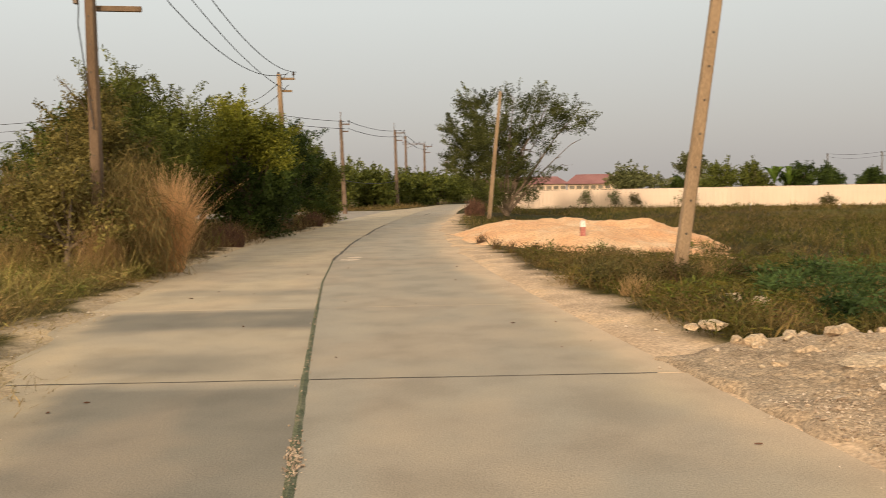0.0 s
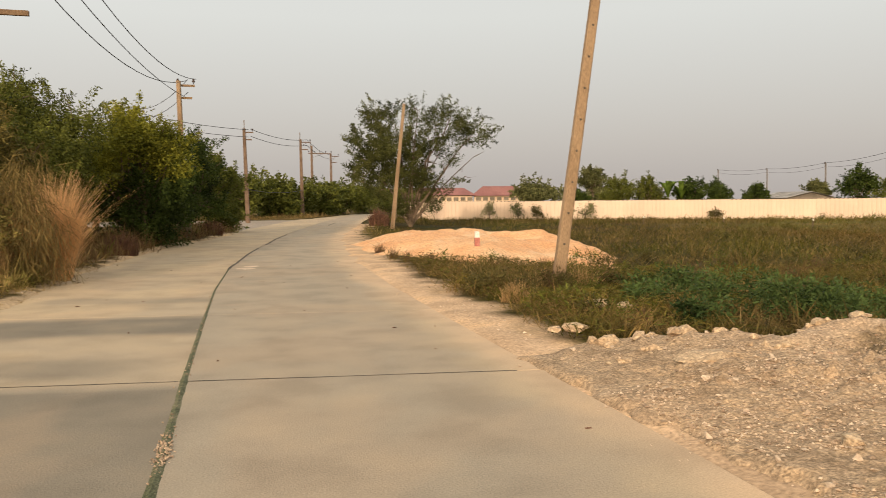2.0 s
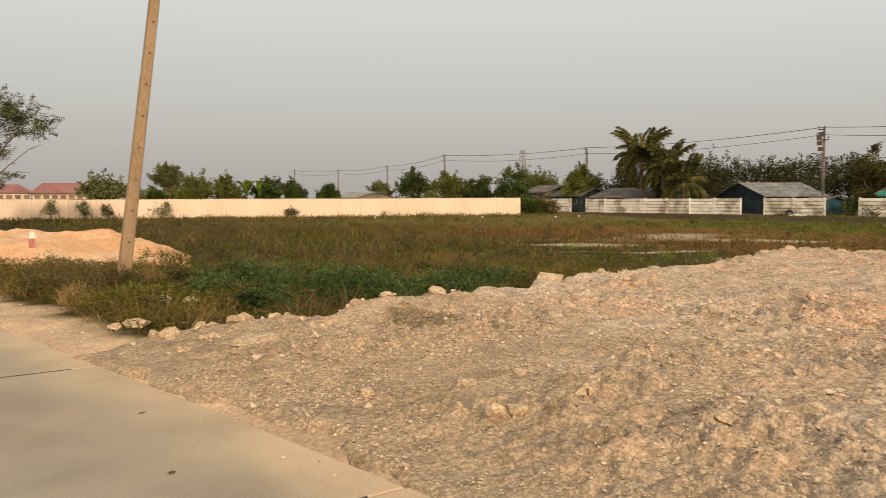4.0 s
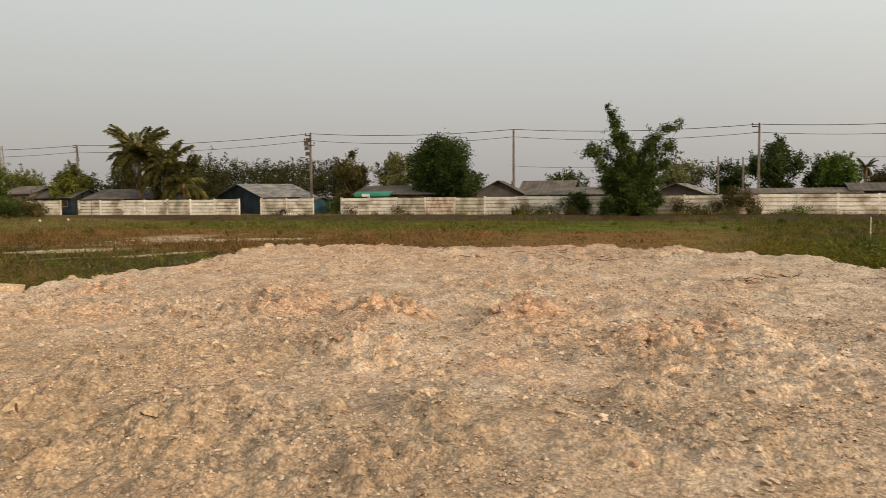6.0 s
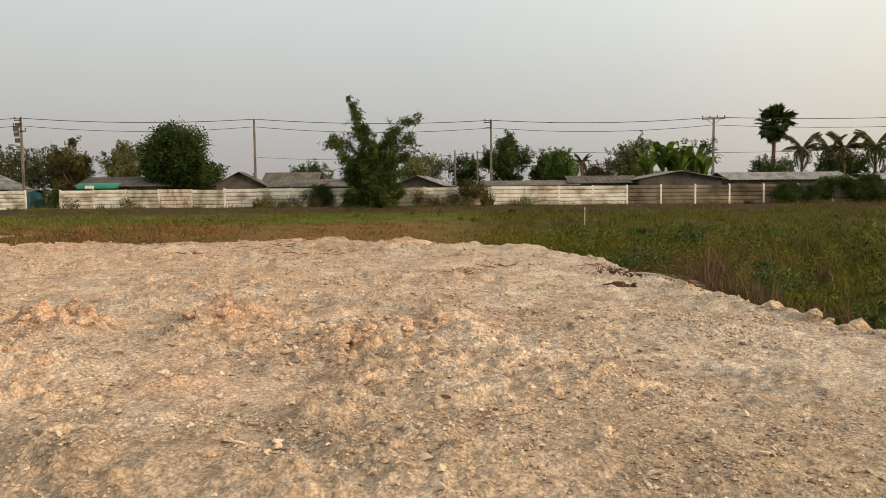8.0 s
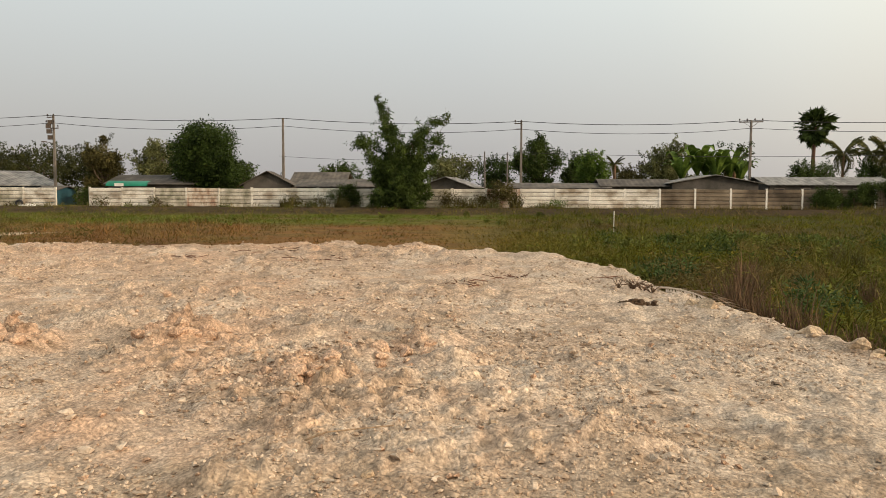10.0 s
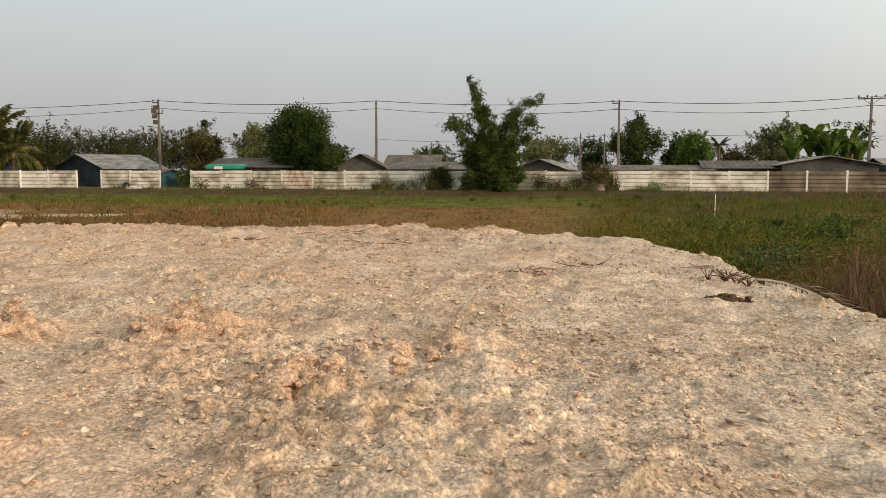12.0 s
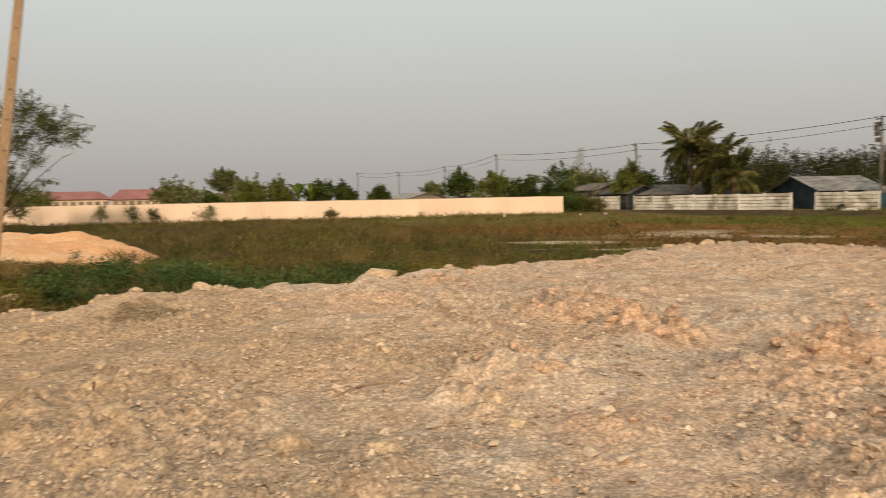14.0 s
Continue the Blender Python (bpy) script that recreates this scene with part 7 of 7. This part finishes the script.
stick([(5.65, 1.42, 0.03), (5.85, 1.5, 0.04), (6.18, 1.62, 0.04)], 0.007, "grey dry stick lying on the clay")
stick([(6.48, -1.38, 0.02), (6.5, -1.5, 0.03), (6.63, -1.85, 0.03)], 0.006, "grey dry stick lying on the clay")
stick([(4.4, 2.7, 0.0), (4.41, 2.71, 0.07)], 0.012, "dark stub standing in the clay", material=M_STEM)
stick([(13.6, -4.6, 0.03), (14.2, -5.1, 0.1), (14.9, -5.9, 0.16)], 0.02, "long bare branch on the rim")
stick([(10.2, -6.1, 0.05), (10.8, -5.9, 0.06), (11.6, -5.7, 0.05)], 0.018, "long bare branch on the rim")
for k, (x, y, w) in enumerate(((18.0, 2.05, 0.5), (16.65, 0.85, 0.6), (18.3, 4.6, 0.3), (16.9, 3.4, 0.25), (14.35, -2.7, 0.4), (14.1, -4.5, 0.5), (13.3, -2.0, 0.3))):
    a = Acc()
    for j in range(12):
        p = np.array([rng.normal(0, w * 0.2), rng.normal(0, w * 0.35), 0])
        e = p + [rng.normal(0, 0.14), rng.normal(0, 0.2), rng.uniform(0.0, 0.09)]
        z0, z1 = on_pad(x + p[0], y + p[1]), on_pad(x + e[0], y + e[1])
        a.tube([(p[0], p[1], z0 + 0.01), ((p[0] + e[0]) / 2, (p[1] + e[1]) / 2, (z0 + z1) / 2 + 0.03), (e[0], e[1], z1 + e[2])], [0.007, 0.006, 0.004], 4)
    single("twig_litter", a, M_STEM, "scatter of dry brown twigs on the clay", "twigs", (x, y, 0), "twig litter")
for k, (x, y) in enumerate(((13.4, -4.1), (13.35, -4.3), (13.5, -4.45), (13.3, -4.55), (13.55, -4.3))):
    a = Acc()
    for j in range(7):
        q = rng.normal(0, 0.09, 2)
        a.tube([(0, 0, 0), (q[0] * 0.5, q[1] * 0.5, 0.07), (q[0] * 1.6, q[1] * 1.6, rng.uniform(0.06, 0.18))], [0.008, 0.006, 0.003], 4)
    single("dead_plant", a, M_DARKSOIL, "small dead plant standing in the clay", "dead plant", (x, y, on_pad(x, y)), "dead plants")
frond = single("dead_frond", frond_mesh(2.4, rng, 0.3, 34, 0.42), None, "fallen dead palm frond over the rim", "palm frond", (14.0, -4.75, 0.16), kind="stuff")
frond.scale = (0.9, 0.8, 0.5)
frond.rotation_euler = (0.2, 0.10, radians(-152))
frond.data.materials.clear()
frond.data.materials.append(M_CREAM)

# ---- stakes and posts ----
mx, my = 3.95, 22.4
mark = thing("marker_post", mx, my, 0.15, "short concrete marker post, red with a white top", "marker post")
a = Acc()
for z0, z1, w0, w1 in ((0, 0.42, 0.075, 0.07),):
    a.add([(-w0, -w0, z0), (w0, -w0, z0), (w0, w0, z0), (-w0, w0, z0), (-w1, -w1, z1), (w1, -w1, z1), (w1, w1, z1), (-w1, w1, z1)], [(0, 1, 5, 4), (1, 2, 6, 5), (2, 3, 7, 6), (3, 0, 4, 7)])
part("shaft", a, M_RED, mark)
a = Acc().add([(-0.07, -0.07, 0.42), (0.07, -0.07, 0.42), (0.07, 0.07, 0.42), (-0.07, 0.07, 0.42), (-0.055, -0.055, 0.6), (0.055, -0.055, 0.6), (0.055, 0.055, 0.6), (-0.055, 0.055, 0.6)], [(0, 1, 5, 4), (1, 2, 6, 5), (2, 3, 7, 6), (3, 0, 4, 7), (4, 5, 6, 7)])
part("cap", a, M_WHITE, mark, "white painted top")
for x, y in ((24.0, 62.0), (27.9, 56.0), (30.2, 48.2), (36.1, 43.2), (41.2, 41.0), (43.5, 40.9)):
    st = thing("survey_stake", x, y, -0.3, "short survey stake with a white flag in the field", "stake", "survey stakes")
    part("shaft", Acc().box(-0.03, -0.03, -0.35, 0.03, 0.03, 0.45), M_BARK, st)
    part("flag", Acc().add([(0.0, -0.02, 0.46), (0.03, -0.10, 0.45), (0.02, -0.09, 0.58), (0, -0.02, 0.60), (-0.02, 0.05, 0.52)], [(0, 1, 2, 3, 4)]), M_WHITE, st)
single("tall_stake", capped(Acc(), [(0, 0, -0.35), (0.02, 0.02, 1.9)], [0.035, 0.025], 6), M_BARK, "tall thin wooden stake in the field", "stake", (44.9, 40.1, -0.35))
post = single("white_post", capped(Acc(), [(0, 0, -0.35), (0, 0, 0.80)], [0.02, 0.02], 8), M_WHITE, "short white pipe post in the field", "post", (41.6, -8.1, -0.35))
for x, y in ((86, -1.1), (88, -3.5)):
    single("bare_post", capped(Acc(), [(0, 0, 0), (0, 0.05, 5.6)], [0.11, 0.08], 7), M_GREYPOLE, "bare slender post behind the wall", "post", (x, y, -0.3))
single("tarpaulin", Acc().add(*stone_shape(rng, 2, 0.1)), M_WHITE, "crumpled white sacks by the wall", "sacks", (71.0, 39.5, -0.2)).scale = (0.3, 0.9, 0.25)
single("tyre", Acc().tube([(0, 0.3 * math.cos(s), 0.3 + 0.3 * math.sin(s)) for s in np.linspace(0, 6.283, 17)], 0.1, 8), M_CABLE, "old black tyre leaning on the wall", "tyre", (71.75, 40.8, -0.3))
# dry leaves blown on the road
a = Acc()
for k in range(26):
    y = rng.uniform(3, 22)
    x = rng.uniform(road_left(y) + 0.2, road_right(y) - 0.2)
    v, f = stone_shape(rng, 1, 0.3)
    a.add(v * [rng.uniform(0.012, 0.035), rng.uniform(0.008, 0.02), 0.006] + [x, y, 0.008], f)
single("road_litter", a, M_STEM, "scattered dry leaves and bits on the road", "litter", kind="stuff")
